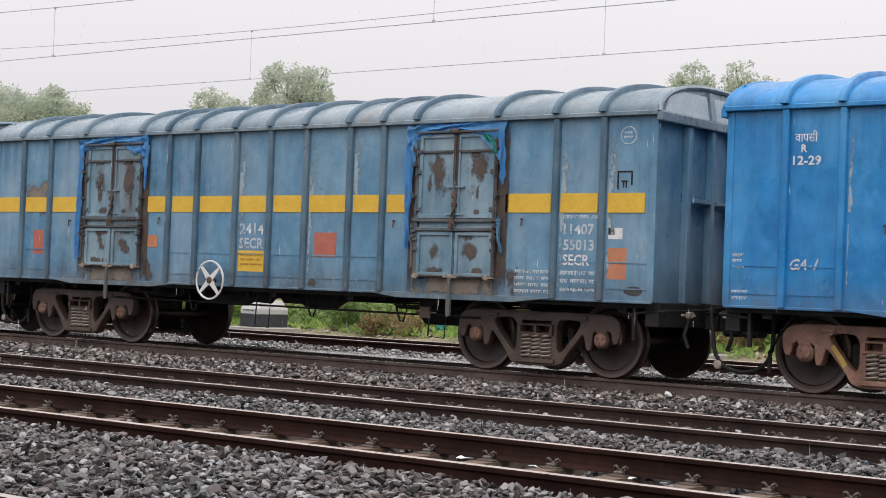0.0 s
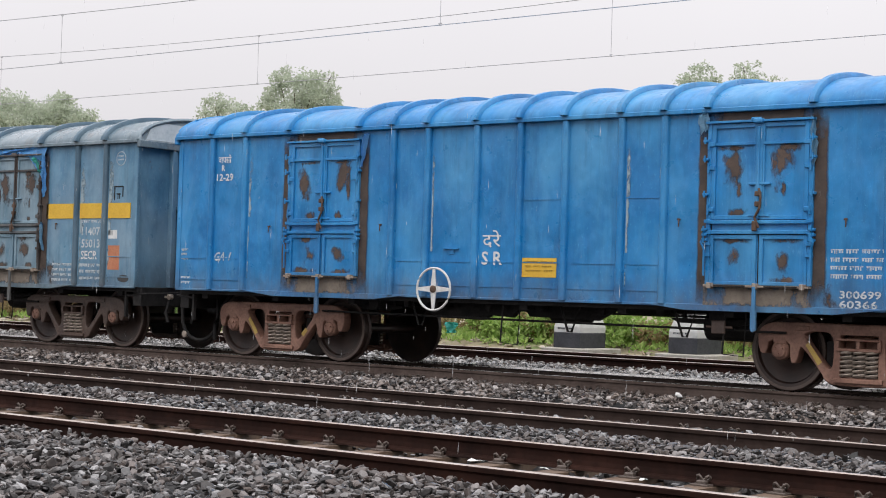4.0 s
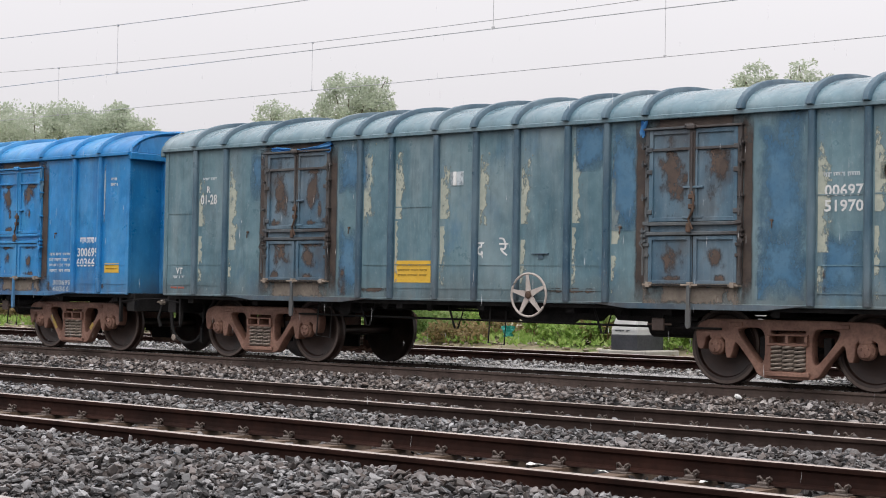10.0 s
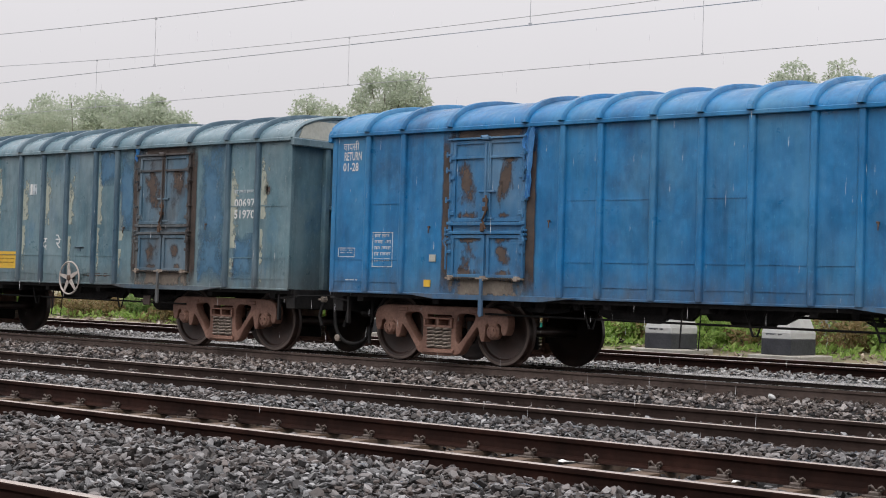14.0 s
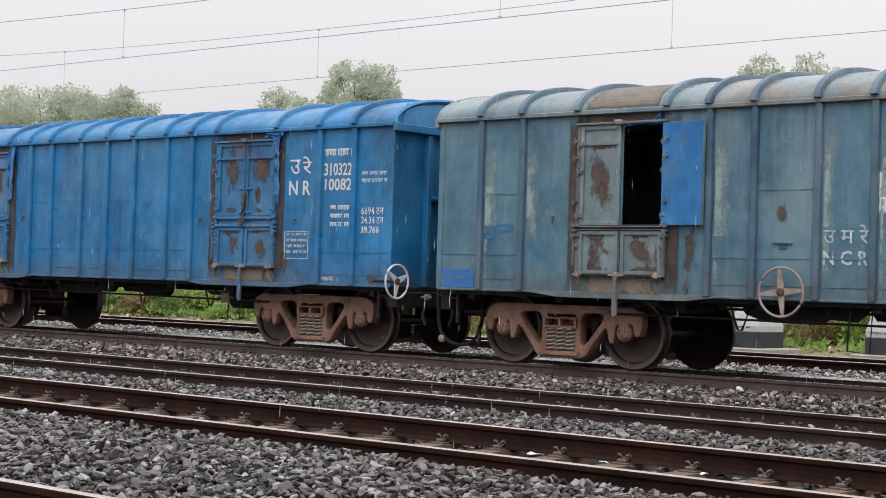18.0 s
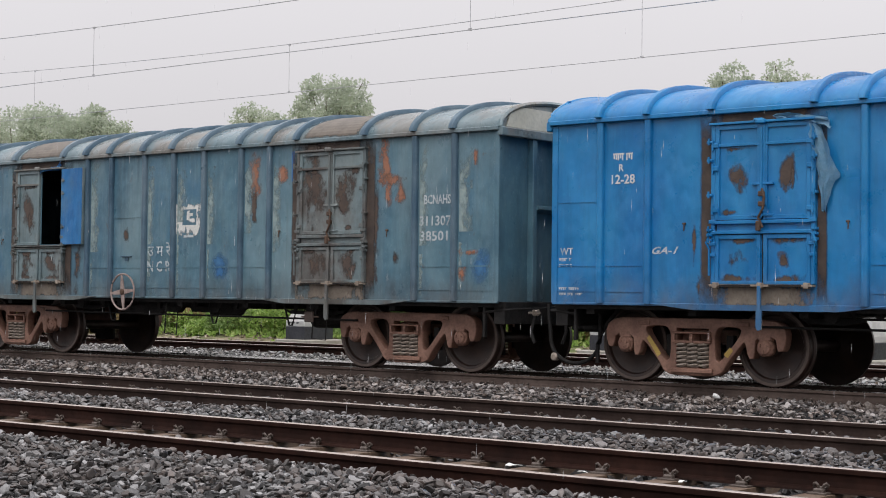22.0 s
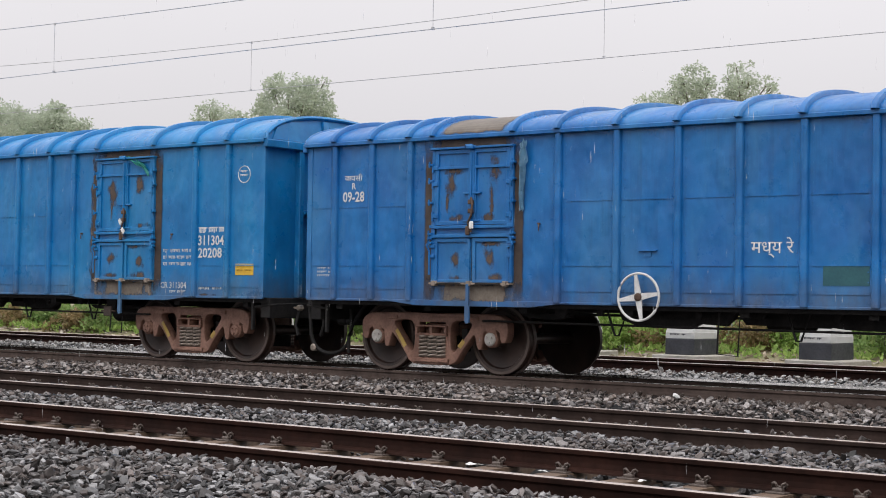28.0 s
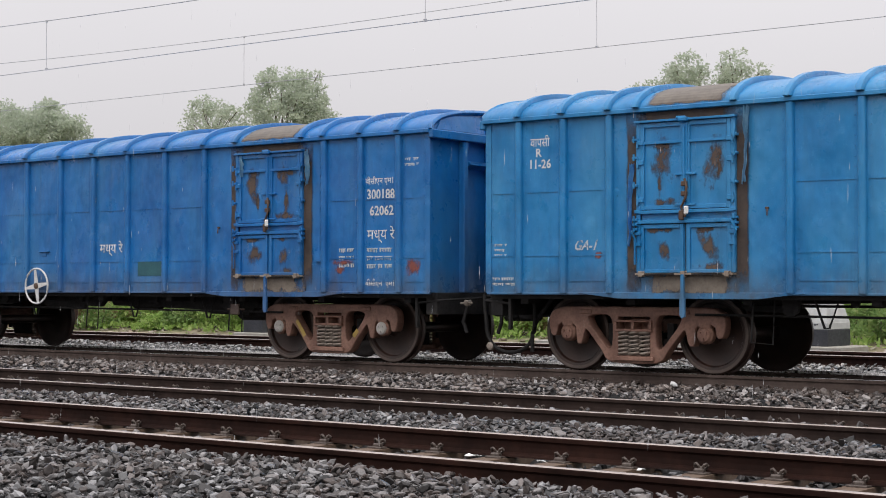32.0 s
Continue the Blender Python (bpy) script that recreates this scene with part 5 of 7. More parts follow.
def wagon(kind, x, label, mat, roof_mat, rng, tone=None, cap=None, door_mat=None, rust=1.0, seams=True, open_leaf=None, doors=True, end_mat=None, patches=True,
          gear=-1.15, frame_mat=None, seam_chance=0.35, gable=None, roof_rust=None, rivets=False, hard=None, post=None, marked=False, levels=((2.02, 1.84), (2.02, 1.84))):
    k = KINDS[kind]
    w = thing("covered_wagon", label, "freight wagon", "wagons of the goods train", loc=(x, AXIS_Y, 0))
    gap = None
    if open_leaf is not None:
        d0, d1 = k["door"]
        gap = (-(d0 + d1) / 2 + 0.012, -d0 - 0.03, levels[0][0] + 0.01, k["eave"] - 0.18)
    part("body", body_mesh(k, gap), mat, w)
    sheet = part("roof", roof_bm(k), roof_mat, w)
    xs = sorted({r * s for r in k["ribs"] for s in (-1, 1)})
    for r in xs + [s * d for s in (-1, 1) for d in (k["door"][0] - 0.02, k["door"][1] + 0.02)]:
        rb = part("roof_rib", roof_rib_bm(k, r), post or roof_mat, sheet)
        smooth(rb, 40)
    for s in (-1, 1):
        bm = bmesh.new()
        box(bm, -k["half"] - 0.03, k["half"] + 0.03, s * 1.585 - 0.035, s * 1.585 + 0.035, k["eave"] - 0.03, k["eave"] + 0.028, 0.008)
        part("eaves_rail", bm, roof_mat, sheet)
    for s in (-1, 1):
        for r in xs:
            smooth(part("side_post", rib_bm(k, r, s), post or mat, w), 35)
    for e in (-1, 1):
        bm = bmesh.new()
        xe = e * (k["half"] - 0.03)
        box(bm, xe - 0.045, xe + 0.045, -HALF_W - 0.012, -HALF_W + 0.01, FLOOR, k["eave"] - 0.04, 0.004)
        part("corner_post", bm, mat, w)
    for s in (-1, 1):
        bm = bmesh.new()
        box(bm, -k["half"], k["half"], *sorted((s * (HALF_W - 0.03), s * (HALF_W + 0.016))), 0.978, 1.012, 0.006)
        part("bottom_flange", bm, mat, w)
    end_wall(w, k, end_mat or mat)
    underframe(w, k, gear)
    gable_parts(sheet, k, roof_mat, gable)
    for b in k["bogies"]:
        bogie(w, b, tone or BOGIE, cap or tone or BOGIE, marked)
    if doors:
        d0, d1 = k["door"]
        door(w, k, -d1, -d0, hard or mat, door_mat or mat, rng, rust, open_leaf, frame_mat, patches, levels[0])
        door(w, k, d0, d1, hard or mat, door_mat or mat, rng, rust, None, frame_mat, patches, levels[1])
    if roof_rust:
        for s in (-1, 1):
            a, b = sorted((s * (k["door"][0] + 0.10), s * (k["door"][1] - 0.10)))
            roof_stain(sheet, k, a, b, 12, roof_rust)
    if seams:
        edges = [-k["half"]] + xs + [k["half"]]
        for a, b in zip(edges, edges[1:]):
            if b - a > 1.0 and abs((a + b) / 2) > 1.0:
                continue
            heights = [1.155, 1.48] + ([2.30] if rng.random() < seam_chance else [])
            for z in heights:
                bm = bmesh.new()
                prism(bm, [(a + 0.07, z - 0.008), (b - 0.07, z - 0.008), (b - 0.07, z + 0.008), (a + 0.07, z + 0.008)], -HALF_W - 0.009, -HALF_W + 0.004)
                bmesh.ops.recalc_face_normals(bm, faces=bm.faces)
                part("sheet_seam", bm, mat, w)
    if rivets:
        bm = bmesh.new()
        for r in xs + [-k["half"] + 0.10, k["half"] - 0.10]:
            for o in (-0.095, 0.095) if abs(r) < k["half"] - 0.2 else (0.0,):
                for z in np.arange(1.06, k["eave"] - 0.1, 0.115):
                    box(bm, r + o - 0.008, r + o + 0.008, -HALF_W - 0.008, -HALF_W + 0.004, z - 0.008, z + 0.008)
        part("rivets", bm, mat, w)["kind"] = "stuff"
    return w, k

# ---- the train: paints, wagons and what is written on them ----
GREY_BLUE = paint("faded_grey_blue_wagon_paint", (0.058, 0.165, 0.280), (0.114, 0.240, 0.345), (0.26, 0.355, 0.43), 0.9, 1.0, 0.40)
GREY_ROOF = paint("dusty_grey_roof_paint", (0.115, 0.17, 0.21), (0.17, 0.225, 0.26), (0.27, 0.31, 0.34), 0.8, 1.5, 0.28, (0.16, 0.125, 0.10), 0.62)
SR_BLUE = paint("bright_blue_wagon_paint", (0.006, 0.145, 0.385), (0.015, 0.202, 0.475), (0.09, 0.33, 0.56), 0.2, 2.0, 0.38)
GREEN_GREY = paint("faded_green_grey_wagon_paint", (0.064, 0.136, 0.174), (0.125, 0.212, 0.242), (0.26, 0.32, 0.33), 0.7, 3.0, 0.40, (0.040, 0.135, 0.235), 0.60)
GREEN_ROOF = paint("pale_green_roof_paint", (0.085, 0.160, 0.200), (0.135, 0.215, 0.25), (0.24, 0.30, 0.32), 0.6, 3.5, 0.26)
NR_BLUE = paint("mid_blue_wagon_paint", (0.006, 0.122, 0.300), (0.011, 0.176, 0.400), (0.07, 0.24, 0.40), 0.7, 4.0, 0.40, (0.010, 0.075, 0.18), 0.57, wear=1.1)
NR_DOOR = paint("rusted_blue_door_paint", (0.012, 0.110, 0.255), (0.038, 0.170, 0.335), (0.17, 0.23, 0.27), 1.0, 17.0, 0.45, (0.070, 0.052, 0.045), 0.60)
TEAL_GREY = paint("faded_teal_grey_wagon_paint", (0.047, 0.120, 0.180), (0.090, 0.190, 0.245), (0.20, 0.29, 0.315), 1.0, 5.0, 0.40, (0.045, 0.14, 0.23), 0.56)
TEAL_ROOF = paint("dusty_teal_roof_paint", (0.095, 0.155, 0.185), (0.145, 0.21, 0.235), (0.25, 0.29, 0.30), 0.8, 5.5, 0.28, (0.17, 0.145, 0.12), 0.53)
NCR_BLUE = paint("fresh_blue_wagon_paint", (0.0025, 0.130, 0.360), (0.005, 0.180, 0.445), (0.045, 0.30, 0.52), 0.1, 6.0, 0.36, wear=0.6)
CR_BLUE = paint("deep_blue_wagon_paint", (0.0035, 0.100, 0.325), (0.009, 0.153, 0.425), (0.05, 0.205, 0.385), 0.25, 7.0, 0.36, wear=0.8)
SKY_BLUE = paint("light_blue_wagon_paint", (0.005, 0.150, 0.38), (0.014, 0.202, 0.46), (0.08, 0.30, 0.49), 0.2, 8.0, 0.36, wear=0.75)
OLD_GREY = paint("chalky_grey_door_paint", (0.10, 0.155, 0.175), (0.19, 0.25, 0.265), (0.26, 0.28, 0.27), 1.0, 9.0, 0.5, (0.075, 0.055, 0.045), 0.56)
OLD_BROWN = paint("scuffed_brown_door_paint", (0.085, 0.115, 0.125), (0.15, 0.185, 0.19), (0.22, 0.22, 0.20), 1.0, 10.0, 0.5, (0.075, 0.050, 0.040), 0.52)
WHEEL_BEIGE = plain("beige_painted_wheel", (0.38, 0.33, 0.30), (0.50, 0.45, 0.41), 9.0, 0.55, 0.0, 0.3, 0.003, (0.26, 0.20, 0.17))
WHEEL_PAINT = plain("pinkish_grey_worn_paint", (0.22, 0.16, 0.145), (0.36, 0.29, 0.265), 9.0, 0.6, 0.0, 0.3, 0.004, (0.14, 0.09, 0.07))
OLD_DARK = paint("dark_grimy_hardware_paint", (0.045, 0.055, 0.062), (0.085, 0.10, 0.11), (0.15, 0.15, 0.14), 1.0, 12.0, 0.5, (0.045, 0.030, 0.024), 0.50)
POST_BLUE = paint("dull_dark_blue_post_paint", (0.026, 0.066, 0.105), (0.050, 0.105, 0.145), (0.15, 0.21, 0.24), 0.8, 13.0, 0.42)
POST_GREY = paint("dull_slate_post_paint", (0.034, 0.082, 0.132), (0.066, 0.126, 0.175), (0.18, 0.24, 0.28), 0.9, 14.0, 0.42)
DOOR_BLUE = paint("worn_slate_blue_door_paint", (0.032, 0.085, 0.140), (0.078, 0.150, 0.205), (0.19, 0.24, 0.27), 1.0, 15.0, 0.45, (0.052, 0.042, 0.038), 0.55)
PALE_DOOR = paint("chalky_pale_blue_door_paint", (0.085, 0.175, 0.245), (0.165, 0.265, 0.33), (0.31, 0.38, 0.42), 1.0, 16.0, 0.45, (0.085, 0.060, 0.048), 0.60)
CHALK = plain("chalky_grey_gable", (0.34, 0.40, 0.44), (0.44, 0.49, 0.52), 2.5, 0.6, 0.0, 0.3, 0.004, (0.20, 0.26, 0.30))
CREAM = plain("pale_primer_gable", (0.36, 0.36, 0.31), (0.45, 0.45, 0.40), 3.0, 0.6, 0.0, 0.3, 0.004, (0.22, 0.24, 0.22))
BLUE_PATCH = plain("touch_up_blue_paint", (0.022, 0.13, 0.38), (0.045, 0.175, 0.42), 3.0, 0.45, 0.0, 0.2, 0.003)
TARP = plain("blue_tarpaulin", (0.08, 0.34, 0.74), (0.17, 0.46, 0.80), 9.0, 0.38, 0.0, 0.4, 0.006)
RAG_PALE = plain("pale_blue_rag", (0.16, 0.38, 0.58), (0.27, 0.48, 0.64), 9.0, 0.6, 0.0, 0.4, 0.006)
RAG_GREEN = plain("teal_green_rag", (0.03, 0.33, 0.28), (0.06, 0.42, 0.35), 9.0, 0.6, 0.0, 0.4, 0.006)
TAG_WHITE = plain("white_plastic_tag", (0.70, 0.70, 0.68), (0.80, 0.80, 0.78), 9.0, 0.45, 0.0, 0.1, 0.002)
INK = plain("dark_stencil_ink", (0.34, 0.21, 0.025), (0.42, 0.27, 0.035), 9, 0.6, 0.0, 0.1, 0.002)
GREEN_PATCH = plain("dull_green_paint", (0.015, 0.085, 0.11), (0.025, 0.11, 0.13), 5, 0.5, 0.0, 0.2, 0.003)

CENTRES = (-30.72, -16.72, -2.70, 11.27, 25.24, 39.17, 53.11, 67.46, 82.31)
W = {}


def notice(w, x0, x1, z0, z1, rng, rows=3):
    """A yellow painted panel with three lines too small to read."""
    plate(w, "yellow_panel", x0, x1, z0, z1, YELLOW, "yellow painted notice panel")
    m = 0.10 * (x1 - x0)
    bars(w, x0 + m, x1 - m, z0 + 0.16 * (z1 - z0), z1 - 0.16 * (z1 - z0), rows, INK, rng, "notice_lettering", -HALF_W - 0.0072, 0.4)


def little_hook(w, x, z, rng):
    bm = bmesh.new()
    y = -HALF_W
    box(bm, x - 0.02, x + 0.02, y - 0.03, y, z - 0.012, z + 0.012, 0.005)
    tube(bm, [(x + 0.01, y - 0.03, z), (x + 0.02, y - 0.05, z - 0.05), (x + 0.012, y - 0.04, z - 0.09)], 0.008, 5)
    part("lashing_ring", bm, RUST, w)


def card_holder(w, x, z, mat):
    """A small pressed holder for a destination card: a lip over a small plate."""
    y = -HALF_W
    bm = bmesh.new()
    box(bm, x - 0.13, x + 0.13, y - 0.035, y, z - 0.008, z + 0.008, 0.003)
    box(bm, x - 0.045, x + 0.045, y - 0.012, y, z - 0.075, z - 0.008, 0.003)
    bmesh.ops.recalc_face_normals(bm, faces=bm.faces)
    part("card_holder", bm, mat, w)


def cleats(w, k, rng):
    for s in (-1, 1):
        for d in (k["door"][0] - 0.42, k["door"][1] + 0.42):
            little_hook(w, s * d, 1.98 + rng.uniform(-0.03, 0.05), rng)


def peel_strips(w, k, rng, mat, chance=0.8, wide=0.17, only=None):
    """Pale strips where paint has flaked to the right of the posts."""
    for r in sorted({q * s for q in k["ribs"] for s in (-1, 1)}):
        if only and not any(abs(r - o) < 0.2 for o in only):
            continue
        if rng.random() > chance:
            continue
        bm = bmesh.new()
        x0 = r + 0.075
        z1 = rng.uniform(3.0, k["eave"] - 0.08)
        z0 = rng.uniform(1.6, 2.2)
        ragged_strip(bm, x0, x0 + wide * rng.uniform(0.9, 1.5), z0, z1, -HALF_W, rng, 0.02)
        if rng.random() < 0.7:
            ragged_strip(bm, x0, x0 + wide * rng.uniform(0.25, 0.5), 1.05, z0 - rng.uniform(0.0, 0.25), -HALF_W, rng, 0.02)
        part("peeled_paint", bm, mat, w, "pale strip of peeled paint")


def spots(w, items, mat, rng, name="rust_stain", rough=0.4):
    for cx, cz, ww, hh in items:
        bm = bmesh.new()
        blob(bm, cx, cz, ww, hh, -HALF_W)
        part(name, bm, mat, w)


# The wagon ahead: only its end comes into view.
rng = np.random.default_rng(100)
W[0] = wagon("short", CENTRES[0], "faded grey-blue steel covered wagon leading the row", GREY_BLUE, GREY_ROOF, rng)

# Grey-blue wagon with a yellow band.
rng = np.random.default_rng(101)
W[1] = w, k = wagon("short", CENTRES[1], "faded grey-blue covered wagon with yellow band and tarpaulin-trimmed doors", GREY_BLUE, GREY_ROOF, rng, BOGIE_DARK, BOGIE,
                    PALE_DOOR, 1.15, seam_chance=0.0, gable=CHALK, hard=OLD_DARK, post=POST_GREY)
edges = [-k["half"]] + sorted({r * s for r in k["ribs"] for s in (-1, 1)}) + [k["half"]]
for a, b in zip(edges, edges[1:]):
    segs = [(a + 0.075, b - 0.075)]
    if b - a > 2.0:
        d0, d1 = sorted((math.copysign(k["door"][0] - 0.15, a + b), math.copysign(k["door"][1] + 0.15, a + b)))
        segs = [(a + 0.075, d0), (d1, b - 0.075)]
    for p, q in segs:
        if b == k["half"]:
            q = 6.38
        plate(w, "yellow_band", p, q, 2.10, 2.345, YELLOW, "yellow painted band", 0.0065)
for x0, x1, z0, z1, m in ((0.91, 1.33, 1.46, 1.81, RED), (-2.68, -2.40, 1.55, 1.74, ORANGE), (-5.47, -5.2, 1.40, 1.80, RED), (5.86, 6.14, 1.27, 1.66, ORANGE)):
    plate(w, "paint_square", x0, x1, z0, z1, m, "square of faded warning paint")
plate(w, "white_square", 5.86, 6.07, 1.77, 1.91, WHITE)
notice(w, -0.62, -0.07, 1.22, 1.53, rng)
words(w, "2414", -0.60, 1.77, 0.17, WHITE_FAINT, 0.5)
words(w, "SECR", -0.60, 1.56, 0.16, WHITE_FAINT, 0.5)
words(w, "11407", 5.20, 1.82, 0.14, WHITE_FAINT, 0.46)
words(w, "55013", 5.20, 1.62, 0.14, WHITE_FAINT, 0.46)
words(w, "SECR", 5.20, 1.43, 0.14, WHITE, 0.40)
bars(w, 5.17, 5.70, 1.98, 2.07, 1, WHITE_FAINT, rng)
bars(w, 4.45, 5.0, 1.02, 1.36, 4, WHITE_FAINT, rng)
bars(w, 5.16, 5.68, 1.05, 1.36, 3, WHITE_FAINT, rng)
peel_strips(w, k, rng, PEEL_GREY, 1.0, 0.12, (5.06, 5.77, 1.55, -0.71, 0.71))
hand_wheel(w, -1.08, 1.07, 0.285, WHEEL_WHITE, 4, 0.75)
spots(w, ((6.25, 1.13, 0.26, 0.12),), GREASE, rng, "grease_mark", 0.1)
spots(w, ((4.42, 1.2, 0.22, 0.4), (-2.6, 1.2, 0.25, 0.35), (0.9, 1.1, 0.3, 0.12)), RUST_STAIN, rng, "rust_stain", 0.5)
for q in ((5.97, 6.19, 2.62 - 0.02, 2.62), (5.97, 5.97 + 0.02, 2.39, 2.62 - 0.021), (6.19 - 0.02, 6.19, 2.39 + 0.05, 2.62 - 0.021), (5.97 + 0.06, 6.19 - 0.07, 2.39 + 0.09, 2.39 + 0.11),
          (5.97 + 0.08, 5.97 + 0.10, 2.39 + 0.02, 2.39 + 0.089), (6.19 - 0.10, 6.19 - 0.08, 2.39 + 0.02, 2.39 + 0.089)):
    plate(w, "stencil_line", *q, BLACK)
bm = bmesh.new()
tube(bm, [(6.11 + 0.11 * math.cos(a), -HALF_W, 3.06 + 0.11 * math.sin(a)) for a in np.linspace(0, 2 * math.pi, 25)[:-1]], 0.007, 5, True)
part("round_emblem", bm, WHITE_FAINT, w)
bars(w, 6.11 - 0.07, 6.11 + 0.07, 3.06 - 0.06, 3.06 + 0.05, 2, WHITE_FAINT, rng)
spots(w, ((-5.38, 2.32, 0.54, 0.50),), SILL_STAIN, rng, "worn_patch", 0.5)
for s, corner, strip in ((-1, 3.02, 1.35), (1, 2.72, 1.62)):
    xa, xb = sorted((s * k["door"][0], s * k["door"][1]))
    rag(w, "tarpaulin", [((xa - 0.20, 3.27), (xa - 0.16, 3.00)), ((xa + 0.1, 3.30), (xa + 0.10, 3.12)), ((xa + 0.45, 3.30), (xa + 0.45, 3.17)),
                         ((xa + 0.75, 3.29), (xa + 0.75, 3.20)), ((xb - 0.35, 3.31), (xb - 0.35, 3.12)), ((xb - 0.10, 3.32), (xb - 0.14, 3.02)), ((xb + 0.16, 3.33), (xb + 0.08, corner))], TARP,
        "torn blue tarpaulin draped over the door head", rng=rng, thick=0.012)
    rag(w, "tarpaulin", [((xa - 0.21, 3.15), (xa - 0.03, 3.12)), ((xa - 0.20, 2.7), (xa - 0.06, 2.7)), ((xa - 0.20, 2.1), (xa - 0.09, 2.1)),
                         ((xa - 0.19, strip), (xa - 0.11, strip))], TARP, rng=rng)
    rag(w, "tarpaulin", [((xb + 0.0, 3.12), (xb + 0.17, 3.14)), ((xb + 0.05, 2.85), (xb + 0.16, 2.75)), ((xb + 0.10, 2.5), (xb + 0.14, 2.45))], TARP, rng=rng)
    if s > 0:
        rag(w, "rag", [((xb - 0.20, 3.10), (xb - 0.12, 3.16)), ((xb - 0.06, 2.98), (xb + 0.02, 3.02)), ((xb - 0.02, 2.86), (xb + 0.05, 2.88))], RAG_GREEN, "teal-green rag at the door corner", rng=rng, y=-HALF_W - 0.09)
        rag(w, "rag", [((xb + 0.06, 2.02), (xb + 0.12, 2.04)), ((xb + 0.03, 1.86), (xb + 0.10, 1.84)), ((xb + 0.10, 1.6), (xb + 0.18, 1.55))], RAG_PALE, rng=rng)
cleats(w, k, rng)

# Bright blue wagon.
rng = np.random.default_rng(102)
W[2] = w, k = wagon("short", CENTRES[2], "bright blue covered wagon with rust-framed doors and white lettering", SR_BLUE, SR_BLUE, rng, marked=True)
words(w, "वापसी", -5.66, 2.92, 0.13, WHITE, 0.28)
words(w, "R", -5.58, 2.80, 0.09, WHITE)
words(w, "12-29", -5.68, 2.65, 0.11, WHITE, 0.35)
words(w, "दरे", -0.59, 1.67, 0.23, WHITE, 0.30)
words(w, "S R", -0.60, 1.44, 0.18, WHITE, 0.34)
notice(w, 0.06, 0.60, 1.29, 1.54, rng)
bars(w, -6.42, -6.27, 1.42, 1.62, 3, WHITE_FAINT, rng)
words(w, "GA-1", -5.68, 1.44, 0.13, WHITE_FAINT, 0.36, "chalk_mark", 0.4)
bars(w, -6.42, -6.17, 1.04, 1.19, 2, WHITE_FAINT, rng)
bars(w, 5.22, 5.66, 1.83, 1.94, 1, WHITE, rng, fill=0.9)
words(w, "300699", 5.16, 1.61, 0.155, WHITE, 0.56)
words(w, "60366", 5.14, 1.44, 0.145, WHITE, 0.50)
bars(w, 4.36, 5.0, 1.30, 1.68, 4, WHITE_FAINT, rng)
words(w, "300699", 4.48, 1.12, 0.09, WHITE_FAINT, 0.5)
words(w, "60366", 4.48, 1.01, 0.09, WHITE_FAINT, 0.46)
notice(w, 5.90, 6.28, 1.34, 1.50, rng, 2)
bars(w, 6.02, 6.2, 2.76, 2.94, 2, WHITE_FAINT, rng)
card_holder(w, -1.11, 1.65, SR_BLUE)
hand_wheel(w, -1.31, 1.10, 0.285, WHEEL_WHITE, 4, 0.0)
peel_strips(w, k, rng, PEEL_GREY, 0.5, 0.05, (1.55, -5.06, -1.55, 5.77))
rag(w, "rag", [((-2.70, 3.26), (-2.60, 3.26)), ((-2.72, 3.05), (-2.63, 3.05)), ((-2.76, 2.8), (-2.70, 2.8))], TARP, "blue rag tied beside the door", rng=rng)
rag(w, "rag", [((2.66, 3.34), (2.76, 3.36)), ((2.62, 3.22), (2.80, 3.2)), ((2.68, 3.06), (2.78, 3.08))], RAG_PALE, "pale blue rag tied beside the door", rng=rng)
rag(w, "rag", [((4.10, 3.2), (4.18, 3.2)), ((4.12, 2.9), (4.2, 2.9)), ((4.14, 2.65), (4.17, 2.65))], RAG_PALE, rng=rng)
spots(w, ((5.85, 1.1, 0.12, 0.16), (4.34, 1.1, 0.2, 0.3)), RUST_STAIN, rng)
cleats(w, k, rng)

# Green-grey wagon with peeling paint.
rng = np.random.default_rng(103)
W[3] = w, k = wagon("short", CENTRES[3], "green-grey covered wagon with peeling pale strips and rusty doors", GREEN_GREY, GREEN_ROOF, rng, None, None, DOOR_BLUE, 1.5, gear=1.02, gable=CREAM, hard=OLD_DARK, post=POST_BLUE)
bars(w, -5.62, -5.3, 2.78, 2.86, 1, WHITE_FAINT, rng)
words(w, "R", -5.51, 2.62, 0.10, WHITE)
words(w, "01-28", -5.65, 2.43, 0.16, WHITE, 0.38)
notice(w, -1.48, -0.80, 1.23, 1.54, rng)
words(w, "द", 0.03, 1.57, 0.22, WHITE, 0.13)
words(w, "रे", 0.42, 1.60, 0.25, WHITE, 0.16)
plate(w, "paper_label", -0.46, -0.23, 2.58, 2.77, WHITE_FAINT, "torn paper label")
plate(w, "paper_stain", -0.40, -0.35, 2.58, 2.77, TAG_WHITE, proud=0.015)
words(w, "00697", 5.22, 2.28, 0.14, WHITE, 0.49)
words(w, "51970", 5.22, 2.10, 0.14, WHITE, 0.49)
words(w, "VT", -6.22, 1.33, 0.10, WHITE, 0.16)
bars(w, -6.3, -6.0, 1.22, 1.30, 1, WHITE_FAINT, rng)
bars(w, -6.35, -6.02, 1.06, 1.12, 1, RED, rng)
bars(w, 5.2, 5.7, 2.46, 2.56, 1, WHITE_FAINT, rng)
card_holder(w, 1.12, 1.63, POST_BLUE)
hand_wheel(w, 1.02, 1.08, 0.285, WHEEL_BEIGE, 5, 0.42)
peel_strips(w, k, rng, PEEL, 0.9, 0.19)
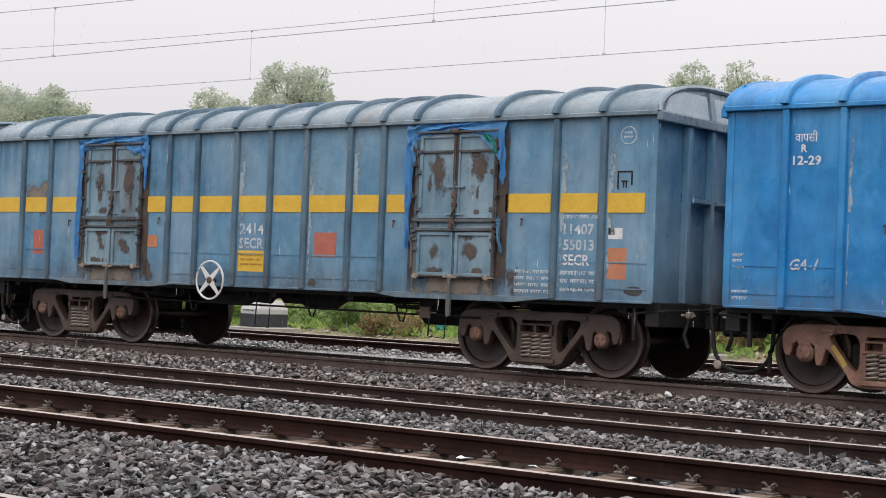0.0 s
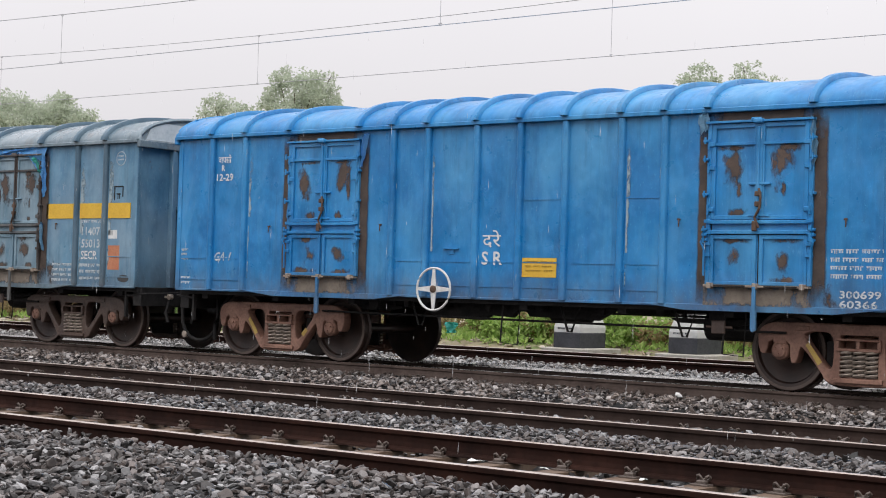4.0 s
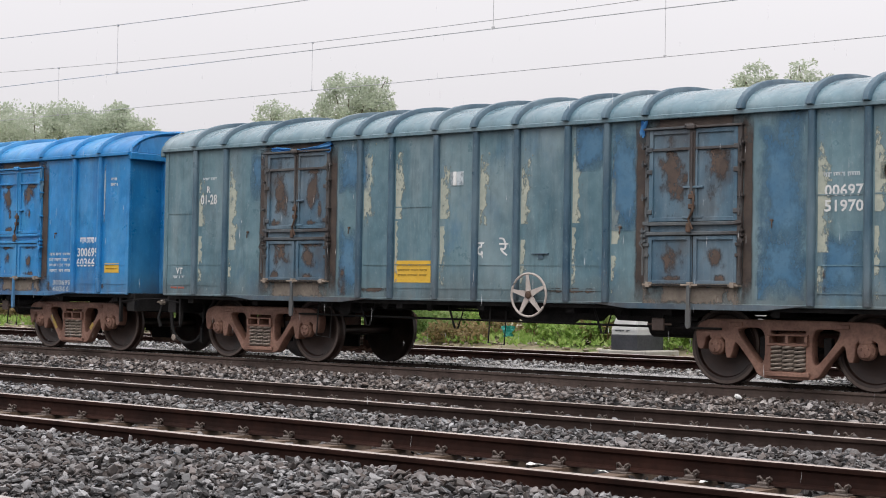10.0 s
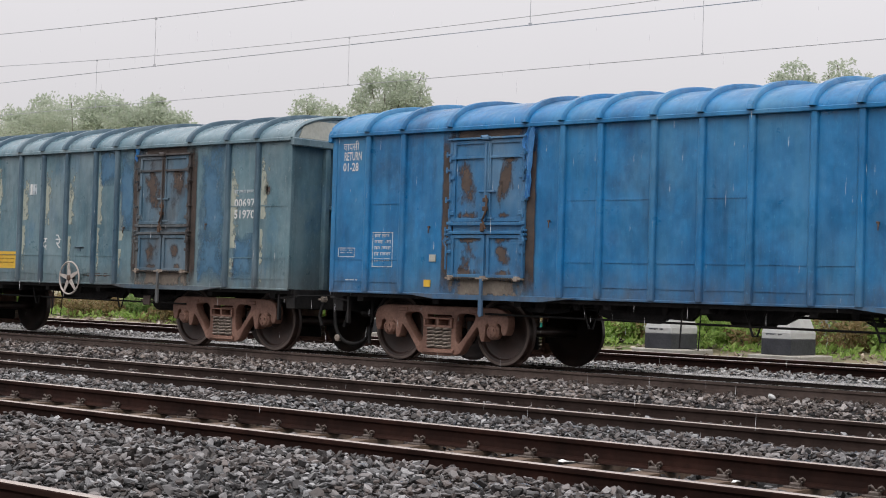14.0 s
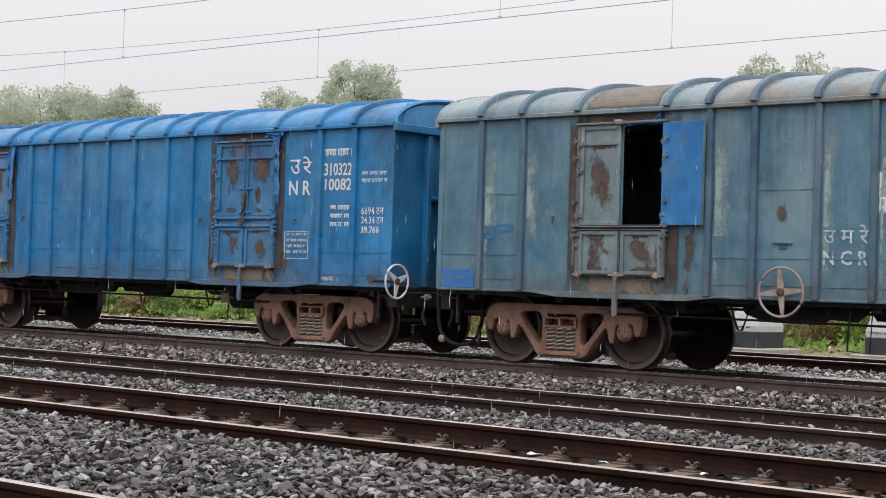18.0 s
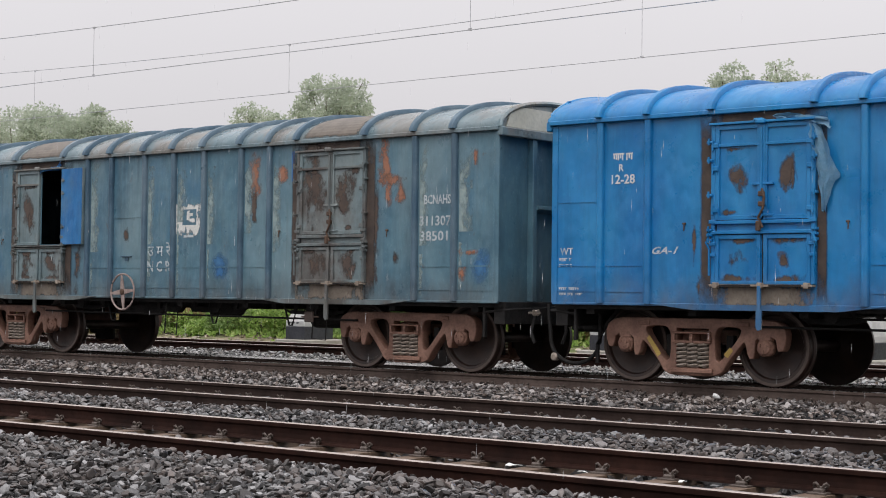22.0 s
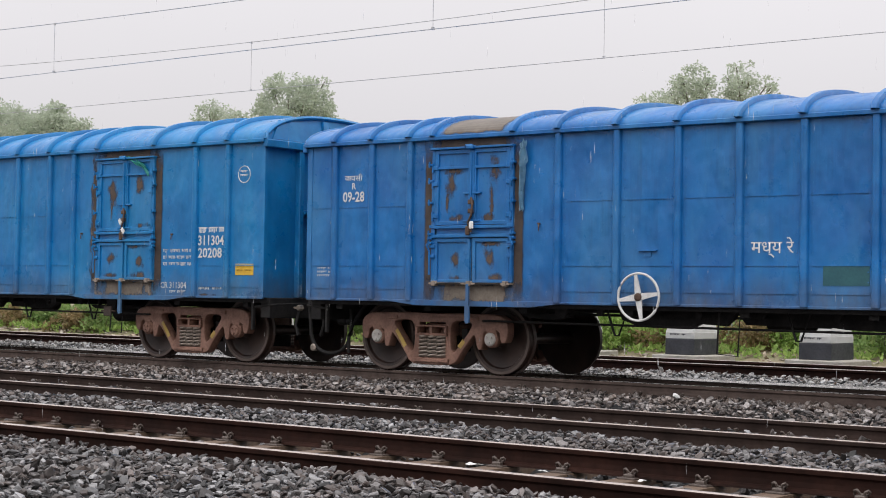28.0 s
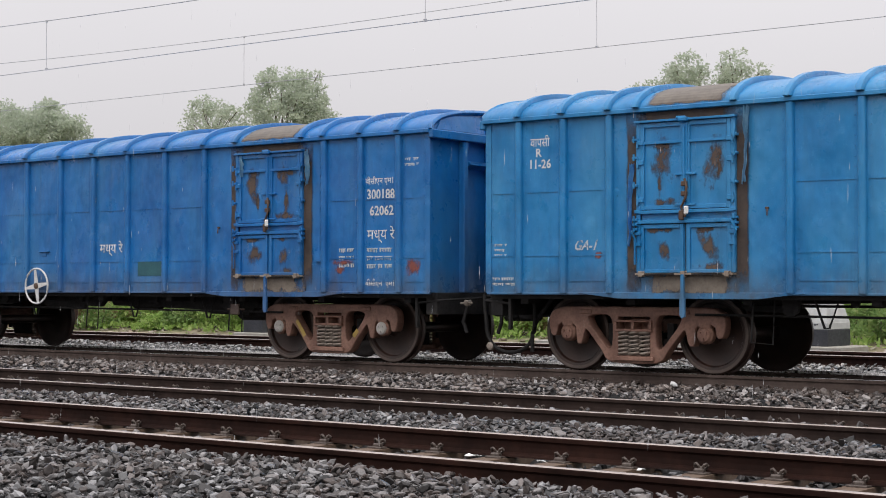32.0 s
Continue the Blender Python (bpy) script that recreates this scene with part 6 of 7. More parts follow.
spots(w, ((-4.30, 2.9, 0.35, 0.7), (-2.3, 2.9, 0.5, 0.6), (1.95, 3.0, 0.45, 0.5), (2.45, 2.6, 0.35, 1.1), (4.66, 2.3, 0.55, 1.7), (4.66, 1.5, 0.5, 0.7), (-2.4, 1.6, 0.3, 0.9), (5.45, 1.5, 0.4, 0.6)), BLUE_WASH, rng, "blue_touch_up", 0.55)
spots(w, ((5.22, 1.22, 0.2, 0.18), (5.22, 1.36, 0.07, 0.18), (6.01, 2.56, 0.16, 0.16)), RUST_STAIN, rng)
spots(w, ((-2.5, 1.3, 0.2, 0.5), (1.6, 1.15, 1.0, 0.06), (-1.9, 1.12, 0.6, 0.08)), RUST_STAIN, rng, "rust_stain", 0.5)
rag(w, "rag", [((-4.0, 3.18), (-4.0, 3.28)), ((-3.4, 3.16), (-3.4, 3.22)), ((-2.75, 3.16), (-2.72, 3.30))], TARP, "blue cord of twisted cloth along the door head", rng=rng)
rag(w, "rag", [((2.70, 3.30), (2.80, 3.30)), ((2.68, 3.1), (2.78, 3.1))], TARP, rng=rng)
cleats(w, k, rng)

# Mid blue wagon with its hand brake on the end.
rng = np.random.default_rng(104)
W[4] = w, k = wagon("short", CENTRES[4], "mid-blue covered wagon with large white lettering and end hand brake", NR_BLUE, NR_BLUE, rng, BOGIE, None, NR_DOOR, 1.3, hard=NR_DOOR)
words(w, "वापसी", -6.31, 3.10, 0.15, WHITE, 0.32)
words(w, "RETURN", -6.29, 2.95, 0.13, WHITE, 0.36)
words(w, "01-28", -6.31, 2.79, 0.13, WHITE, 0.32)
words(w, "उ", 4.41, 2.65, 0.22, WHITE, 0.23)
words(w, "रे", 4.68, 2.65, 0.26, WHITE, 0.20)
words(w, "N R", 4.40, 2.33, 0.22, WHITE, 0.46)
bars(w, 5.14, 5.70, 2.88, 3.01, 1, WHITE, rng, fill=0.9)
words(w, "310322", 5.14, 2.61, 0.19, WHITE, 0.57)
words(w, "10082", 5.16, 2.39, 0.18, WHITE, 0.55)
bars(w, 5.28, 5.67, 1.80, 2.17, 3, WHITE, rng)
words(w, "6694 टन", 5.92, 2.03, 0.11, WHITE, 0.44)
words(w, "24.34 टन", 5.92, 1.90, 0.10, WHITE, 0.44)
words(w, "39.766", 5.92, 1.76, 0.10, WHITE, 0.36)
bars(w, 5.9, 6.4, 2.45, 2.66, 2, WHITE_FAINT, rng)
for x0, x1, z0, z1 in ((4.33, 4.84, 1.37, 1.79), (-5.66, -5.25, 1.37, 1.88), (-6.37, -6.02, 1.51, 1.65)):
    for q in ((x0, x1, z0, z0 + 0.012), (x0, x1, z1 - 0.012, z1), (x0, x0 + 0.012, z0 + 0.012, z1 - 0.012), (x1 - 0.012, x1, z0 + 0.012, z1 - 0.012)):
        plate(w, "stencil_border", *q, WHITE_FAINT, proud=0.002)
    bars(w, x0 + 0.04, x1 - 0.04, z0 + 0.04, z1 - 0.03, max(2, int((z1 - z0) / 0.09)), WHITE_FAINT, rng)
bars(w, -6.2, -5.95, 1.12, 1.18, 1, WHITE_FAINT, rng)
plate(w, "pale_patch", 5.15, 5.68, 1.04, 1.13, PEEL_GREY)
for rx, rz, m in ((-4.46, 1.51, CREAM), (-4.55, 1.15, YELLOW)):
    plate(w, "reflector", rx - 0.06, rx + 0.06, rz - 0.05, rz + 0.05, m, proud=0.01)
hand_wheel(w, 6.72, 1.07, 0.24, WHEEL_WHITE, 3, 0.4, -1.62, 90)
rag(w, "rag", [((-2.74, 3.28), (-2.64, 3.30)), ((-2.82, 3.12), (-2.62, 3.16)), ((-2.78, 2.8), (-2.66, 2.8)), ((-2.76, 2.35), (-2.70, 2.35))], TARP, "blue rag knotted at the door head", rng=rng)
rag(w, "rag", [((3.9, 3.24), (3.9, 3.30)), ((4.12, 3.22), (4.12, 3.32)), ((4.3, 3.24), (4.3, 3.33))], TARP, rng=rng)
rag(w, "rag", [((4.08, 3.24), (4.24, 3.24)), ((4.10, 2.9), (4.22, 2.9)), ((4.14, 2.5), (4.22, 2.5)), ((4.18, 2.2), (4.22, 2.2))], TARP, rng=rng)
spots(w, ((6.15, 1.09, 0.22, 0.10), (4.33, 1.3, 0.16, 0.5)), RUST_STAIN, rng)
cleats(w, k, rng)

# Teal-grey wagon with one leaf swung open.
rng = np.random.default_rng(105)
W[5] = w, k = wagon("short", CENTRES[5], "faded teal-grey covered wagon with one door leaf swung open", TEAL_GREY, TEAL_ROOF, rng, BOGIE, None, OLD_GREY, 1.7, open_leaf=1, levels=((1.87, 1.80), (1.95, 1.77)), roof_rust=ROOF_RUST, gable=CREAM, hard=OLD_BROWN, post=POST_GREY)
words(w, "उ म रे", -0.63, 1.66, 0.22, WHITE_FAINT, 0.57)
words(w, "N C R", -0.63, 1.41, 0.17, WHITE_FAINT, 0.57)
spots(w, ((0.33, 2.24, 0.56, 0.44),), WHITE_DAUB, rng, "poster_scrap", 0.22)
spots(w, ((0.36, 2.27, 0.26, 0.20),), TEAL_GREY, rng, "torn_hole", 0.35)
spots(w, ((0.33, 2.30, 0.07, 0.16), (0.42, 2.22, 0.14, 0.06), (0.40, 2.31, 0.10, 0.05)), WHITE_DAUB, rng, "poster_scrap", 0.5)
plate(w, "poster_foot", 0.22, 0.46, 1.95, 1.99, WHITE_FAINT)
spots(w, ((1.08, 1.53, 0.36, 0.30),), BLUE_DAUB, rng, "blue_touch_up")
spots(w, ((1.08, 1.40, 0.28, 0.2),), BLUE_DAUB, rng, "blue_touch_up")
plate(w, "blue_touch_up", -6.46, -5.86, 1.02, 1.27, BLUE_PATCH)
spots(w, ((-5.4, 1.83, 0.34, 0.10), (-5.6, 1.72, 0.2, 0.08)), BLUE_DAUB, rng, "blue_touch_up")
spots(w, ((1.85, 2.85, 0.28, 0.62), (2.42, 2.85, 0.26, 0.26), (4.45, 2.95, 0.24, 0.62), (4.62, 2.70, 0.44, 0.16), (4.54, 2.5, 0.14, 0.40), (4.78, 2.55, 0.16, 0.3), (6.03, 1.67, 0.34, 0.07), (5.90, 1.38, 0.24, 0.22), (6.12, 2.98, 0.07, 0.2)), ORANGE_DAUB, rng, "orange_daub", 0.5)
words(w, "BCNAHS", 5.22, 2.34, 0.13, WHITE_FAINT, 0.48)
words(w, "311307", 5.14, 2.04, 0.14, WHITE_FAINT, 0.57)
words(w, "38501", 5.15, 1.83, 0.14, WHITE_FAINT, 0.50)
peel_strips(w, k, rng, PEEL_SOFT, 0.9, 0.17)
spots(w, ((-2.45, 1.5, 0.2, 0.9), (4.32, 2.0, 0.14, 1.7), (-1.18, 2.0, 0.17, 0.24), (1.82, 2.4, 0.16, 0.5),
          (4.7, 1.6, 0.18, 0.2)), RUST_STAIN, rng, "rust_stain", 0.5)
plate(w, "blue_stripe", 2.62, 2.68, 2.75, 3.2, BLUE_PATCH)
spots(w, ((6.23, 1.47, 0.28, 0.40),), BLUE_DAUB, rng, "blue_touch_up")
card_holder(w, -1.15, 1.66, POST_GREY)
hand_wheel(w, -1.10, 1.08, 0.29, WHEEL_PAINT, 4, 0.1)
rag(w, "rag", [((-3.42, 3.12), (-3.42, 3.20)), ((-3.2, 3.14), (-3.2, 3.19)), ((-2.95, 3.14), (-2.95, 3.21)), ((-2.86, 3.16), (-2.86, 3.34))], TARP, "twisted blue cloth over the doorway", rng=rng)
cleats(w, k, rng)

# Freshly painted blue wagon.
rng = np.random.default_rng(106)
W[6] = w, k = wagon("short", CENTRES[6], "freshly painted blue covered wagon with white lettering", NCR_BLUE, NCR_BLUE, rng, None, None, None, 0.9, marked=True)
bars(w, -5.59, -5.3, 2.80, 2.90, 1, WHITE, rng, fill=0.9)
words(w, "R", -5.50, 2.67, 0.09, WHITE)
words(w, "12-28", -5.61, 2.51, 0.12, WHITE, 0.35)
words(w, "उम", -0.51, 1.84, 0.21, WHITE, 0.35)
words(w, "NCR", -0.61, 1.61, 0.20, WHITE, 0.55)
notice(w, -0.64, -0.05, 1.24, 1.56, rng)
words(w, "WT", -6.4, 1.62, 0.09, WHITE_FAINT)
bars(w, -6.42, -6.22, 1.42, 1.58, 2, WHITE_FAINT, rng)
bars(w, -6.42, -6.05, 1.06, 1.20, 2, WHITE_FAINT, rng)
words(w, "GA-1", -5.0, 1.62, 0.09, WHITE_FAINT, 0.38, "chalk_mark", 0.4)
bars(w, 5.13, 5.70, 1.95, 2.06, 1, WHITE, rng, fill=0.9)
words(w, "311304", 5.13, 1.78, 0.155, WHITE, 0.56)
words(w, "20208", 5.13, 1.59, 0.155, WHITE, 0.52)
bars(w, 4.34, 4.98, 1.42, 1.73, 3, WHITE_FAINT, rng)
words(w, "CR 311304", 4.30, 1.12, 0.10, WHITE_FAINT, 0.58)
bars(w, 4.5, 4.9, 1.02, 1.09, 1, WHITE_FAINT, rng)
bars(w, 5.15, 5.68, 1.06, 1.16, 1, WHITE_FAINT, rng)
notice(w, 5.94, 6.32, 1.33, 1.50, rng, 2)
bm = bmesh.new()
tube(bm, [(6.09 + 0.125 * math.cos(a), -HALF_W, 2.84 + 0.125 * math.sin(a)) for a in np.linspace(0, 2 * math.pi, 25)[:-1]], 0.008, 5, True)
part("round_emblem", bm, WHITE, w)
bars(w, 6.01, 6.17, 2.78, 2.90, 2, WHITE, rng)
card_holder(w, -1.17, 1.66, NCR_BLUE)
hand_wheel(w, -1.08, 1.08, 0.29, WHEEL_BEIGE, 5, 0.55)
rag(w, "rag", [((3.42, 3.17), (3.42, 3.22)), ((3.62, 3.13), (3.66, 3.2)), ((3.85, 3.02), (3.92, 3.08)), ((4.02, 2.86), (4.06, 2.94))], RAG_GREEN, "teal-green rag caught on the door head", rng=rng)
rag(w, "rag", [((-3.32, 3.25), (-3.26, 3.19)), ((-3.10, 3.26), (-3.06, 3.17)), ((-2.85, 3.22), (-2.80, 3.13)), ((-2.62, 3.18), (-2.58, 3.05))], RAG_PALE,
    "pale blue rag strung over the door", rng=rng)
rag(w, "rag", [((-2.86, 3.14), (-2.72, 3.12)), ((-2.82, 2.85), (-2.58, 2.80)), ((-2.76, 2.62), (-2.46, 2.52)), ((-2.72, 2.38), (-2.56, 2.34)), ((-2.69, 2.10), (-2.63, 2.10))], RAG_PALE, rng=rng)
for x, z in ((3.52, 2.02), (3.45, 2.16)):
    bm = bmesh.new()
    prism(bm, [(x - 0.05, z + 0.02), (x - 0.01, z + 0.06), (x + 0.045, z - 0.01), (x + 0.01, z - 0.055)], -HALF_W - 0.13, -HALF_W - 0.118)
    bmesh.ops.recalc_face_normals(bm, faces=bm.faces)
    part("seal_tag", bm, TAG_WHITE, w)
spots(w, ((-4.40, 1.7, 0.05, 0.5), (-4.33, 1.25, 0.1, 0.4), (5.3, 1.03, 0.4, 0.05), (2.62, 2.2, 0.1, 1.6)), RUST_STAIN, rng)
cleats(w, k, rng)

# Deep blue wagon.
rng = np.random.default_rng(107)
W[7] = w, k = wagon("long", CENTRES[7], "deep blue long covered wagon with riveted seams and white lettering", CR_BLUE, CR_BLUE, rng, None, CAP_WHITE, None, 1.0, marked=True, seam_chance=1.0, roof_rust=ROOF_RUST, rivets=True)
words(w, "वापसी", -6.24, 2.67, 0.10, WHITE, 0.33)
words(w, "R", -6.10, 2.55, 0.09, WHITE)
words(w, "09-28", -6.27, 2.37, 0.15, WHITE, 0.40)
plate(w, "label_box", 4.86, 4.99, 1.44, 1.59, CR_BLUE, "", 0.035)
words(w, "मध्य रे", 0.15, 1.57, 0.24, WHITE, 0.55)
plate(w, "green_patch", 1.06, 1.62, 1.25, 1.48, GREEN_PATCH, "patch of dull green paint")
words(w, "बीसीएन एम1", 5.80, 2.49, 0.13, WHITE, 0.50)
words(w, "300188", 5.83, 2.29, 0.15, WHITE, 0.50)
words(w, "62062", 5.88, 2.07, 0.14, WHITE, 0.43)
words(w, "मध्य रे", 5.83, 1.69, 0.23, WHITE, 0.50)
bars(w, 5.82, 6.28, 1.28, 1.62, 3, WHITE_FAINT, rng)
words(w, "बीसीएन  एम1", 5.80, 1.07, 0.12, WHITE, 0.52)
bars(w, 5.3, 5.58, 1.30, 1.62, 3, WHITE_FAINT, rng)
spots(w, ((5.4, 1.42, 0.34, 0.07), (5.32, 1.32, 0.14, 0.09), (6.66, 1.35, 0.24, 0.2)), RED_DAUB, rng, "red_daub", 0.4)
bars(w, 6.5, 6.75, 2.7, 2.85, 2, WHITE_FAINT, rng)
bars(w, -6.75, -6.45, 1.3, 1.45, 3, WHITE_FAINT, rng)
card_holder(w, -1.25, 1.66, CR_BLUE)
hand_wheel(w, -1.31, 1.09, 0.29, WHEEL_WHITE, 4, 0.15)
rag(w, "rag", [((-3.16, 3.1), (-3.06, 3.12)), ((-3.2, 2.9), (-3.04, 2.88)), ((-3.16, 2.7), (-3.08, 2.68)), ((-3.16, 2.2), (-3.1, 2.2))], RAG_PALE, "pale blue rag tied beside the door", rng=rng)
rag(w, "rag", [((4.70, 3.05), (4.76, 3.05)), ((4.70, 2.8), (4.78, 2.8)), ((4.70, 2.55), (4.75, 2.55))], RAG_PALE, rng=rng)
rag(w, "rag", [((3.36, 3.0), (3.42, 3.02)), ((3.38, 2.85), (3.44, 2.85)), ((3.40, 2.72), (3.43, 2.72))], RAG_PALE, rng=rng)
for x in (-3.9, 3.98):
    bm = bmesh.new()
    box(bm, x - 0.03, x + 0.04, -HALF_W - 0.13, -HALF_W - 0.11, 1.96, 2.06, 0.012)
    part("seal_tag", bm, TAG_WHITE, w)
cleats(w, k, rng)

# Light blue wagon at the end of the row.
rng = np.random.default_rng(108)
W[8] = w, k = wagon("tall", CENTRES[8], "light blue long covered wagon with rust-blotched doors", SKY_BLUE, SKY_BLUE, rng, None, None, None, 1.25, gear=1.3, seam_chance=1.0, roof_rust=ROOF_RUST, rivets=True)
words(w, "वापसी", -6.24, 2.88, 0.15, WHITE, 0.30)
words(w, "R", -6.15, 2.75, 0.11, WHITE)
words(w, "11-26", -6.24, 2.60, 0.12, WHITE, 0.32)
words(w, "GA-1", -5.55, 1.54, 0.13, WHITE_FAINT, 0.34, "chalk_mark", 0.4)
bars(w, -6.82, -6.62, 1.44, 1.64, 3, WHITE_FAINT, rng)
bars(w, -6.85, -6.48, 1.06, 1.2, 2, WHITE_FAINT, rng)
spots(w, ((-5.2, 1.48, 0.09, 0.08),), RED_DAUB, rng, "red_daub", 0.2)
hand_wheel(w, 1.3, 1.09, 0.29, WHEEL_WHITE, 4, 0.2)
rag(w, "rag", [((-4.72, 2.6), (-4.66, 2.6)), ((-4.74, 2.2), (-4.68, 2.2)), ((-4.74, 1.6), (-4.70, 1.6))], TARP, "strip of blue sheet beside the door", rng=rng)
rag(w, "rag", [((-3.16, 3.2), (-3.08, 3.2)), ((-3.15, 2.8), (-3.1, 2.8)), ((-3.18, 2.3), (-3.13, 2.3))], RAG_PALE, rng=rng)
bm = bmesh.new()
box(bm, -3.92, -3.86, -HALF_W - 0.13, -HALF_W - 0.11, 1.95, 2.05, 0.012)
part("seal_tag", bm, TAG_WHITE, w)
cleats(w, k, rng)

# ---- overhead wires ----
WIRE = plain("dull_aluminium_wire", (0.42, 0.42, 0.43), (0.52, 0.52, 0.53), 20, 0.5, 0.1, 0.1)

MAST = plain("galvanised_steel_mast", (0.28, 0.29, 0.30), (0.36, 0.37, 0.38), 4, 0.5, 0.5, 0.2)


def overhead(y, contact, low, at, bend, droppers):
    """A contact wire under a sagging carrier, with droppers between."""
    t = thing("overhead_line", "electric contact wire hung from a carrier by thin droppers", "overhead wire", "overhead lines", loc=(0, y, 0))

    def carrier(x):
        return low + bend * (x - at) ** 2
    xs = np.linspace(-62, 18, 60)
    bm = bmesh.new()
    tube(bm, [(x, 0, carrier(x)) for x in xs], 0.0078, 6)
    part("carrier_wire", bm, WIRE, t)
    bm = bmesh.new()
    tube(bm, [(x, 0, contact) for x in xs], 0.0078, 6)
    part("contact_wire", bm, WIRE, t)
    for x, e in ((-62, -1), (18, 1)):
        bm = bmesh.new()
        box(bm, x - 0.12, x + 0.12, 2.0, 2.24, -0.25, 8.2, 0.01)
        part("mast", bm, MAST, t)
        bm = bmesh.new()
        tube(bm, [(x, 2.0, carrier(x) + 0.25), (x, -0.05, carrier(x))], 0.03, 6)
        tube(bm, [(x, 2.0, contact + 0.15), (x, -0.05, contact)], 0.02, 6)
        tube(bm, [(x, 2.0, contact + 0.15), (x, 0.3, carrier(x))], 0.03, 6)
        part("bracket_arm", bm, MAST, t)
    for x in droppers:
        bm = bmesh.new()
        tube(bm, [(x, 0, contact), (x, 0, carrier(x))], 0.005, 5)
        box(bm, x - 0.025, x + 0.025, -0.012, 0.012, contact - 0.01, contact + 0.03)
        box(bm, x - 0.02, x + 0.02, -0.012, 0.012, carrier(x) - 0.03, carrier(x) + 0.01)
        part("dropper", bm, WIRE, t)


overhead(18.9, 5.06, 5.90, -17.0, 0.0012, (-42.0, -33.0, -24.03, -15.13, -6.2, 2.7))
overhead(25.2, 5.50, 6.56, -23.0, 0.0012, (-43.6, -34.4, -25.25, -16.13, -7.0, 2.1))

# ---- black and white blocks beyond the last track ----
CONCRETE = plain("rough_concrete", (0.30, 0.28, 0.24), (0.40, 0.38, 0.34), 5, 0.8, 0.0, 0.5, 0.01, (0.20, 0.18, 0.15))
BLOCK_WHITE = plain("whitewashed_block", (0.40, 0.40, 0.39), (0.54, 0.54, 0.52), 3, 0.75, 0.0, 0.3, 0.006, (0.42, 0.43, 0.42))
BLOCK_BLACK = plain("black_painted_block", (0.025, 0.026, 0.032), (0.050, 0.052, 0.060), 3, 0.6, 0.0, 0.3, 0.006)
for x0, tall in ((-27.6, 0.66), (-18.84, 0.82), (-16.14, 0.82), (-13.32, 0.84), (-10.65, 0.84)):
    b = thing("marker_block", "squat whitewashed block with a black base on a concrete plinth", "block", "blocks beside the far track", loc=(x0 + 0.32, 27.55, 0.0))
    hw = 0.32
    bm = bmesh.new()
    box(bm, -hw - 0.22, hw + 0.30, -0.14, 1.12, -0.34, 0.012, 0.02)
    part("plinth", bm, CONCRETE, b)
    bm = bmesh.new()
    box(bm, -hw, hw, 0.0, 0.98, 0.010, 0.32, 0.012)
    part("black_base", bm, BLOCK_BLACK, b)
    bm = bmesh.new()
    box(bm, -hw + 0.004, hw - 0.004, 0.004, 0.976, 0.318, 0.45, 0.01)
    for v in box(bm, -hw + 0.01, hw - 0.01, 0.01, 0.97, 0.448, tall):
        if v.co.z > 0.5:
            v.co.x, v.co.y = v.co.x * 0.72, 0.49 + (v.co.y - 0.49) * 0.72
    part("white_top", bm, BLOCK_WHITE, b)
    bars(b, -hw * 0.7, hw * 0.5, 0.36, 0.42, 1, BLOCK_BLACK, np.random.default_rng(5), "small_lettering", 0.002)

low = thing("low_wall", "weathered grey concrete wall beyond the verge", "wall", kind="structure", loc=(0, 36.0, -0.25))
GREY_WALL = plain("weathered_grey_render", (0.24, 0.26, 0.27), (0.31, 0.33, 0.34), 1.2, 0.85, 0.0, 0.4, 0.01, (0.17, 0.18, 0.19))
bm = bmesh.new()
box(bm, -21.0, -10.0, 0.0, 0.2, 0.0, 1.9, 0.01)
part("wall_panel", bm, GREY_WALL, low)

# ---- plants ----
BUSH_A = leaf_mat("fresh_green_leaves", (0.20, 0.32, 0.075), (0.36, 0.50, 0.14), (0.45, 0.52, 0.20))
BUSH_B = leaf_mat("deep_green_leaves", (0.15, 0.25, 0.08), (0.29, 0.40, 0.14), (0.38, 0.42, 0.18))
BUSH_DRY = leaf_mat("dry_brown_leaves", (0.24, 0.18, 0.09), (0.36, 0.27, 0.14), (0.20, 0.22, 0.08))
# Distant crowns: rain haze is painted in by lightening the leaf colour.
TREE_LEAF = leaf_mat("haze_paled_tree_leaves", (0.42, 0.48, 0.37), (0.52, 0.57, 0.46), (0.58, 0.61, 0.53), 0.6)
NEAR_LEAF = leaf_mat("broad_green_leaves", (0.16, 0.21, 0.07), (0.27, 0.31, 0.13), (0.34, 0.29, 0.16), 0.5)
BARK = plain("grey_brown_bark", (0.10, 0.08, 0.06), (0.16, 0.13, 0.10), 3, 0.85, 0.0, 0.6, 0.02)


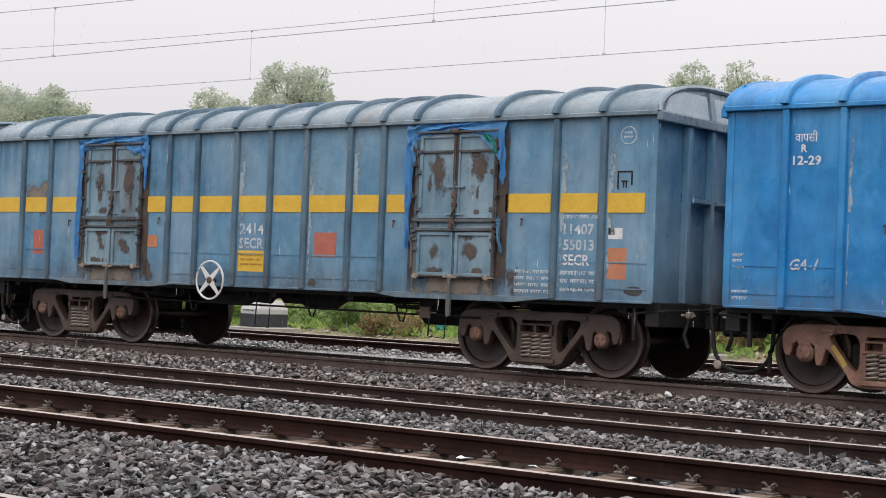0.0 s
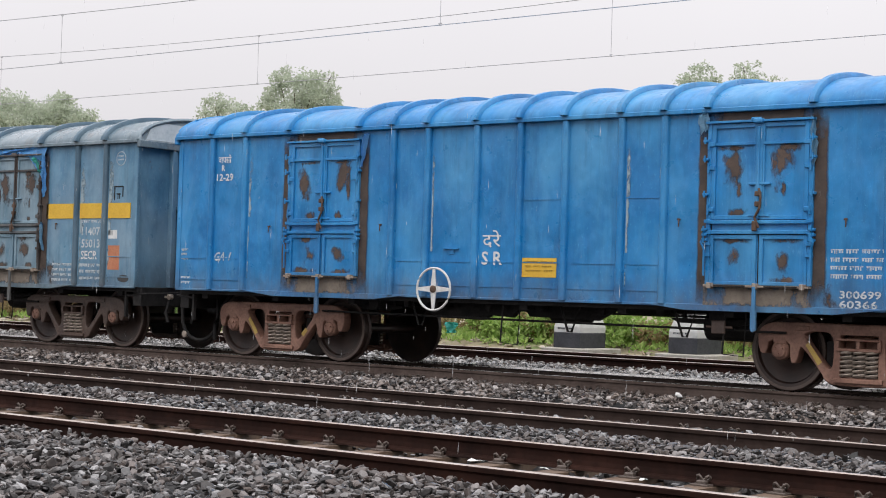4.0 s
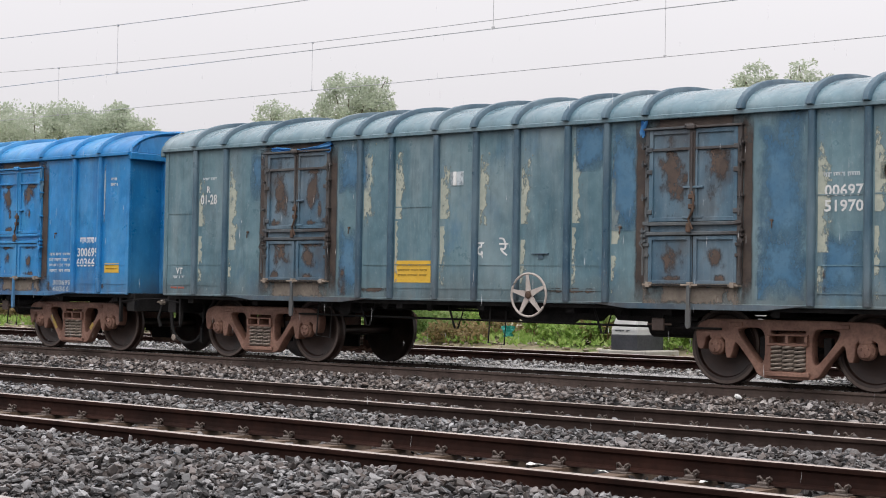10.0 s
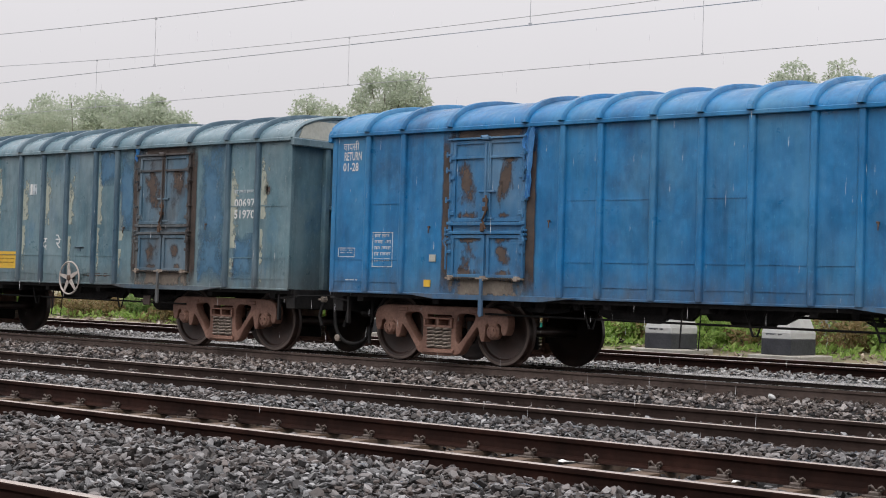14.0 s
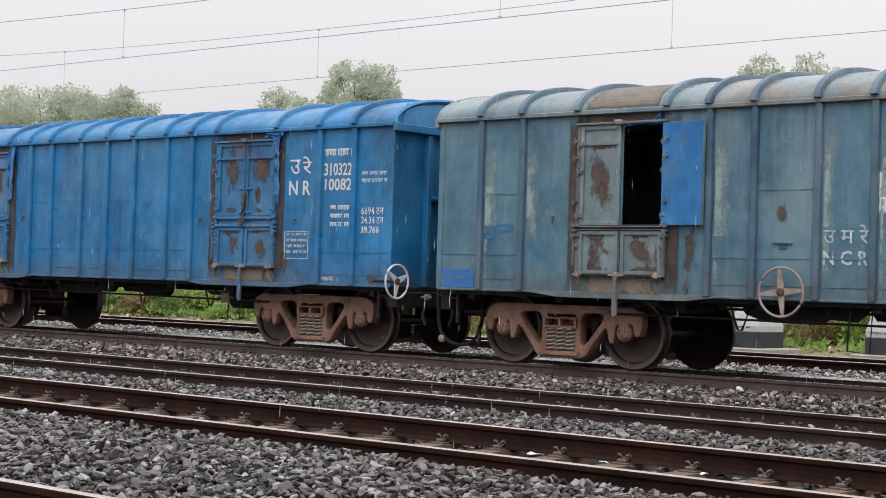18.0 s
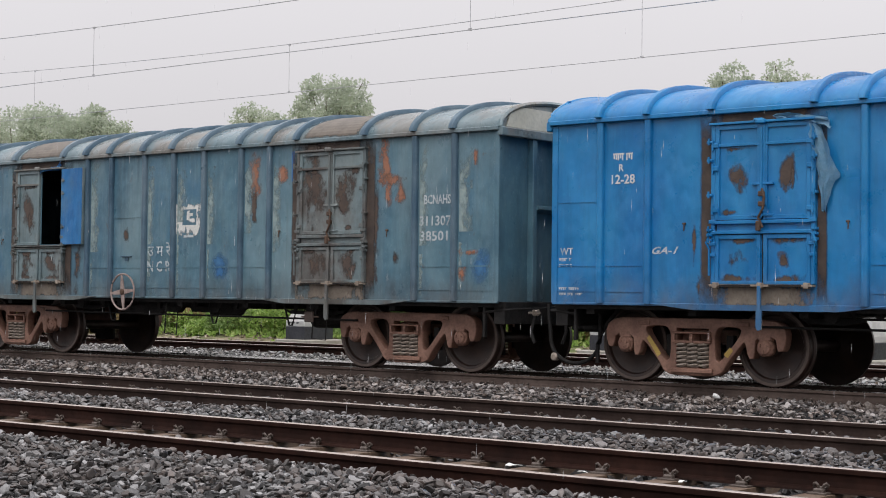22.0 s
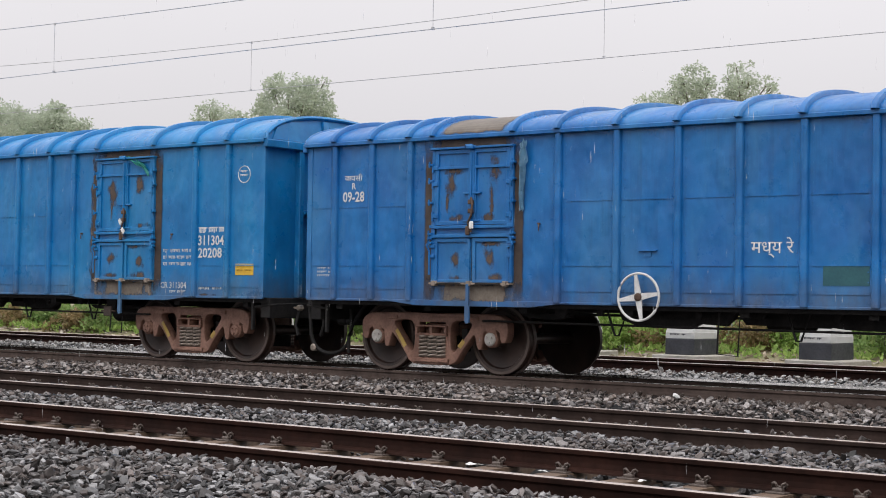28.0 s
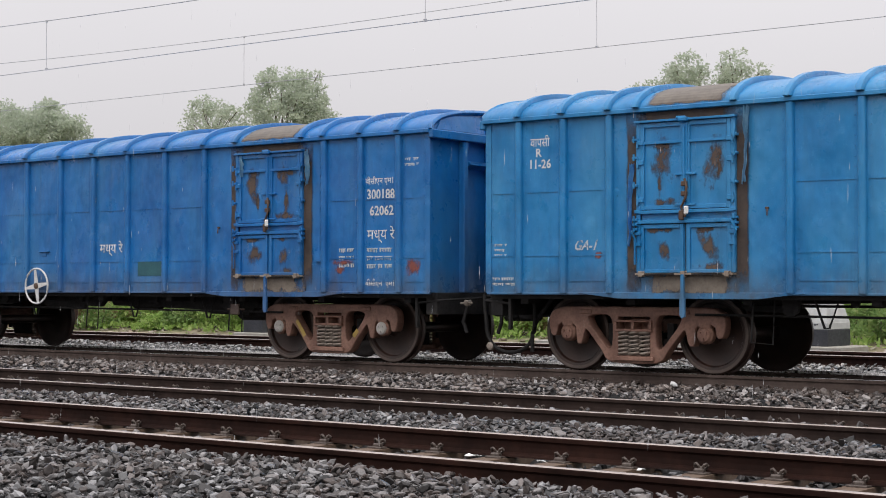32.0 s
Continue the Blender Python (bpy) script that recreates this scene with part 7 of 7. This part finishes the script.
def leaf_cloud(name, centres, radii, counts, size, rng, droop=0.0):
    """Bent leaf blades round many centres, in one mesh."""
    vs, ts, base = [], [], 0
    blade = np.array([[0, 0, 0], [0.5, 0.28, 0.10], [1.0, 0, -0.05], [0.5, -0.28, 0.10]])
    tri = np.array([[0, 1, 2], [0, 2, 3]])
    for c, r, n in zip(centres, radii, counts):
        d = rng.normal(size=(n, 3))
        d /= np.linalg.norm(d, axis=1)[:, None]
        p = np.array(c) + d * (rng.uniform(0.25, 1.0, (n, 1)) ** 0.6) * np.array(r)
        a = rng.normal(size=(n, 3)) + d * 0.7
        a[:, 2] -= droop
        a /= np.linalg.norm(a, axis=1)[:, None]
        b = np.cross(a, rng.normal(size=(n, 3)))
        b /= np.linalg.norm(b, axis=1)[:, None]
        u = np.cross(a, b)
        s = size * rng.uniform(0.6, 1.4, (n, 1, 1))
        m = np.stack([a, b, u], 2)
        q = np.einsum("nij,vj->nvi", m, blade) * s + p[:, None, :]
        vs.append(q.reshape(-1, 3))
        ts.append((tri[None] + (np.arange(n) * 4)[:, None, None] + base).reshape(-1, 3))
        base += n * 4
    return mesh_from_arrays(name, np.concatenate(vs), np.concatenate(ts))


def bush(x, y, wide, high, mat, rng, label):
    b = thing("bush", label, "bush", "bushes on the verge", loc=(x, y, bed_level(y)))
    n = 7 + int(wide * 5)
    cs = [(rng.uniform(-wide, wide) * 0.5, rng.uniform(-0.35, 0.45), high * rng.uniform(0.12, 0.85)) for _ in range(n)]
    me = leaf_cloud("foliage", cs, [(0.24, 0.24, 0.20)] * n, [int(rng.uniform(75, 120))] * n, 0.11, rng)
    piece("foliage", me, mat, b)
    bm = bmesh.new()
    for c in cs[:7]:
        tube(bm, [(c[0] * 0.3, c[1] * 0.3, -0.05), (c[0] * 0.8, c[1] * 0.8, c[2] * 0.6), c], 0.012, 5)
    part("stem", bm, BARK, b)


rng = np.random.default_rng(31)
x = -47.0
while x < -8.5:
    dry = rng.random() < 0.27
    wide = rng.uniform(0.9, 1.9)
    mat = BUSH_DRY if dry else (BUSH_A if rng.random() < 0.6 else BUSH_B)
    bush(x, rng.uniform(29.0, 30.4), wide, rng.uniform(0.40, 1.05) * (0.7 if dry else 1), mat, rng,
         "dry brown weeds on the verge beyond the tracks" if dry else "leafy green bush on the verge beyond the tracks")
    x += wide * rng.uniform(0.42, 0.75)
x = -54.0
while x < -8.0:
    wide = rng.uniform(2.0, 3.4)
    bush(x, rng.uniform(32.0, 34.5), wide, rng.uniform(1.2, 2.1), BUSH_B if rng.random() < 0.55 else BUSH_A, rng, "tall green shrub behind the verge")
    x += wide * rng.uniform(0.5, 0.8)

n = 5200
gx, gy = rng.uniform(-50, -8, n), 31.5 - 2.8 * rng.random(n) ** 1.7
grass = new("grass", leaf_cloud("grass", [(a, b, bed_level(b) + 0.05) for a, b in zip(gx, gy)], [(0.06, 0.06, 0.05)] * n, [4] * n, 0.13, rng, -1.2))
grass.data.materials.append(BUSH_A)
tagged(grass, "patchy green grass and weeds on the verge", "grass", kind="stuff")


def tree(x, y, lobes, rng, label, clump=0.55, size=0.16, leaves=70, share=1.0, thick=0.13, mat=None):
    """A tapered trunk, forked limbs, and a ragged crown of leaf clumps set over a few rounded lobes.
    Each lobe: offset along x, height of its top, half width, half height."""
    base = bed_level(y)
    t = thing("tree", label, "tree", "trees in the distance", loc=(x, y, base))
    cs, rs = [], []
    fork = min(top - base - 1.9 * hz for dx, top, hx, hz in lobes)
    for dx, top, hx, hz in lobes:
        n = int(share * (9 + 13 * hx * hz / clump ** 2 * 0.35))
        for i in range(n):
            d = Vector(rng.normal(size=3)).normalized()
            out = rng.uniform(0.35, 1.0) ** 0.5
            r = clump * rng.uniform(0.6, 1.25)
            cs.append((dx + d.x * out * max(0.1, hx - r * 0.6), d.y * out * hx * 0.8, top - base - hz + d.z * out * (hz - r * 0.45)))
            rs.append((r, r, r * rng.uniform(0.55, 0.8)))
    bm = bmesh.new()
    lean = lobes[0][0] * 0.6
    mid = (lean * 0.3, 0, fork * 0.5)
    n = 9
    for i, (p, q, r) in enumerate((((0, 0, -0.1), mid, thick), (mid, (lean, 0.1, fork * 1.05), thick * 0.8))):
        tube(bm, [p, q], r, n)
    part("trunk", bm, BARK, t)
    for c in cs[::max(1, len(cs) // 16)]:
        bm = bmesh.new()
        m = (lean + (c[0] - lean) * 0.45, c[1] * 0.4, fork + (c[2] - fork) * 0.55)
        tube(bm, [(lean, 0.1, fork), m], thick * 0.35, 6)
        tube(bm, [m, c], thick * 0.2, 5)
        part("limb", bm, BARK, t)
    me = leaf_cloud("crown", cs, rs, [int(leaves * rng.uniform(0.6, 1.3)) for _ in cs], size, rng, 0.25)
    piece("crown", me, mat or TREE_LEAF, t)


rng = np.random.default_rng(77)
tree(-84.0, 60, ((0.0, 12.75, 5.6, 2.6), (-4.4, 12.1, 4.4, 2.3), (4.2, 12.3, 3.0, 2.2)), rng, "broad spreading green tree, its leaves painted pale for rain haze", 0.55, 0.18, 62, 1.15)
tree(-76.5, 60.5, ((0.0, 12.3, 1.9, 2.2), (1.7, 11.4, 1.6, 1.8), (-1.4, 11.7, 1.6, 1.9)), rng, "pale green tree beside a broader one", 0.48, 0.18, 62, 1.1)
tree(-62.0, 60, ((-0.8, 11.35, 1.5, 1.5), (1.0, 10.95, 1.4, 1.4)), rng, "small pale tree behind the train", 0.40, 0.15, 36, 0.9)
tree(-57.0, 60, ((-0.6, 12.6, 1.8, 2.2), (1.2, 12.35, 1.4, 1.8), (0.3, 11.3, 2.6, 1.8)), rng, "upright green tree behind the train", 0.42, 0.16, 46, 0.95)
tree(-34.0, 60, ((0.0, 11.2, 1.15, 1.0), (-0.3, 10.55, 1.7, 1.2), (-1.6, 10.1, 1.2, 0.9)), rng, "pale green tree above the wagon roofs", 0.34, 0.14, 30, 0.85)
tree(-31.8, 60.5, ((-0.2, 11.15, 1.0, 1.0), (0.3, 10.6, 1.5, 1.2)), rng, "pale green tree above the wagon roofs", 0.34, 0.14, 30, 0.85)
tree(-10.1, 34, ((0.0, 8.6, 1.9, 2.0), (-0.6, 7.4, 1.5, 1.4), (0.6, 6.6, 1.7, 1.4)), rng, "tall green tree with large leaves beyond the tracks", 0.34, 0.16, 15, 0.8, 0.10, NEAR_LEAF)
tree(-14.0, 40, ((-0.5, 7.6, 0.8, 1.0), (0.6, 7.5, 0.9, 1.1), (0.2, 6.8, 1.3, 1.0)), rng, "thin pale sapling beside a taller tree", 0.28, 0.13, 24, 0.9, 0.06)

# ---- small things on the stones ----
pebble = new("pale_stone", scatter("pale_stone", ROCKS[:1], np.array([[-9.66, 16.75, -0.07]]), np.array([0.075]), np.random.default_rng(3)))
pebble.data.materials.append(plain("pale_limestone", (0.55, 0.55, 0.54), (0.68, 0.68, 0.66), 9, 0.7))
tagged(pebble, "single pale stone lying on the dark ballast", "stone")
litter = np.random.default_rng(12)
for i, (x, y, z, s) in enumerate(((-7.41, 9.84, -0.215, 0.06), (-6.75, 9.80, -0.215, 0.03), (-5.9, 9.78, -0.215, 0.025))):
    bm = bmesh.new()
    q = [bm.verts.new((litter.uniform(-1, 1) * s * 0.3 + s * a, litter.uniform(-1, 1) * s * 0.2 + s * 0.5 * b, litter.uniform(0.0, 0.02))) for a, b in ((-1, -1), (0, -1.2), (1, -1), (1, 1), (0, 1.2), (-1, 1))]
    bm.faces.new(q)
    bmesh.ops.triangulate(bm, faces=bm.faces)
    bmesh.ops.solidify(bm, geom=bm.faces[:], thickness=0.003)
    me = bpy.data.meshes.new("paper_scrap")
    bm.to_mesh(me)
    bm.free()
    me.materials.append(TAG_WHITE)
    ob = new("paper_scrap", me)
    ob.location = (x, y, z)
    tagged(ob, "crumpled scrap of pale paper between the sleepers", "litter", "scraps between the rails")

bag_rng = np.random.default_rng(90)
bm = bmesh.new()
grid = [[bm.verts.new((0.30 * (i / 5 - 0.5) + bag_rng.uniform(-0.02, 0.02), 0.05 * math.sin(i * 1.9 + j) + bag_rng.uniform(-0.03, 0.03), 0.26 * j / 5 * (1 - 0.3 * abs(i / 5 - 0.5)) + bag_rng.uniform(-0.015, 0.015)))
         for i in range(6)] for j in range(6)]
for a, b in zip(grid, grid[1:]):
    for i in range(5):
        bm.faces.new((a[i], a[i + 1], b[i + 1], b[i]))
bmesh.ops.solidify(bm, geom=bm.faces[:], thickness=0.006)
me = bpy.data.meshes.new("plastic_sheet")
bm.to_mesh(me)
bm.free()
me.materials.append(RAG_GREEN)
sheet_ob = new("plastic_sheet", me)
sheet_ob.location = (-22.17, 28.4, 0.17)
tagged(sheet_ob, "crumpled teal plastic sheet caught in the weeds", "litter")

rubble_rng = np.random.default_rng(44)
spots_xy = np.stack([rubble_rng.uniform(-46, -8, 900), rubble_rng.uniform(27.3, 29.6, 900), np.zeros(900)], 1)
spots_xy[:, 2] = [bed_level(v) - 0.02 for v in spots_xy[:, 1]]
rubble = new("rubble", scatter("rubble", ROCKS, spots_xy, rubble_rng.uniform(0.03, 0.11, 900), rubble_rng))
rubble.data.materials.append(stone_mat("tan_rubble", (0.14, 0.11, 0.08), (0.52, 0.48, 0.42), (0.36, 0.27, 0.18)))
tagged(rubble, "scattered pale rubble and debris on the bare strip by the verge", "rubble", kind="stuff")


# ---- falling rain, a tall shower of thin drops in front of the train ----
RAIN_SPEED = 7.0


def rain_shower(count, seed):
    drop = Nodes("rain_drop", 0.15, 0.0, 0.5)
    drop.done((0.80, 0.81, 0.83))
    clear = drop.n.new("ShaderNodeBsdfTransparent")
    mx = drop.n.new("ShaderNodeMixShader")
    mx.inputs[0].default_value = 0.50
    drop.l.new(drop.b.outputs[0], mx.inputs[1])
    drop.l.new(clear.outputs[0], mx.inputs[2])
    drop.l.new(mx.outputs[0], drop.n["Material Output"].inputs["Surface"])
    r = np.random.default_rng(seed)
    y = r.uniform(8.0, 16.8, count)
    x = -y * r.uniform(0.36, 1.50, count)
    z = r.uniform(-0.3, 8.0 + RAIN_SPEED * 32.0, count)
    long = r.uniform(0.05, 0.13, count)
    wide = r.uniform(0.0012, 0.0024, count)
    lean = r.uniform(-0.03, 0.07, count)
    ring = np.array([(math.cos(a), math.sin(a)) for a in (0.3, 2.39, 4.49)])
    vs = np.zeros((count, 5, 3))
    vs[:, 0] = np.stack([x, y, z], 1)
    vs[:, 4] = np.stack([x + lean * long, y, z + long], 1)
    vs[:, 1:4, 0] = (x + 0.4 * lean * long)[:, None] + ring[None, :, 0] * wide[:, None]
    vs[:, 1:4, 1] = y[:, None] + ring[None, :, 1] * wide[:, None]
    vs[:, 1:4, 2] = (z + 0.4 * long)[:, None]
    tri = np.array([(0, 2, 1), (0, 3, 2), (0, 1, 3), (4, 1, 2), (4, 2, 3), (4, 3, 1)])
    ts = (tri[None] + (np.arange(count) * 5)[:, None, None]).reshape(-1, 3)
    ob = new("rain", mesh_from_arrays("rain", vs.reshape(-1, 3), ts))
    ob.data.materials.append(drop.m)
    return tagged(ob, "thin pale streaks of falling rain", "rain", kind="stuff")


RAIN = rain_shower(13000, 61)


def motions():
    """The wagons roll to the left along the track, and their wheels turn with them; rain falls."""
    walk(RAIN, [(t, pose(0, 0, -RAIN_SPEED * t)) for t in range(33)])
    steps = [i * 0.5 for i in range(65)]
    for i, c in enumerate(CENTRES):
        walk(W[i][0], [(t, pose(c - rolled(t), AXIS_Y, 0)) for t in steps])
    fine = [i * 0.2 for i in range(161)]
    turns = [math.degrees(rolled(t) / WHEEL_R) for t in fine]
    for ws in WHEELSETS:
        x, y, z = ws.location
        walk(ws, [(t, pose(x, y, z, 0, -a, 0)) for t, a in zip(fine, turns)])


motions()
